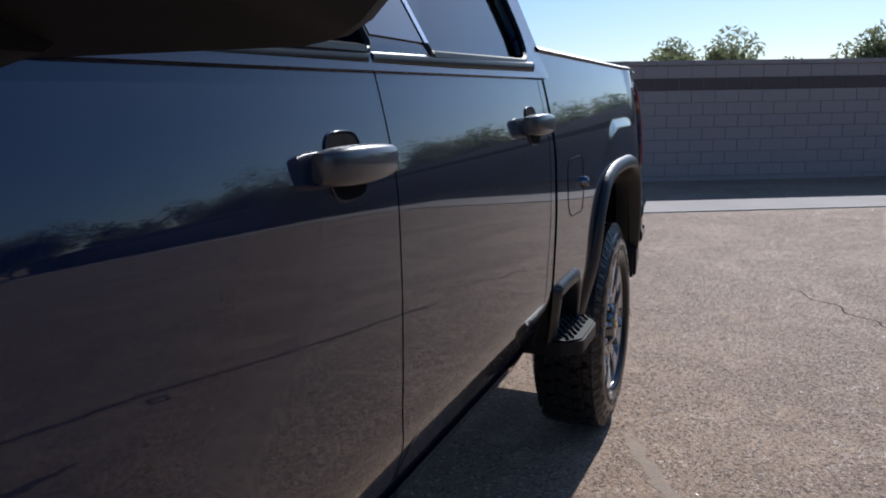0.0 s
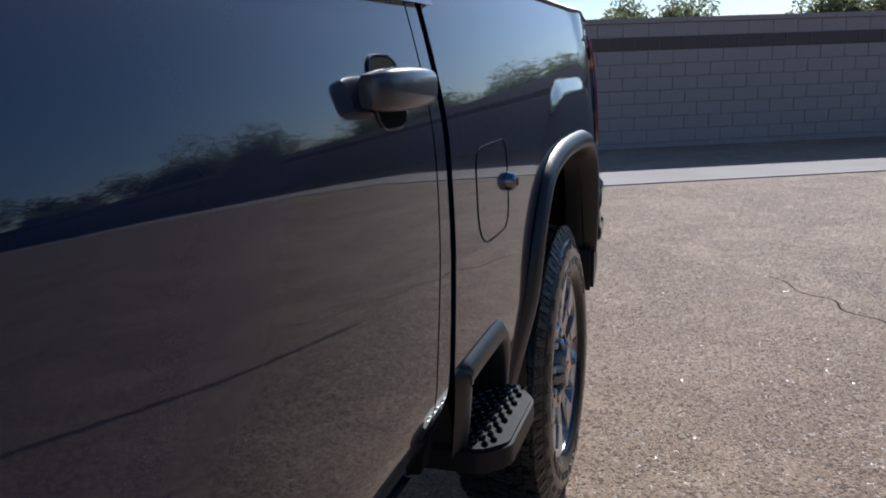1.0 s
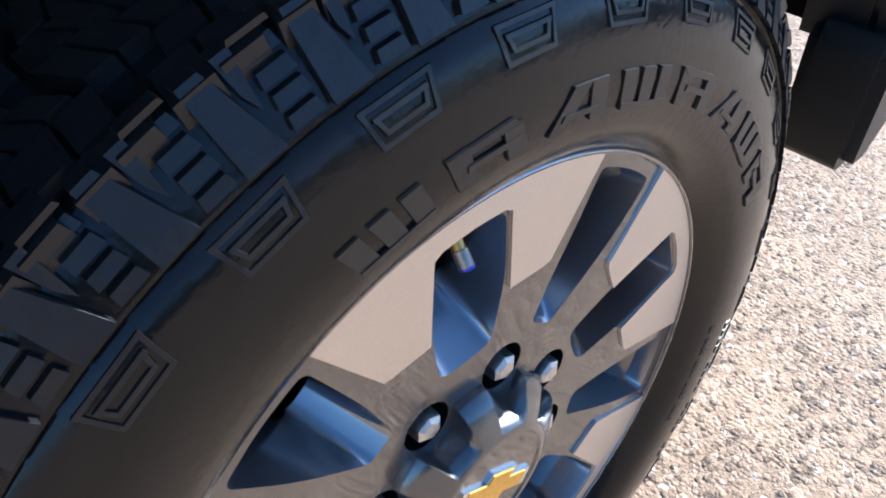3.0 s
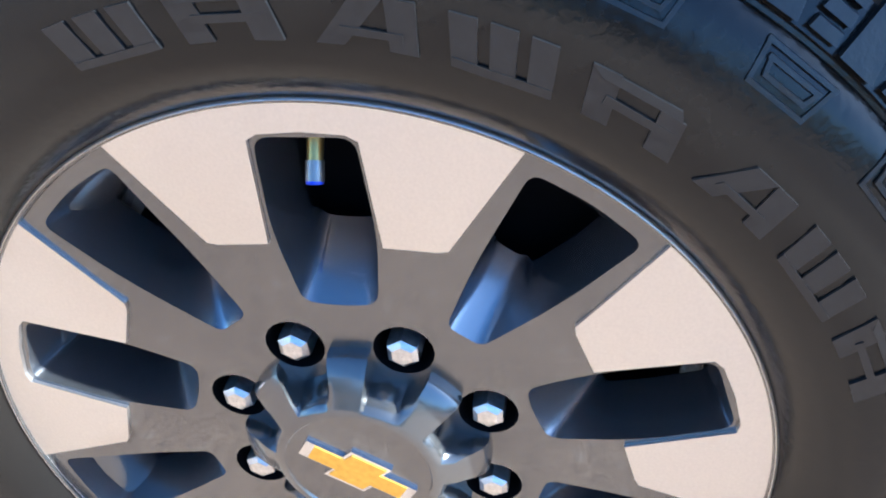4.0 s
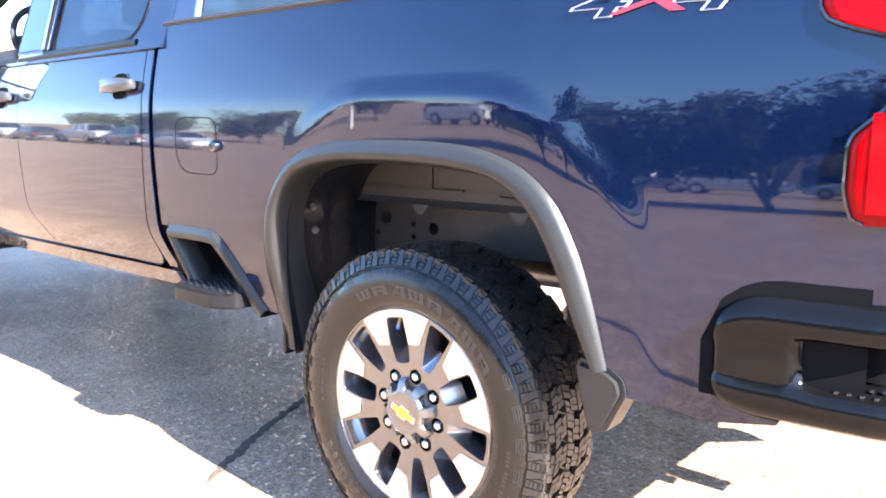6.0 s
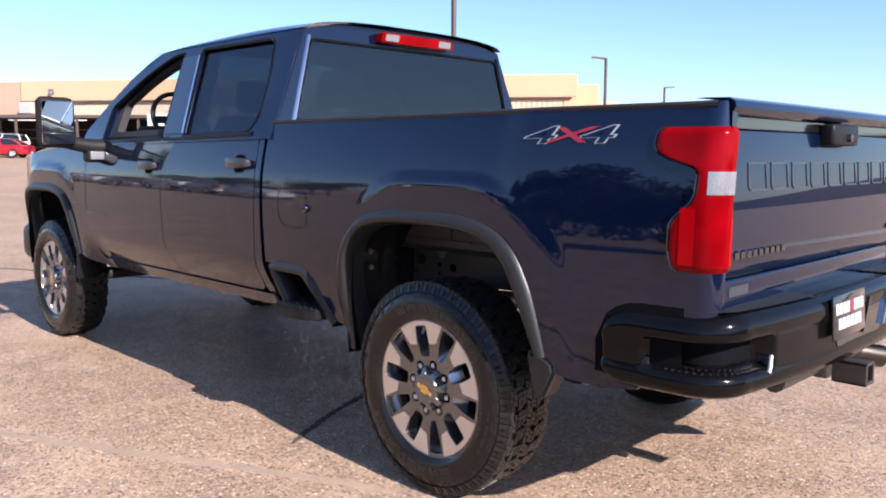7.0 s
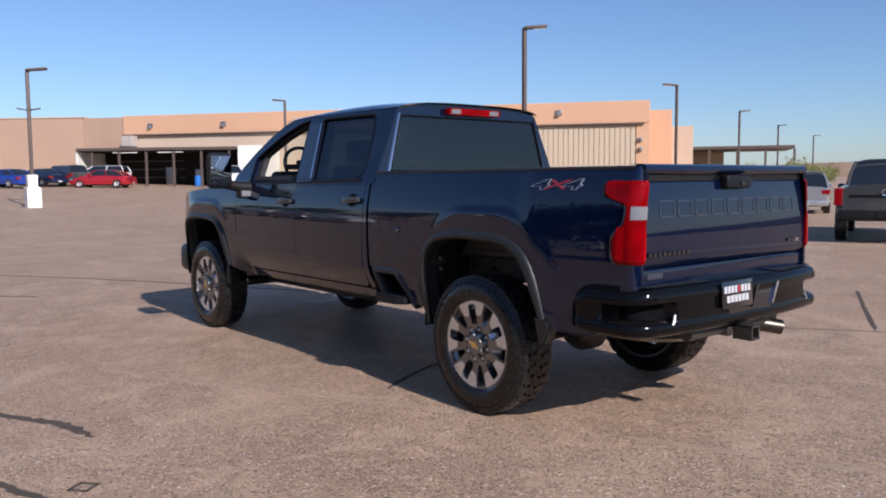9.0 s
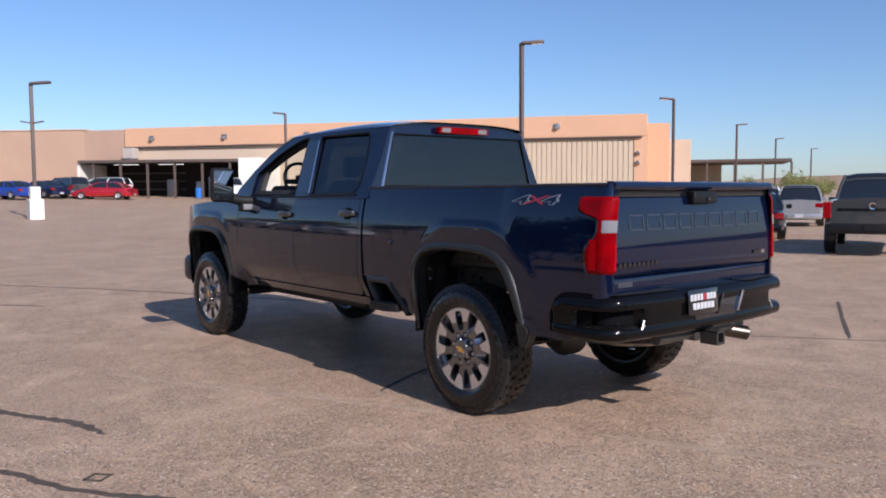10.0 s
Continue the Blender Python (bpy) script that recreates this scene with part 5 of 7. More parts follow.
def build_wheel():
    lip = [(0.2725, -0.110), (0.2725, -0.1175), (0.2718, -0.1190), (0.2706, -0.1185), (0.2698, -0.115), (0.2690, -0.106), (0.252, -0.094), (0.240, -0.080), (0.234, -0.05), (0.232, 0.06), (0.25, 0.10), (0.272, 0.125)]
    wheel = part("wheel", bm_lathe(lip, 144), M_RIMGREY, truck, "two-tone alloy wheel with an all-terrain tyre", smooth=40)
    slots, pockets = [], []
    for k in range(5):
        c = 72 * k
        slots.append(rounded([polar(0.250, c - 6.6), polar(0.250, c + 6.6), polar(0.186, c + 9.9), polar(0.130, c + 10.8), polar(0.1255, c), polar(0.130, c - 10.8), polar(0.186, c - 9.9)], [0.010, 0.010, 0.02, 0.010, 0.03, 0.010, 0.02], 4))
        c += 36
        pockets.append(rounded([polar(0.2590, c - 8.2), polar(0.2605, c), polar(0.2590, c + 8.2), polar(0.190, c + 8.3), polar(0.131, c + 5.8), polar(0.131, c - 5.8), polar(0.190, c - 8.3)], [0.008, 0.06, 0.008, 0.03, 0.007, 0.007, 0.03], 4))
    bolts = []
    for k in range(8):
        bu, bv = polar(0.0965, 22 + 45 * k)
        bolts.append([(bu + 0.0205 * math.cos(a), bv + 0.0205 * math.sin(a)) for a in (2 * math.pi * i / 20 for i in range(20))])
    outline = arc(0.2695, 0, 360 - 2.5, 143)
    bm = bm_fill([outline] + slots + pockets + bolts, lambda u, v: Vector((face_x(u, v), -u, v)))
    bmesh.ops.recalc_face_normals(bm, faces=bm.faces[:])
    if sum(f.normal.x for f in bm.faces) > 0:
        bmesh.ops.reverse_faces(bm, faces=bm.faces[:])
    part("spoke_face", bm, M_RIMGREY, wheel, "grey painted spoke face", smooth=30)
    for loops, inner_pull, deep in ((slots, 0.86, 0.05), (pockets, 0.80, 0.05)):
        for loop in loops:
            cu, cv = sum(p[0] for p in loop) / len(loop), sum(p[1] for p in loop) / len(loop)
            cr = math.hypot(cu, cv)
            rows = []
            for t, x_add in ((0.0, 0.0), (0.06, 0.003), (0.45, 0.022), (1.0, deep)):
                row = []
                for p in loop:
                    r = math.hypot(p[0], p[1])
                    ramp = smoothstep((0.172 - r) / 0.04) * 0.026 * t
                    u, v = cu + (p[0] - cu) * (1 - (1 - inner_pull) * t), cv + (p[1] - cv) * (1 - (1 - inner_pull) * t)
                    u, v = u + cu / cr * ramp, v + cv / cr * ramp
                    row.append(Vector((face_x(p[0], p[1]) + x_add, -u, v)))
                rows.append(row)
            bm = bm_grid(rows, closed=True)
            bmesh.ops.recalc_face_normals(bm, faces=bm.faces[:])
            part("spoke_pocket", bm, M_POCKET, wheel, smooth=50)
    for loop in bolts:
        cu, cv = sum(p[0] for p in loop) / len(loop), sum(p[1] for p in loop) / len(loop)
        rows = [[Vector((face_x(cu, cv) + d, -p[0], p[1])) for p in loop] for d in (0.0, 0.03)]
        bm = bm_grid(rows, closed=True)
        bmesh.ops.recalc_face_normals(bm, faces=bm.faces[:])
        part("bolt_hole", bm, M_GAP, wheel)
        nut = bm_lathe([(0.0005, -0.112), (0.0075, -0.1118), (0.0115, -0.109), (0.0122, -0.104), (0.0122, -0.07)], 6)
        part("lug_nut", nut, M_NUT, wheel, at=pose(0, -cu, cv), smooth=20)
    for k in range(5):
        c = 72 * k
        loop = arc(0.2712, c - 26, c + 26, 22) + [polar(0.191, c + 22.6)] + [polar(0.1875, c + 21.0), polar(0.180, c + 11.2), polar(0.2495, c + 7.2)] + [polar(0.2525, c + 5.6), polar(0.2530, c), polar(0.2525, c - 5.6)] + [polar(0.2495, c - 7.2), polar(0.180, c - 11.2), polar(0.1875, c - 21.0), polar(0.191, c - 22.6)]
        bm = bm_fill([loop], lambda u, v: Vector((face_x(u, v) - 0.003, -u, v)))
        ret = bmesh.ops.extrude_edge_only(bm, edges=[e for e in bm.edges if e.is_boundary])
        for v in ret["geom"]:
            if isinstance(v, bmesh.types.BMVert):
                v.co.x += 0.004
        bmesh.ops.recalc_face_normals(bm, faces=bm.faces[:])
        part("machined_spoke", bm, M_MACHINED, wheel, "bright machined spoke", smooth=25)
    part("rim_edge", bm_lathe([(0.2700, -0.1160), (0.2708, -0.1182), (0.2724, -0.1190), (0.2738, -0.1180), (0.2740, -0.112)], 144), M_MACHINED, wheel, "thin bright machined rim edge", smooth=60)
    # centre cap with scallops at the nuts
    rows = []
    n = 160
    for r, x, scallop in ((0.0005, -0.133, 0), (0.051, -0.133, 0), (0.0525, -0.1345, 0), (0.0565, -0.1345, 0), (0.0595, -0.1325, 0.0), (0.068, -0.1290, 0.28), (0.078, -0.123, 0.62), (0.086, -0.118, 0.95), (0.0895, -0.112, 1.0), (0.0905, -0.085, 1.0)):
        row = []
        for i in range(n):
            deg = 360 * i / n
            off = abs((deg - 22 + 22.5) % 45 - 22.5)
            bite = smoothstep((13.2 - off) / 2.6) * scallop
            q = polar(r - 0.023 * bite, deg)
            row.append(Vector((x + 0.003 * bite, -q[0], q[1])))
        rows.append(row)
    bm = bm_grid(rows, closed=True)
    bmesh.ops.recalc_face_normals(bm, faces=bm.faces[:])
    cap = part("centre_cap", bm, M_RIMGREY, wheel, smooth=40)
    bar = [(-0.042, -0.008), (-0.016, -0.008), (-0.019, -0.017), (0.012, -0.017), (0.015, -0.008), (0.042, -0.008), (0.042, 0.008), (0.016, 0.008), (0.019, 0.017), (-0.012, 0.017), (-0.015, 0.008), (-0.042, 0.008)]
    turn = radians(-31)
    for grow, lift, mat, nm in ((1.0, 0.0, M_CHROME, "emblem_rim"), (0.84, 0.0008, M_GOLD, "emblem")):
        loop = [((u * math.cos(turn) - v * math.sin(turn)) * grow, (u * math.sin(turn) + v * math.cos(turn)) * grow) for u, v in bar]
        bm = bm_slab([loop], lambda u, v, d: Vector((-0.1355 - lift + d, -u, v)), 0.004)
        part(nm, bm, mat, wheel)
    stem = bm_tube([Vector((-0.090, 0.0, 0.246)), Vector((-0.098, 0, 0.236)), Vector((-0.104, 0, 0.226))], [0.0055, 0.005, 0.0045], 12)
    part("valve_stem", stem, M_BRASS, wheel)
    part("valve_cap", bm_tube([Vector((-0.103, 0, 0.228)), Vector((-0.109, 0, 0.218))], 0.0054, 12), M_STEEL, wheel)
    part("valve_cap_top", bm_tube([Vector((-0.109, 0, 0.2185)), Vector((-0.1098, 0, 0.2168))], 0.0052, 12), M_BLUECAP, wheel)
    part("wheel_back", bm_lathe([(0.0005, -0.03), (0.22, -0.03), (0.225, -0.0)], 40), M_GAP, wheel)
    build_tyre(wheel)
    return wheel


TYRE_SIDE = [(0.266, -0.102), (0.2722, -0.1145), (0.2740, -0.1170), (0.2765, -0.1200), (0.281, -0.1252), (0.287, -0.1306), (0.294, -0.1352), (0.302, -0.1386), (0.315, -0.1410), (0.330, -0.1418), (0.345, -0.1408), (0.360, -0.1378), (0.372, -0.1338), (0.3845, -0.1282), (0.3855, -0.1256), (0.3875, -0.1250), (0.389, -0.1268), (0.398, -0.1225), (0.408, -0.1170), (0.416, -0.1120), (0.422, -0.1065)]
SIDE_R, SIDE_X = [p[0] for p in TYRE_SIDE], [p[1] for p in TYRE_SIDE]


def side_x(r):
    return float(np.interp(r, SIDE_R, SIDE_X))


def on_sidewall(r, deg, lift=0.0):
    q = polar(r, deg)
    return Vector((side_x(r) - lift, -q[0], q[1]))


def raised(verts, faces, corners, lift, sink=0.003):
    """A raised patch on the sidewall from (r, degrees) corners, as a small block."""
    n, b = len(corners), len(verts)
    verts += [on_sidewall(r, d, lift) for r, d in corners] + [on_sidewall(r, d, -sink) for r, d in corners]
    faces.append(tuple(range(b, b + n)))
    faces += [(b + i, b + n + i, b + n + (i + 1) % n, b + (i + 1) % n) for i in range(n)]


def from_lists(name, verts, faces, mat, parent, label=""):
    me = bpy.data.meshes.new(name)
    me.from_pydata([tuple(v) for v in verts], [], faces)
    me.update()
    bm = bmesh.new()
    bm.from_mesh(me)
    bpy.data.meshes.remove(me)
    bmesh.ops.recalc_face_normals(bm, faces=bm.faces[:])
    return part(name, bm, mat, parent, label, smooth=0)


def build_tyre(wheel):
    full = TYRE_SIDE + [(0.4222, -0.09), (0.4235, 0.0), (0.4222, 0.09)] + [(r, -x) for r, x in reversed(TYRE_SIDE)]
    part("tyre", bm_lathe(full, 180), M_RUBBER, wheel, "black all-terrain tyre with raised sidewall shapes", smooth=50)
    rnd = random.Random(7)
    verts, faces = [], []

    def block(quad, r0, r1, taper=0.88):
        """A tread block: quad of (degrees, x)."""
        cx, cd = sum(q[1] for q in quad) / 4, sum(q[0] for q in quad) / 4
        b = len(verts)
        for r, k in ((r0, 1.0), (r1, taper)):
            for d, x in quad:
                dd, xx = cd + (d - cd) * k, cx + (x - cx) * k
                crown = r - 9.0 * max(0, abs(xx) - 0.02) ** 2 * 0.11
                q = polar(crown, dd)
                verts.append(Vector((xx, -q[0], q[1])))
        faces.extend([(b + 4, b + 5, b + 6, b + 7)] + [(b + i, b + (i + 1) % 4, b + 4 + (i + 1) % 4, b + 4 + i) for i in range(4)])

    for x0, x1, n, shift, skew in ((-0.114, -0.076, 54, 0.0, 0.5), (-0.0735, -0.029, 76, 0.45, -1.5), (-0.0265, 0.0265, 76, 0.2, 1.5), (0.029, 0.0735, 76, 0.7, -1.5), (0.076, 0.114, 54, 0.5, 0.5)):
        pitch = 360 / n
        for k in range(n):
            d = (k + shift) * pitch + rnd.uniform(-0.2, 0.2)
            wide = pitch * (0.90 if k % 2 else 0.80)
            cut = x0 + (x1 - x0) * (0.40 + 0.2 * (k % 2))
            step = pitch * (0.22 if k % 2 else -0.22)
            half = wide / 2
            # each block is split by a fine sipe along its length
            for h0, h1 in ((0.0, half - 0.10), (half + 0.10, wide)):
                block([(d + h0, x0), (d + h1, x0), (d + h1 + skew, cut - 0.0008), (d + h0 + skew, cut - 0.0008)], 0.416, 0.4335, 0.93)
                block([(d + h0 + skew + step, cut + 0.0008), (d + h1 + skew + step, cut + 0.0008), (d + h1 + step + skew * 1.8, x1), (d + h0 + step + skew * 1.8, x1)], 0.416, 0.4335, 0.93)
    from_lists("tread", verts, faces, M_TREAD, wheel, "close-cut all-terrain tread")["kind"] = "stuff"
    # shoulder: lugs and ladders of short bars
    verts, faces = [], []
    m = 54
    p = 360 / m
    for k in range(m):
        d = k * p
        raised(verts, faces, [(0.391, d + 0.05 * p), (0.391, d + 0.50 * p), (0.420, d + 0.36 * p), (0.428, d + 0.30 * p), (0.428, d + 0.08 * p)], 0.0042)
        raised(verts, faces, [(0.412, d + 0.45 * p), (0.428, d + 0.42 * p), (0.428, d + 0.60 * p), (0.405, d + 0.52 * p)], 0.0036)
        for j in range(4):
            r0 = 0.3925 + j * 0.0085
            raised(verts, faces, [(r0, d + 0.62 * p), (r0, d + 0.97 * p), (r0 + 0.0055, d + 0.95 * p), (r0 + 0.0055, d + 0.64 * p)], 0.0036)
        raised(verts, faces, [(0.4275, d + 0.58 * p), (0.4275, d + 0.99 * p), (0.4305, d + 0.97 * p), (0.4305, d + 0.60 * p)], 0.004)
    from_lists("shoulder_tread", verts, faces, M_TREAD, wheel)["kind"] = "stuff"
    verts, faces = [], []
    q = 30
    for k in range(q):
        d = k * 360 / q + 3
        w = 3.1
        r0, r1, e, h = 0.362, 0.3815, 0.0022, 0.0013
        for ring, (dd, rr) in enumerate(((0.0, 0.0), (0.75, 0.0052))):
            a0, a1, b0, b1 = d - w + dd, d + w - dd, r0 + rr, r1 - rr
            s = 0.45
            for quad in ([(b0, a0 + s), (b0, a1 - s), (b0 + e, a1 - s), (b0 + e, a0 + s)], [(b1 - e, a0), (b1 - e, a1), (b1, a1), (b1, a0)], [(b0, a0 + s), (b0, a0 + s + 0.36), (b1, a0 + 0.36), (b1, a0)], [(b0, a1 - s - 0.36), (b0, a1 - s), (b1, a1), (b1, a1 - 0.36)]):
                raised(verts, faces, quad, h + 0.0004 * ring, 0.002)
    from_lists("sidewall_relief", verts, faces, M_TREAD, wheel)["kind"] = "stuff"
    # plain slanted slabs and bars where the sidewall is lettered
    for base in (0, 182):
        for k in range(8):
            verts, faces = [], []
            d = base - 17.5 + k * 11.3
            lean, w = 1.1, 8.6
            a, b = (0.3135, 0.3375)
            t = 0.0042
            if k % 3 == 0:
                shapes = [[(a, d), (a, d + 2.2), (b, d + 2.2 - lean), (b, d - lean)], [(a, d + 3.2), (a, d + 5.4), (b, d + 5.4 - lean), (b, d + 3.2 - lean)], [(a, d + 6.4), (a, d + w), (b, d + w - lean), (b, d + 6.4 - lean)], [(a, d), (a, d + w), (a + t, d + w - 0.2), (a + t, d - 0.2)]]
            elif k % 3 == 1:
                shapes = [[(a, d), (a, d + 2.4), (b, d + 2.4 - lean), (b, d - lean)], [(b - t, d), (b - t, d + w - 1.4), (b, d + w - 2.0), (b, d - lean)], [(0.323, d + 1), (0.323, d + w - 1.2), (0.327, d + w - 1.2), (0.327, d + 1)], [(a, d + w - 2.6), (a, d + w), (b - t, d + w - lean), (b - t, d + w - 3.4)]]
            else:
                shapes = [[(a, d), (a, d + 2.4), (b, d + w * 0.62), (b, d + w * 0.34)], [(a, d + w - 2.4), (a, d + w), (b, d + w - 0.9), (b, d + w - 3.3)], [(0.319, d + 1.6), (0.319, d + w - 1.4), (0.3225, d + w - 1.5), (0.3225, d + 2.0)]]
            for i, quad in enumerate(shapes):
                verts, faces = [], []
                raised(verts, faces, quad, 0.0017 + 0.00012 * i, 0.002)
                from_lists("raised_bar", verts, faces, M_SLAB, wheel)
    verts, faces = [], []
    for base in (-86, 100):
        for line, (r0, h, w, count) in enumerate(((0.338, 0.010, 1.2, 18), (0.306, 0.006, 0.7, 22))):
            for k in range(count):
                if (k * 7 + line) % 5 == 0:
                    continue
                d = base + k * w * 1.5
                raised(verts, faces, [(r0, d), (r0, d + w), (r0 + h, d + w), (r0 + h, d)], 0.0008, 0.002)
    from_lists("sidewall_print", verts, faces, M_SLAB, wheel)["kind"] = "stuff"


M_SLAB = material("moulded_rubber", (0.013, 0.013, 0.014), rough=0.3, grain=0.4, scale=200)
M_NUT = material("nut_steel", (0.62, 0.60, 0.58), rough=0.32, metal=0.95, grain=0.35, scale=260, bump=0.0004)
HUB_Z, WHEEL_X = 0.435, 0.842
first_wheel = build_wheel()
first_wheel.matrix_basis = pose(-WHEEL_X, 0.004, HUB_Z, -10)
copy_thing(first_wheel, pose(-WHEEL_X, 4.037, HUB_Z, 57))
copy_thing(first_wheel, pose(WHEEL_X, 0.004, HUB_Z, 25, 0, 180))
copy_thing(first_wheel, pose(WHEEL_X, 4.037, HUB_Z, 80, 0, 180))

# ---- block wall behind the truck ----
WALL_A, WALL_DIR = Vector((4.5, -8.57, 0)), Vector((-0.9075, -0.4201, 0))
WALL_TURN = math.degrees(math.atan2(WALL_DIR.y, WALL_DIR.x))
wall = tagged(part("wall_south", bm_box((0, 0.012, -0.16), (46, 0.19, 2.03)), M_MORTAR, smooth=0), "pinkish grey concrete block wall with a brown band", "wall", kind="structure")
wall.matrix_basis = Matrix.Translation(WALL_A - Vector((0, 0, 0.12))) @ pose(0, 0, 0, 0, 0, WALL_TURN)
LONG, HIGH = 0.406, 0.203
cap_bm = bmesh.new()
for k in range(76):
    bm_box((k * 0.61, -0.02, 2.03), (k * 0.61 + 0.603, 0.215, 2.105), 0.006, 1, bm=cap_bm)
part("wall_cap", cap_bm, M_BLOCK, wall)
brick_mesh = {}
for key, mat in (("plain", M_BLOCK), ("band", M_BLOCKBAND)):
    b0 = bm_box((0, 0, 0), (LONG - 0.010, 0.2, HIGH - 0.010), 0.004, 1)
    me = bpy.data.meshes.new("block")
    b0.to_mesh(me)
    b0.free()
    me.materials.append(mat)
    brick_mesh[key] = me
far_blocks = {"plain": bmesh.new(), "band": bmesh.new()}
wall_rng = random.Random(3)
for course in range(10):
    key = "band" if course == 8 else "plain"
    for k in range(112):
        along = k * LONG - (LONG / 2 if course % 2 else 0)
        if along < 0 or along + LONG > 46:
            continue
        depth = wall_rng.uniform(-0.002, 0.002)
        if 3.6 < along < 14.4:
            ob = new("block", brick_mesh[key])
            ob.parent = wall
            ob.location = (along, depth, course * HIGH)
        else:
            bm_box((along, depth, course * HIGH), (along + LONG - 0.010, depth + 0.2, course * HIGH + HIGH - 0.010), bm=far_blocks[key])
for key in far_blocks:
    ob = part("far_blocks", far_blocks[key], M_BLOCKBAND if key == "band" else M_BLOCK, wall, smooth=0)
    ob["kind"] = "stuff"

# concrete gutter between the lot and the wall
bm = bm_box((-10, -3.75, -0.05), (46, -2.65, 0.012), 0.004, 1)
gutter = tagged(part("gutter", bm, M_CONCRETE), "pale concrete gutter strip beside the wall", "gutter", kind="structure")
gutter.matrix_basis = Matrix.Translation(WALL_A) @ pose(0, 0, 0, 0, 0, WALL_TURN)

# ---- seams and stripes on the asphalt ----
def strip(name, points, width, mat, label, thick=0.004, rough=0.32, seed=1):
    rng = random.Random(seed)
    pts = resample(spline([Vector((*p, 0)) for p in points], 6), 90)
    rows = []
    for i, p in enumerate(pts):
        a, b = pts[max(i - 1, 0)], pts[min(i + 1, len(pts) - 1)]
        way = (b - a).normalized()
        across = Vector((-way.y, way.x, 0))
        ends = 0.35 + 0.65 * smoothstep(min(i, len(pts) - 1 - i) / 5)
        w0, w1 = (width / 2 * ends * (1 + rng.uniform(-rough, rough)) for _ in range(2))
        mid = p + across * width * rng.uniform(-rough, rough) * 0.6
        z = ground_z(p.x, p.y)
        rows.append([Vector((q.x, q.y, z + h)) for q, h in ((mid - across * w0, -0.01), (mid - across * w0, thick * 0.5), (mid, thick), (mid + across * w1, thick * 0.5), (mid + across * w1, -0.01))])
    bm = bm_grid(rows)
    bmesh.ops.recalc_face_normals(bm, faces=bm.faces[:])
    return tagged(part(name, bm, mat, smooth=60), label, "pavement seam", kind="structure")


strip("crack_seal", [(-4.6, 4.9), (-3.9, 3.3), (-3.33, 2.06), (-3.02, 1.45), (-2.95, 1.08)], 0.07, M_TAR, "dark sealed crack across the asphalt", seed=2)
strip("crack_seal", [(-4.2, 1.9), (-3.58, 0.74), (-3.38, 0.24), (-3.10, -0.16), (-2.7, -0.7), (-2.3, -1.4)], 0.05, M_TAR, "dark sealed crack across the asphalt", seed=3)
strip("crack_seal", [(-2.6, 8.5), (-2.19, 8.05), (-1.75, 7.53)], 0.05, M_TAR, "dark sealed crack across the asphalt", seed=4)
strip("crack_seal", [(-2.4, 11.9), (-1.68, 10.72), (-0.59, 9.02), (0.18, 7.58), (1.2, 5.5)], 0.06, M_TAR, "dark sealed crack across the asphalt", seed=5)
strip("crack_seal", [(2.2, 1.6), (3.36, -0.02), (3.85, -0.72), (5.0, -2.3)], 0.020, M_TAR, "dark sealed crack across the asphalt", seed=6)
strip("crack_seal", [(6.4, 0.9), (5.16, 0.29), (3.74, -0.43)], 0.045, M_TAR, "dark sealed crack across the asphalt", seed=7)
strip("crack_seal", [(-1.05, 0.86), (-0.62, 1.10), (-0.23, 1.27), (0.6, 1.7)], 0.036, M_TAR, "dark sealed crack across the asphalt", seed=8)
strip("crack_seal", [(-1.75, -2.95), (-1.86, -2.80), (-1.92, -2.58), (-2.08, -2.44), (-2.10, -2.24), (-2.26, -2.10), (-2.29, -1.96), (-2.55, -1.82), (-2.62, -1.62), (-2.9, -1.5)], 0.012, M_CRACK, "thin crack in the asphalt", thick=0.001, seed=9)
strip("crack_seal", [(-6.0, 6.6), (-4.6, 8.0), (-2.8, 9.0)], 0.012, M_CRACK, "thin crack in the asphalt", thick=0.001, seed=10)
strip("faded_line", [(-0.66, -0.89), (-0.35, -1.6), (-0.05, -2.29), (0.5, -3.5)], 0.065, M_FADED, "faded parking line on the asphalt", thick=0.002, seed=11)
strip("faded_line", [(-2.4, 2.8), (-1.29, 0.60), (-1.04, 0.10)], 0.06, M_FADED, "faded parking line on the asphalt", thick=0.002, seed=12)
bm = bmesh.new()
for k in range(4):
    bm_box((-0.055, 0.035, -0.004), (0.055, 0.055, 0.003), 0.001, 1, bm=bm, m=pose(0, 0, 0, 0, 0, 90 * k))
tagged(part("survey_mark", bm, M_TAR, at=pose(-3.215, 0.315, 0, 0, 0, 40)), "small dark square mark painted on asphalt", "mark", kind="structure")

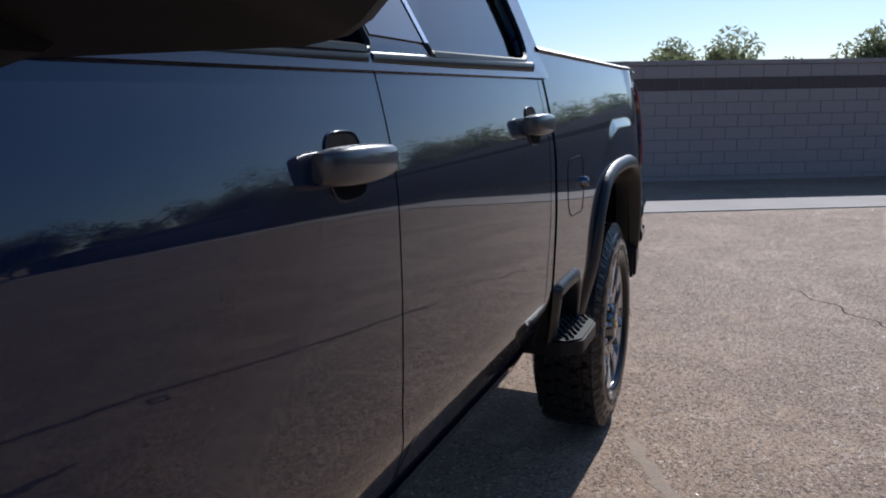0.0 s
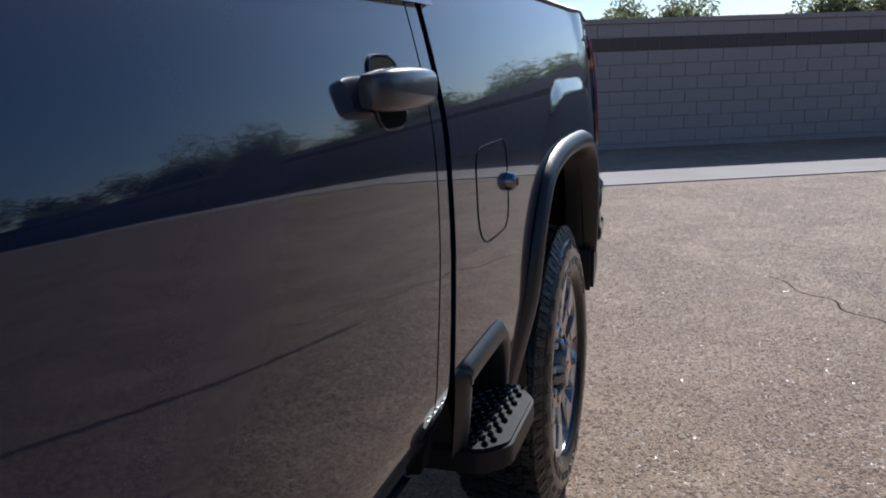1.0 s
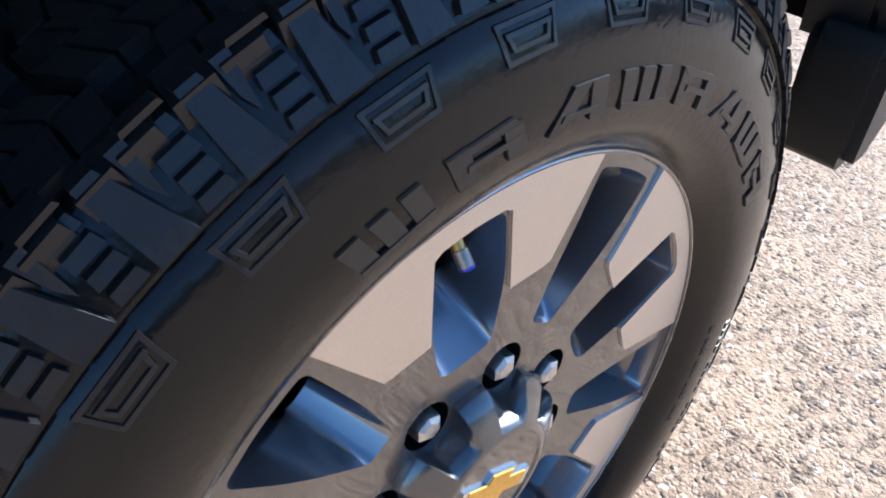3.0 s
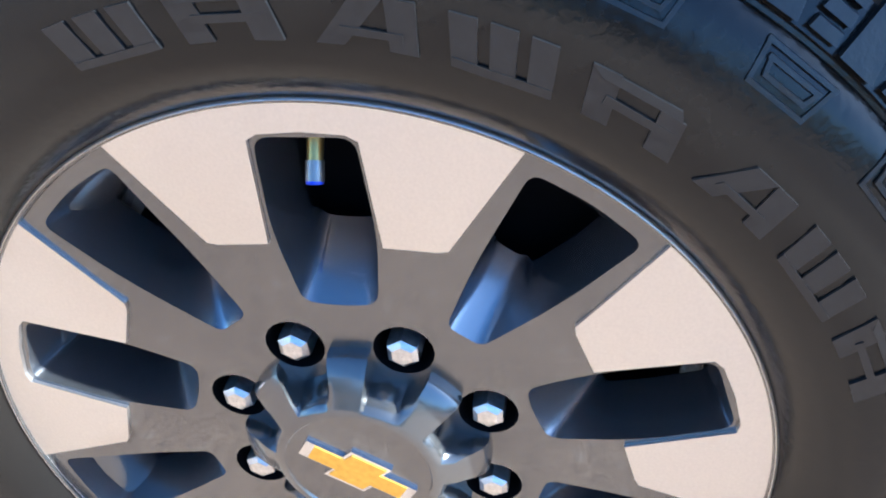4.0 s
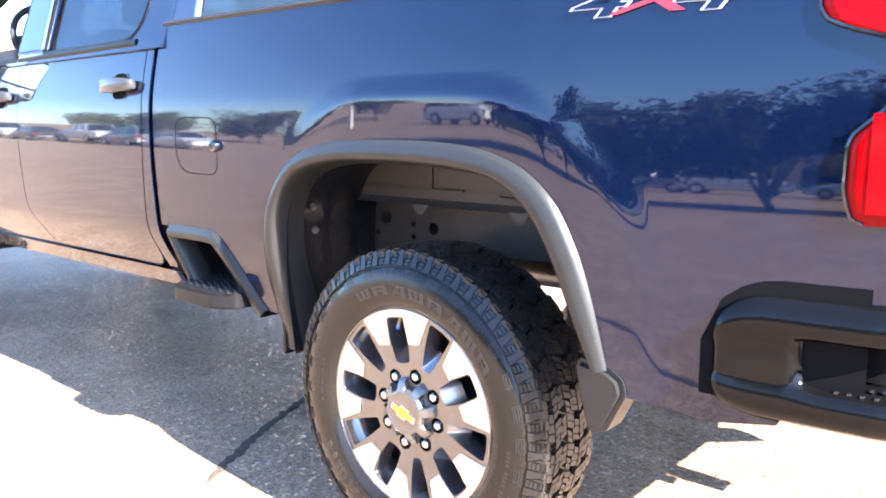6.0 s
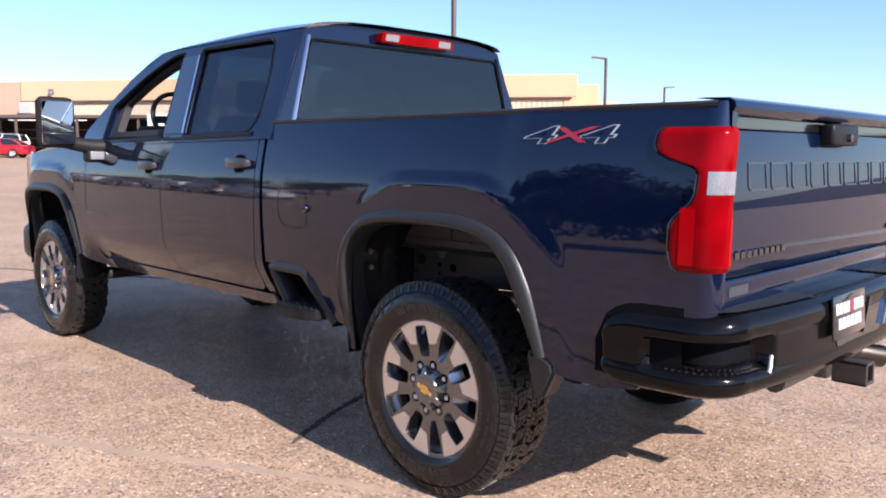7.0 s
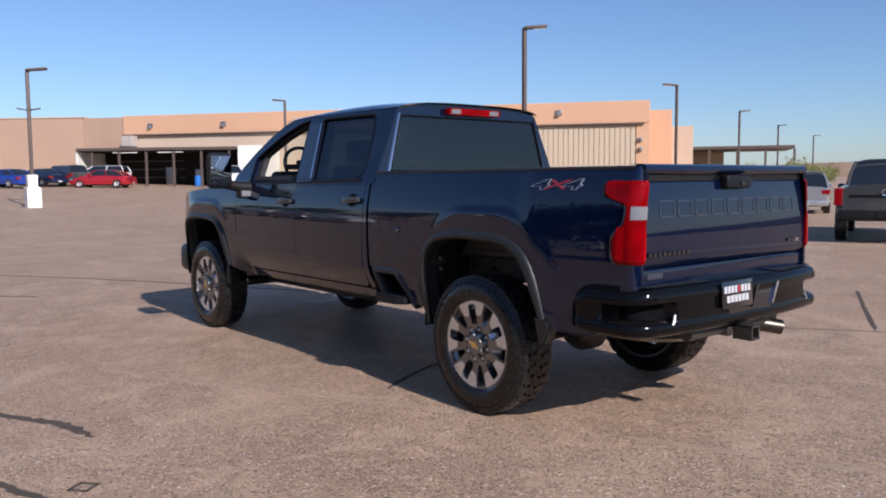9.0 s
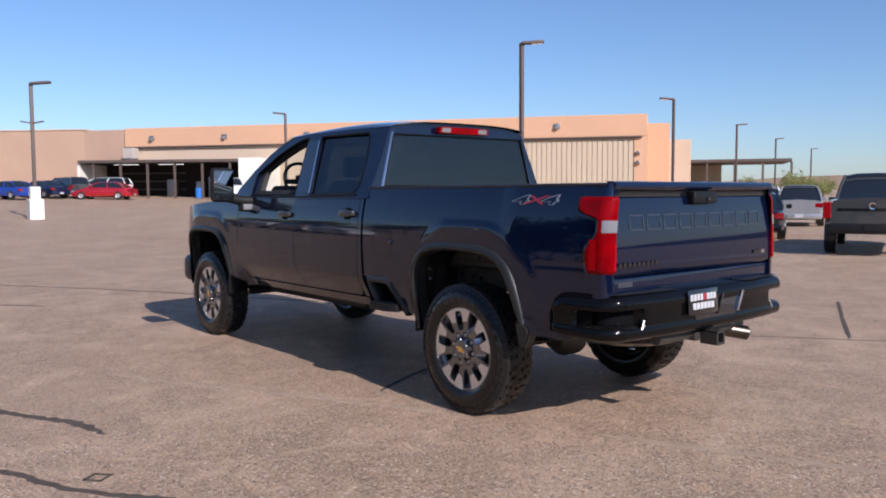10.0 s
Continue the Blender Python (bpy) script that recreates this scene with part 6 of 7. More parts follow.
# ---- trees ----
def build_tree(x, y, height, spread, seed, leaf=0.11, count=2600, mat=None, name="tree", label="", group="", bare=0.25):
    rng = random.Random(seed)
    z0 = ground_z(x, y)
    tree = thing(name, pose(x, y, z0), label or "bushy green mesquite tree behind the block wall", "tree", group)
    trunk_top = height * bare
    bm = bm_tube([(0, 0, -0.1), (0.05 * spread, 0, trunk_top * 0.5), (0.02, 0.04 * spread, trunk_top)], [0.05 * height * 0.5 + 0.04, 0.035 * height * 0.5 + 0.03, 0.03 * height * 0.5 + 0.02], 9)
    centres = []
    for k in range(11):
        a, el = rng.uniform(0, 6.283), rng.uniform(0.25, 1.2)
        reach = spread * rng.uniform(0.45, 0.95)
        tip = Vector((math.cos(a) * reach * math.cos(el * 0.7), math.sin(a) * reach * math.cos(el * 0.7), trunk_top + (height - trunk_top) * rng.uniform(0.35, 0.92)))
        midp = Vector((tip.x * 0.4, tip.y * 0.4, trunk_top + (tip.z - trunk_top) * 0.55))
        bm_tube([(0.02, 0.04 * spread, trunk_top * 0.9), midp, tip], [0.035 * height * 0.4 + 0.015, 0.03, 0.012], 6, bm=bm)
        centres += [(tip, rng.uniform(0.28, 0.5) * spread), (midp.lerp(tip, 0.6), rng.uniform(0.2, 0.38) * spread)]
    part("trunk", bm, M_BARK, tree)
    verts, faces = [], []
    for _ in range(count):
        c, r = rng.choice(centres)
        d = Vector((rng.gauss(0, 1), rng.gauss(0, 1), rng.gauss(0, 0.75))).normalized()
        p = c + d * r * rng.uniform(0.55, 1.08)
        if p.z < trunk_top * 0.8:
            continue
        u = Vector((rng.gauss(0, 1), rng.gauss(0, 1), rng.gauss(0, 1))).normalized()
        v = u.orthogonal().normalized() * leaf * rng.uniform(0.25, 0.5)
        u = u * leaf * rng.uniform(0.7, 1.5)
        b = len(verts)
        verts += [p - u, p + v, p + u, p - v]
        faces.append((b, b + 1, b + 2, b + 3))
    me = bpy.data.meshes.new("crown")
    me.from_pydata([tuple(v) for v in verts], [], faces)
    me.materials.append(mat or M_LEAF)
    crown = new("crown", me)
    crown.parent = tree
    crown["kind"] = "stuff"
    return tree


for k, (tx, ty, th, ts) in enumerate(((0.3, -27, 3.75, 2.2), (-1.6, -28.5, 3.4, 1.8), (-6.3, -28, 3.9, 2.4), (-9.2, -26, 4.0, 2.6), (-13, -27, 4.3, 2.8), (-18, -25, 5.6, 3.4), (-24, -27, 5.2, 3.2), (7.5, -28, 3.3, 2.2), (-31, -24, 6.0, 3.6))):
    build_tree(tx, ty, th * 0.84, ts * 0.95, 20 + k, leaf=0.10, count=10000, group="trees behind the wall")

# ---- distant low ridge all round ----
rows = []
for k in range(121):
    a = 2 * math.pi * k / 120
    h = 9 + 5 * math.sin(3.1 * a + 1) + 3 * math.sin(7.7 * a) + 2 * math.sin(17 * a)
    far = 760 + 60 * math.sin(5 * a)
    rows.append([Vector((far * math.cos(a), far * math.sin(a), z)) for z in (-30, h * 0.6 + 2, h + 2)])
M_RIDGE = material("dusty_hills", (0.24, 0.17, 0.13), rough=1.0, grain=0.3, scale=0.05, blotch=0.5, second=(0.14, 0.13, 0.09), blotch_scale=0.02)
tagged(part("backdrop", bm_grid(rows), M_RIDGE, smooth=60), "low dusty desert hills on the horizon", "hills", kind="structure")

# ---- light poles ----
def build_pole(x, y, top, arm, cross=False, base=True):
    z0 = ground_z(x, y)
    pole = thing("light_pole", pose(x, y, z0), "brown square steel parking-lot light pole on a white base", "light pole", "light poles")
    part("post", bm_box((-0.075, -0.075, 0.6 if base else -0.1), (0.075, 0.075, top - z0), 0.012, 2), M_BROWNSTEEL, pole)
    if base:
        part("base", bm_lathe_z([(0.0, -0.1), (0.44, -0.1), (0.44, 0.92), (0.40, 0.96), (0.0, 0.96)], 4, 45), M_WHITEPAINT, pole, "white painted concrete base")
        part("base_collar", bm_box((-0.24, -0.24, 0.96), (0.20, 0.20, 1.55), 0.02), M_WHITEPAINT, pole)
    a = Vector((*arm, 0)).normalized()
    turn = math.degrees(math.atan2(a.y, a.x))
    head = part("lamp_head", bm_box((0.0, -0.17, -0.05), (0.92, 0.17, 0.06), 0.03, 2), M_BROWNSTEEL, pole, at=pose(0, 0, top - z0 - 0.02, 0, -4, turn))
    part("lamp_lens", bm_box((0.38, -0.13, -0.058), (0.86, 0.13, -0.05)), M_CLEAR, head)
    if cross:
        for sgn in (-1, 1):
            part("side_lamp", bm_box((0.0, -0.06, -0.03), (0.55, 0.06, 0.03), 0.01), M_BROWNSTEEL, pole, at=pose(0, 0, 4.55, 0, -10, turn + (0 if sgn > 0 else 180)))
    return pole


def bm_lathe_z(profile, n, turn=0):
    bm = bmesh.new()
    rows = [[Vector((r * math.cos(a), r * math.sin(a), z)) for a in (2 * math.pi * k / n + radians(turn) for k in range(n))] for r, z in profile]
    bm_grid(rows, closed=True, bm=bm)
    bmesh.ops.remove_doubles(bm, verts=bm.verts[:], dist=1e-5)
    bmesh.ops.recalc_face_normals(bm, faces=bm.faces[:])
    return bm


RIGHT = (0.772, -0.636)
LEFTWARD = (-0.772, 0.636)
build_pole(5.12, 38.2, 6.75, RIGHT, cross=True)
build_pole(19.5, 19.9, 7.60, RIGHT)
build_pole(41.7, 27.9, 7.60, LEFTWARD)
build_pole(64.0, 36.5, 7.60, RIGHT)
build_pole(85.8, 44.4, 7.60, RIGHT)
build_pole(112.0, 53.0, 7.60, RIGHT)
build_pole(25.2, 50.4, 7.45, LEFTWARD)
build_pole(-28, 30, 7.6, (1, 0))

# ---- the service building ----
def oriented(a, b):
    """A frame with its origin at a, x towards b, y away from the lot."""
    d = Vector((b[0] - a[0], b[1] - a[1], 0))
    return Matrix.Translation((a[0], a[1], 0)) @ pose(0, 0, 0, 0, 0, math.degrees(math.atan2(d.y, d.x))), d.length


def build_service_building():
    at, L = oriented((19.2, 79.9), (50.7, 36.6))
    b = thing("service_building", at, "long peach and tan stucco service building", "building")
    base = -1.0
    part("wall", bm_box((4.6, 0.0, base), (L - 10.4, 24, 6.05), 0.02, 1), M_STUCCO_TAN, b)
    part("wall", bm_box((L - 10.4, 0.05, base), (L - 1.05, 24, 6.05), 0.02, 1), M_STUCCO_TAN, b)
    part("parapet", bm_box((4.6, -0.12, 6.05), (L, 24, 7.84), 0.03, 1), M_STUCCO_ORANGE, b, "peach stucco parapet")
    part("cornice", bm_box((4.6, -0.30, 5.92), (L - 0.4, 0.0, 6.05), 0.02, 1), M_BROWNSTEEL, b)
    part("corner_pier", bm_box((L - 1.05, -0.08, base), (L, 24, 6.05), 0.02, 1), M_STUCCO_ORANGE, b)
    part("end_wall", bm_box((0.0, 0.02, base), (4.6, 24, 7.75), 0.02, 1), M_STUCCO_PINK, b)
    part("rear_block", bm_box((L - 12, 24, base), (L - 1.5, 36, 6.6), 0.02, 1), M_STUCCO_TAN, b)
    part("side_wing", bm_box((L, 7, base), (L + 1.9, 26, 7.62), 0.02, 1), M_STUCCO_ORANGE, b)
    part("side_wing", bm_box((L + 1.9, 13, base), (L + 4.0, 30, 6.5), 0.02, 1), M_STUCCO_TAN, b)
    x = L - 10.3
    while x < L - 1.2:
        part("metal_rib", bm_box((x, -0.02, 0.2), (x + 0.36, 0.06, 5.86), 0.015, 1), M_METALTAN, b)
        x += 0.42
    for along, z in ((7.6, 6.85), (15.3, 6.85), (23.6, 6.85), (46.2, 7.0)):
        lamp = part("wall_lamp", bm_box((along - 0.28, -0.20, z - 0.22), (along + 0.28, -0.10, z + 0.22), 0.04, 2), M_STEEL, b)
        part("lamp_glass", bm_box((along - 0.18, -0.36, z - 0.28), (along + 0.14, -0.18, z + 0.02), 0.05, 2), M_CLEAR, lamp)
    for along, z in ((L - 0.7, 3.9), (L - 0.7, 4.7)):
        part("wall_lamp", bm_box((along - 0.15, -0.30, z - 0.15), (along + 0.15, -0.05, z + 0.15), 0.04, 2), M_STEEL, b)
    unit = part("roof_unit", bm_box((5.1, -1.2, 4.9), (6.2, -0.2, 5.9), 0.04, 1), M_CONCRETE, b, "boxy white cooling unit")
    part("unit_duct", bm_box((5.3, -1.1, 4.3), (6.0, -0.3, 4.9), 0.03, 1), M_STEEL, unit)


build_service_building()


def build_left_wing():
    at, L = oriented((-14.0, 114.0), (19.2, 79.9))
    b = thing("store_building", at, "large pinkish-brown block store building", "building")
    part("wall", bm_box((0, 0, -1), (L, 30, 7.80), 0.02, 1), M_STUCCO_PINK, b)
    part("parapet_cap", bm_box((0, -0.08, 7.80), (L + 0.08, 30, 7.92), 0.02, 1), M_STUCCO_TAN, b)
    part("awning", bm_box((L - 24, -3.4, 4.0), (L - 9.5, 0, 4.22), 0.02, 1), M_BROWNSTEEL, b)


build_left_wing()


def build_canopy():
    at, L = oriented((16.3, 72.0), (28.4, 58.9))
    b = thing("service_canopy", at, "open dark service canopy with a low flat roof", "canopy")
    gz = 1.15
    part("roof", bm_box((0, 0, 4.25), (L - 2.9, 9.5, 4.52), 0.03, 1), M_BROWNSTEEL, b)
    # back sheet and ceiling sheet, coloured as the canopy's inner shade
    part("back_wall", bm_box((0.2, 4.45, gz - 0.5), (L - 2.9, 4.6, 4.25)), M_BAYSHADE, b)
    part("ceiling_shade", bm_box((0.1, 0.3, 4.19), (L - 2.9, 4.4, 4.247)), M_BAYSHADE, b)
    part("end_panel", bm_box((-0.15, 0.2, gz - 0.5), (0.05, 9.2, 4.25)), M_WHITEPAINT, b)
    part("end_panel", bm_box((L - 2.9, -0.1, gz - 0.5), (L - 1.0, 9.0, 4.60)), M_WHITEPAINT, b, "white panel wall")
    for k in range(6):
        x = 1.4 + k * (L - 5.2) / 5
        part("post", bm_box((x - 0.09, 0.15, gz - 0.6), (x + 0.09, 0.33, 4.25), 0.01, 1), M_BROWNSTEEL, b)
    for k in range(3):
        part("rail", bm_box((1.4, 4.3, 1.9 + 0.75 * k), (8.0, 4.38, 2.0 + 0.75 * k)), M_BROWNSTEEL, b)
    for x in (2.75, 7.0):
        part("tube_light", bm_box((x, 1.2, 4.11), (x + 2.3, 1.36, 4.17), 0.015, 1), M_TUBE, b, "lit tube lamp")
    for x, h in ((6.6, 1.7), (9.4, 1.5), (10.6, 1.9)):
        part("tool_cabinet", bm_box((x, 3.5, gz), (x + 0.8, 4.2, gz + h), 0.02, 1), M_STEEL, b)


M_TUBE = material("tube_lamp", (0.95, 0.93, 0.88), rough=0.5, emit=0.7)
build_canopy()

barrel = thing("barrel", pose(25.0, 66.3, ground_z(25, 66.3)), "blue plastic barrel in front of the canopy", "barrel")
part("drum", bm_lathe_z([(0.0, 0), (0.29, 0), (0.30, 0.03), (0.29, 0.3), (0.305, 0.32), (0.29, 0.34), (0.29, 0.6), (0.305, 0.62), (0.29, 0.64), (0.29, 0.9), (0.0, 0.92)], 20), M_BARREL, barrel)

at, L = oriented((65.6, 43.6), (71.2, 34.9))
shelter = thing("parking_shelter", at, "tan open parking shelter with a flat roof", "shelter")
part("roof", bm_box((0, 0, 4.35), (L, 9, 4.65), 0.02, 1), M_BROWNSTEEL, shelter)
part("back_wall", bm_box((0, 8.8, -0.5), (L * 0.4, 9, 4.35)), M_METALTAN, shelter)
for k in range(5):
    part("post", bm_box((k * L / 4 - 0.1, 0.1, -0.5), (k * L / 4 + 0.1, 0.3, 4.35)), M_BROWNSTEEL, shelter)
for k, (tx, ty, th, ts) in enumerate(((56, 30.3, 3.0, 1.7), (58.5, 29.4, 3.3, 1.8), (62, 29.2, 3.6, 2.2), (65, 29.0, 3.4, 2.0), (69, 27.0, 3.0, 2.0), (62, 17.5, 2.6, 2.2), (67, 16, 3.0, 2.6), (78, 16, 3.2, 2.4), (92, 18, 3.4, 3.0), (60, 12.5, 3.6, 1.6))):
    build_tree(tx, ty, th * 0.78, ts * 0.8, 60 + k, leaf=0.14, count=1500, mat=M_SHRUB, name="shrub", label="yellow-green desert shrub beside the lot", group="shrubs beyond the lot", bare=0.08)

# ---- parked vehicles ----
def build_car(at, paint_mat, kind="sedan", label="", group="parked cars"):
    """A parked vehicle, nose towards its +y."""
    L, W, H = {"sedan": (4.85, 0.90, 1.45), "suv": (4.75, 0.93, 1.72), "pickup": (5.9, 1.0, 1.93)}[kind]
    car = thing("parked_" + ("car" if kind == "sedan" else kind), at, label, {"sedan": "car", "suv": "suv", "pickup": "pickup truck"}[kind], group)
    belt = {"sedan": 0.92, "suv": 1.08, "pickup": 1.18}[kind]
    low = {"sedan": 0.22, "suv": 0.28, "pickup": 0.48}[kind]
    rows = []
    n = 26
    for i in range(n + 1):
        t = i / n
        y = -L / 2 + L * t
        end = min(t, 1 - t)
        w = W * (1 - 0.16 * (1 - smoothstep(end / 0.10)))
        if kind == "sedan":
            top = belt + 0.06 * math.sin(math.pi * t) - 0.26 * smoothstep((t - 0.72) / 0.28) - 0.08 * (1 - smoothstep(t / 0.06))
        elif kind == "suv":
            top = belt - 0.24 * smoothstep((t - 0.82) / 0.18)
        else:
            top = belt + (0.10 if t < 0.62 else 0.06) - 0.15 * smoothstep((t - 0.9) / 0.1)
        lo = low + 0.10 * (1 - smoothstep(end / 0.05))
        rows.append([Vector((x * w, y, z)) for x, z in ((-0.80, lo), (-0.97, lo + 0.08), (-1.0, lo + 0.45 * (top - lo)), (-0.98, lo + 0.75 * (top - lo)), (-0.93, top - 0.03), (-0.82, top), (0.0, top + 0.035), (0.82, top), (0.93, top - 0.03), (0.98, lo + 0.75 * (top - lo)), (1.0, lo + 0.45 * (top - lo)), (0.97, lo + 0.08), (0.80, lo))])
    bm = bm_grid(rows, closed=True)
    bmesh.ops.holes_fill(bm, edges=[e for e in bm.edges if e.is_boundary])
    bmesh.ops.recalc_face_normals(bm, faces=bm.faces[:])
    part("body", bm, paint_mat, car, smooth=40)
    y0, y1, r0, r1 = {"sedan": (-2.0, 1.05, -1.15, 0.25), "suv": (-2.30, 1.15, -2.05, 0.35), "pickup": (-0.55, 1.75, -0.40, 0.95)}[kind]
    zb = belt - 0.02
    def roof_z(y):
        rise = min(1.0, (max(y - y0, 0.0) / (r0 - y0)) ** 0.75, (max(y1 - y, 0.0) / (y1 - r1)) ** 0.85)
        return zb + (H - 0.03 - zb) * rise * (1 - 0.035 * (2 * (y - r0) / (r1 - r0) - 1) ** 2)

    def across(y, lift=0.0, wide=1.0):
        top = roof_z(y)
        k = (top - zb) / (H - zb)
        return [Vector((W * x * wide, y, z + lift)) for x, z in ((-0.90, zb), (-0.90 + 0.12 * k, zb + 0.55 * (top - zb)), (-0.90 + 0.20 * k, top - 0.05 * k), (-0.45, top + 0.01), (0, top + 0.02), (0.45, top + 0.01), (0.90 - 0.20 * k, top - 0.05 * k), (0.90 - 0.12 * k, zb + 0.55 * (top - zb)), (0.90, zb))]

    bm = bm_grid([across(y) for y in np.linspace(y0, y1, 25)])
    bmesh.ops.recalc_face_normals(bm, faces=bm.faces[:])
    part("window_band", bm, M_CARGLASS, car, smooth=50)
    bm = bm_grid([across(y, 0.008, 1.01)[2:7] for y in np.linspace(r0 - 0.04, r1 + 0.04, 13)])
    bmesh.ops.recalc_face_normals(bm, faces=bm.faces[:])
    part("roof", bm, paint_mat, car, smooth=50)
    for sx in (-1, 1):
        for a, c in (((0.90 * W, y0), (0.68 * W, r0)), ((0.90 * W, y1), (0.68 * W, r1)), ((0.90 * W, (y0 + y1) / 2 - 0.1), (0.68 * W, (r0 + r1) / 2 - 0.05))):
            part("pillar", bm_tube([(sx * a[0], a[1], zb), (sx * (0.45 * a[0] + 0.55 * c[0] + 0.02), 0.5 * (a[1] + c[1]), zb + 0.55 * (H - zb)), (sx * (c[0] + 0.02), c[1], H - 0.08)], 0.04, 6), paint_mat, car)
        part("wing_mirror", bm_box((min(sx * W, sx * (W + 0.18)), y1 - 0.55, belt - 0.02), (max(sx * W, sx * (W + 0.18)), y1 - 0.42, belt + 0.12), 0.03, 1), paint_mat, car)
        part("tail_light", bm_box((min(sx * W * 0.62, sx * W * 0.97), -L / 2 - 0.01, belt - 0.30), (max(sx * W * 0.62, sx * W * 0.97), -L / 2 + 0.22, belt - 0.10), 0.03, 1) if kind != "pickup" else bm_box((min(sx * W * 0.82, sx * W * 1.0), -L / 2 - 0.01, belt - 0.34), (max(sx * W * 0.82, sx * W * 1.0), -L / 2 + 0.14, belt + 0.04), 0.02, 1), M_DARKRED, car)
        part("headlight", bm_box((min(sx * W * 0.55, sx * W * 0.93), L / 2 - 0.30, belt - 0.33), (max(sx * W * 0.55, sx * W * 0.93), L / 2 - 0.02, belt - 0.20), 0.03, 1), M_CLEAR, car)
        for wy in (-L * 0.30, L * 0.315):
            r = {"sedan": 0.33, "suv": 0.36, "pickup": 0.41}[kind]
            tyre = part("wheel", bm_lathe([(r * 0.62, -0.11), (r * 0.95, -0.12), (r, -0.09), (r, 0.09), (r * 0.95, 0.12), (r * 0.62, 0.11)], 28), M_TREAD, car, at=pose(sx * (W - 0.10), wy, r))
            part("rim", bm_lathe([(0.0005, 0.085 * sx), (r * 0.2, 0.10 * sx), (r * 0.55, 0.085 * sx), (r * 0.64, 0.11 * sx)], 20), M_MACHINED, tyre)
    part("bumper", bm_box((-W * 0.92, -L / 2 - 0.06, low + 0.04), (W * 0.92, -L / 2 + 0.1, low + 0.26), 0.04, 2), M_BLACK if kind == "pickup" else paint_mat, car)
    part("number_plate", bm_box((-0.16, -L / 2 - 0.075, low + 0.10), (0.16, -L / 2 - 0.055, low + 0.24)), M_WHITE if kind != "pickup" else M_BLACK, car, smooth=0)
    if kind == "pickup":
        part("gate_band", bm_box((-0.70, -L / 2 - 0.012, belt - 0.16), (0.70, -L / 2 + 0.02, belt - 0.10), 0.005, 1), M_GLOSSBLACK, car)
        part("gate_badge", bm_lathe([(0.05, -0.006), (0.075, -0.008), (0.075, 0.006)], 20), M_CHROME, car, at=pose(0, -L / 2 - 0.01, belt - 0.05, 0, 0, 90))
    return car


def car_at(x, y, heading):
    return pose(x, y, ground_z(x, y), 0, 0, heading)


build_car(car_at(16.3, 64.6, 50), M_CARRED, "sedan", "glossy red sedan parked side-on in the lot")
build_car(car_at(17.4, 68.8, 50), M_CARWHITE, "suv", "white hatchback parked behind a red sedan")
build_car(car_at(9.6, 66.4, 25), M_CARBLUE, "sedan", "bright blue sedan parked in the lot")
build_car(car_at(12.6, 68.5, 20), M_CARNAVY, "sedan", "dark navy sedan parked in the lot")
build_car(car_at(14.6, 69.5, 15), M_CARGREY, "suv", "dark grey suv parked in the lot")
build_car(car_at(7.0, 70.0, 20), M_CARNAVY, "suv", "dark navy suv parked in the lot")
build_car(car_at(25.6, 61.2, 165), M_CARWHITE, "pickup", "white pickup truck parked by the canopy")
build_car(car_at(17.0, 4.8, -69), M_CARGREY, "pickup", "dark grey pickup truck seen from behind")
build_car(car_at(29.9, 13.3, -63), M_CARSILVER, "suv", "silver suv parked in a row beside a black sedan")
build_car(car_at(20.3, 9.9, -63), M_CARBLACK, "sedan", "glossy black sedan parked in a row")
build_car(car_at(34.0, 17.2, -62), M_CARWHITE, "suv", "white suv parked in a row")
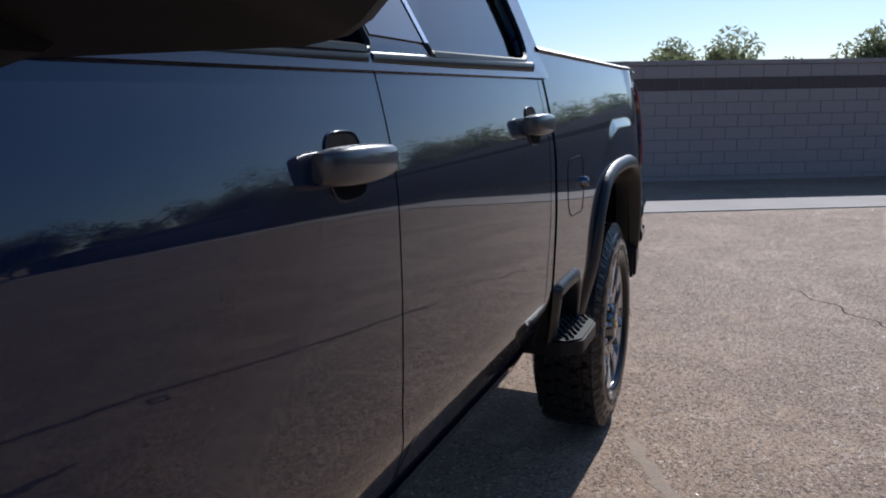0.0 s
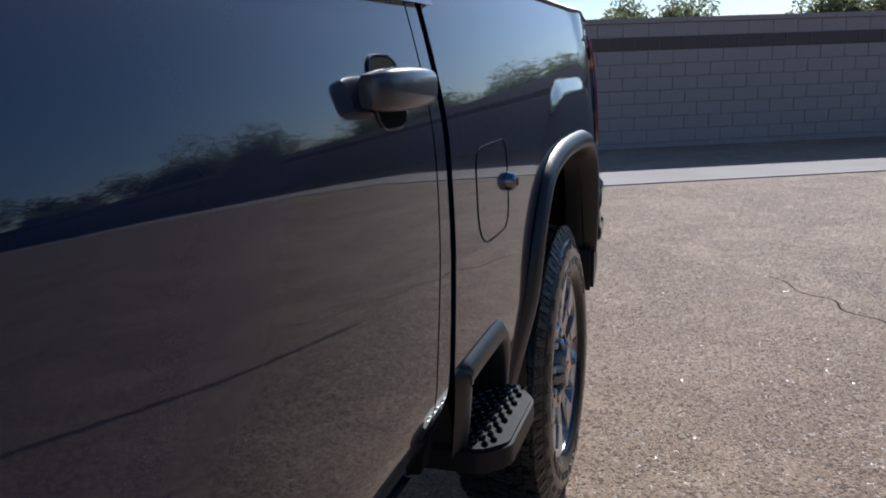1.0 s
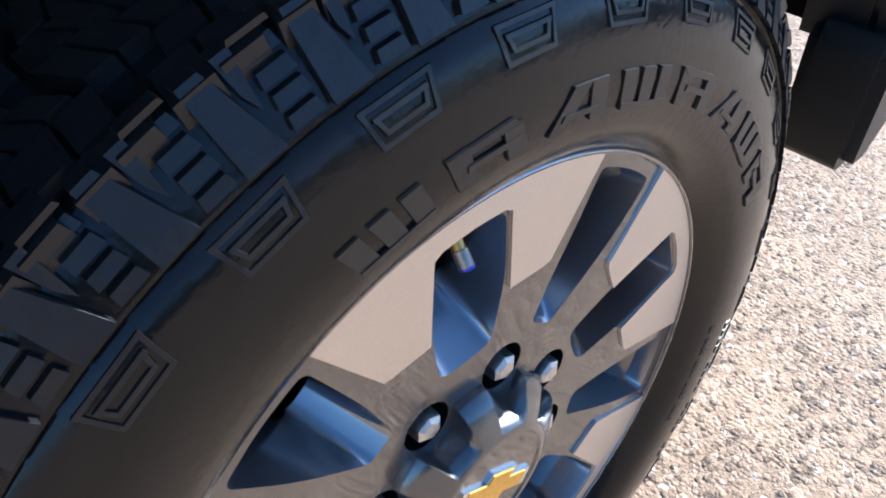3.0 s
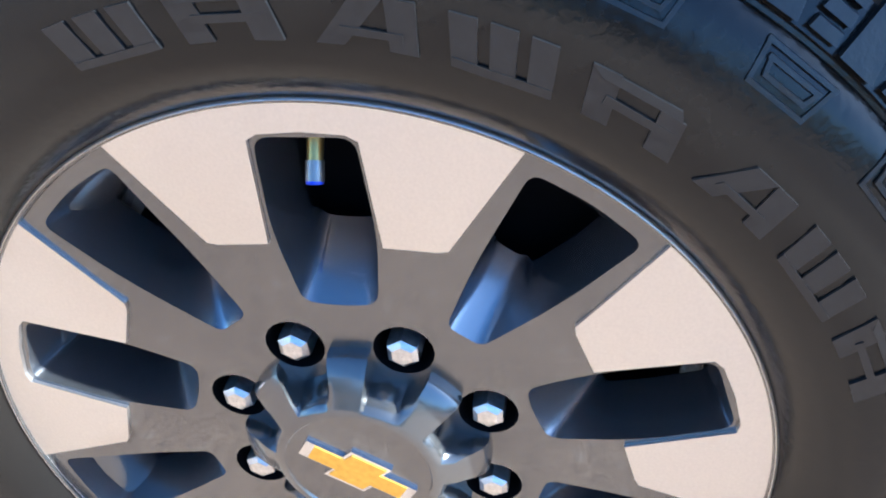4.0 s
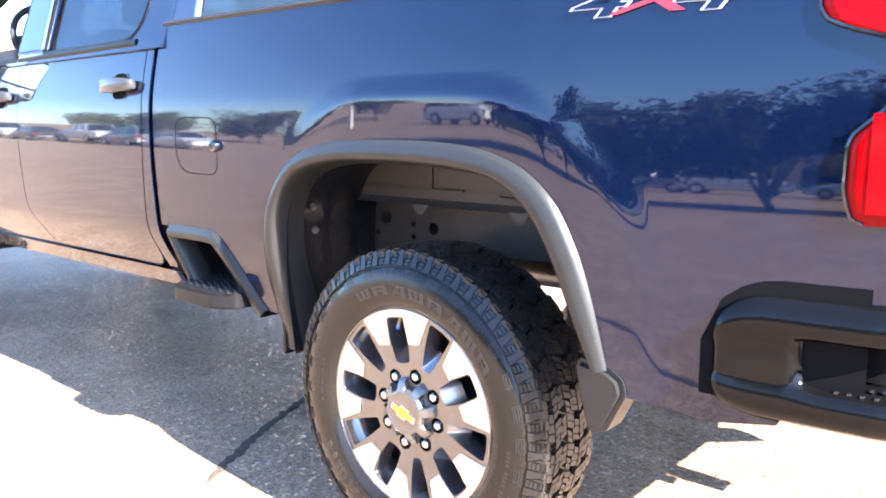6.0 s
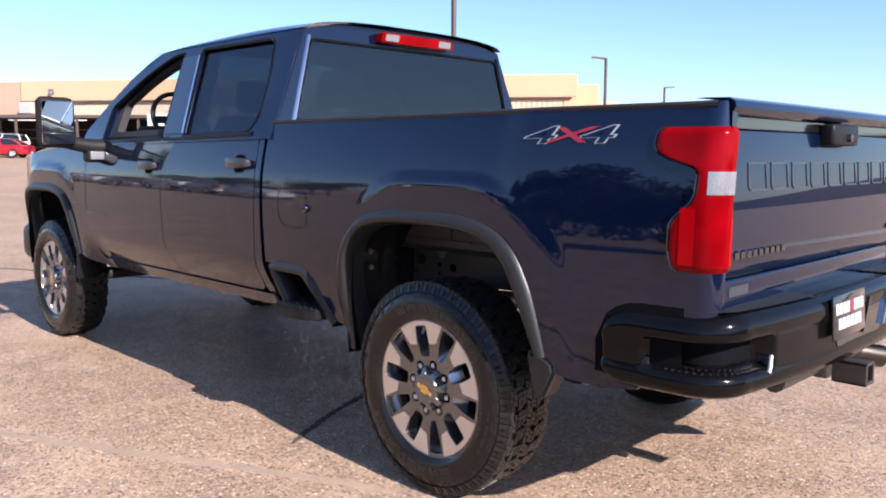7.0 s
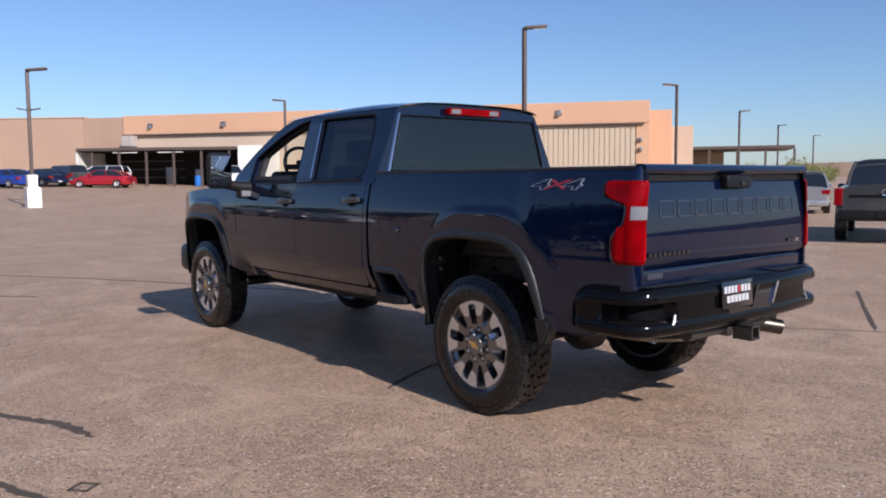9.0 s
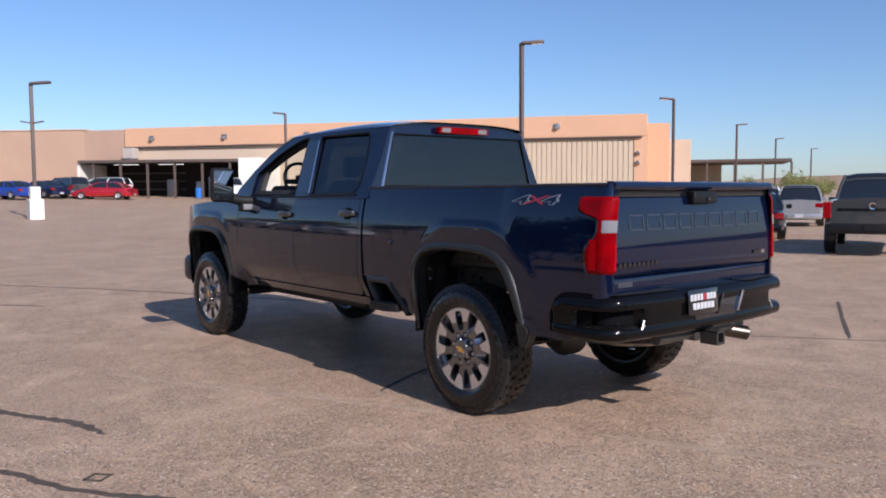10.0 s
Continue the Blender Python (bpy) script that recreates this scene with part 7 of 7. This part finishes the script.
for k, (cy, m, kd) in enumerate(((3.5, M_CARWHITE, "suv"), (7.4, M_CARSILVER, "sedan"), (12.6, M_CARWHITE, "pickup"), (18.0, M_CARWHITE, "suv"), (22.5, M_CARGREY, "sedan"), (-1.6, M_CARWHITE, "sedan"), (28, M_CARWHITE, "suv"))):
    build_car(car_at(-36 - 0.25 * (k % 3), cy, 0 if k % 2 else 180), m, kd, {M_CARWHITE: "white", M_CARSILVER: "silver", M_CARGREY: "dark grey"}[m] + " vehicle parked along the far side of the lot", "far row of parked cars")

# low shop beyond the far row, with a row of trees
at, L = oriented((-66, -16), (-66, 46))
shop = thing("low_shop", at, "low cream stucco shop building beyond the lot", "building")
part("wall", bm_box((0, 0, -0.5), (L, 14, 3.6), 0.02, 1), M_STUCCO_TAN, shop)
part("parapet", bm_box((-0.2, -0.3, 3.6), (L + 0.2, 14, 4.5), 0.03, 1), M_CONCRETE, shop)
for k in range(10):
    part("shop_window", bm_box((2.5 + 6 * k, -0.05, 0.4), (6.5 + 6 * k, 0.08, 2.7), 0.02, 1), M_CARGLASS, shop)
for k in range(9):
    build_tree(-52 - 3 * (k % 2), -7 + 5.4 * k, 3.8 + 0.9 * (k % 3), 2.6, 90 + k, leaf=0.22, count=3000 if k < 6 else 1300, group="trees along the far row", label="bushy green tree behind the far row of cars")
for k in range(12):
    build_tree(-33 - 3 * (k % 2), -58 + 4.6 * k, 3.4 + 0.9 * (k % 3), 3.0, 130 + k, leaf=0.26, count=1500, group="trees along the far row", label="dense dark green tree beyond the lot", bare=0.12)
for k in range(9):
    mat, word = ((M_CARWHITE, "white"), (M_CARSILVER, "silver"), (M_CARWHITE, "white"), (M_CARGREY, "dark grey"))[k % 4]
    build_car(car_at(-21 - 0.4 * (k % 3), 33 + 5.3 * k, 6 + (0 if k % 2 else 180)), mat, ("sedan", "suv", "pickup")[k % 3], word + " vehicle parked along the far side of the lot", "far row of parked cars")
for k in range(8):
    build_tree(-39 - 3 * (k % 2), 38 + 6.5 * k, 3.6 + 0.8 * (k % 3), 3.2, 160 + k, leaf=0.26, count=1300, group="trees along the far row", label="dense dark green tree beyond the lot", bare=0.12)
for k in range(6):
    build_tree(-20 - 0.8 * (k % 2), -6.5 + 3.6 * k, 3.9 + 0.6 * ((k * 2) % 3), 2.6, 190 + k, leaf=0.15, count=6000, mat=M_HEDGE, group="trees in the lot", label="low bushy dark green tree beside the lot", bare=0.06)
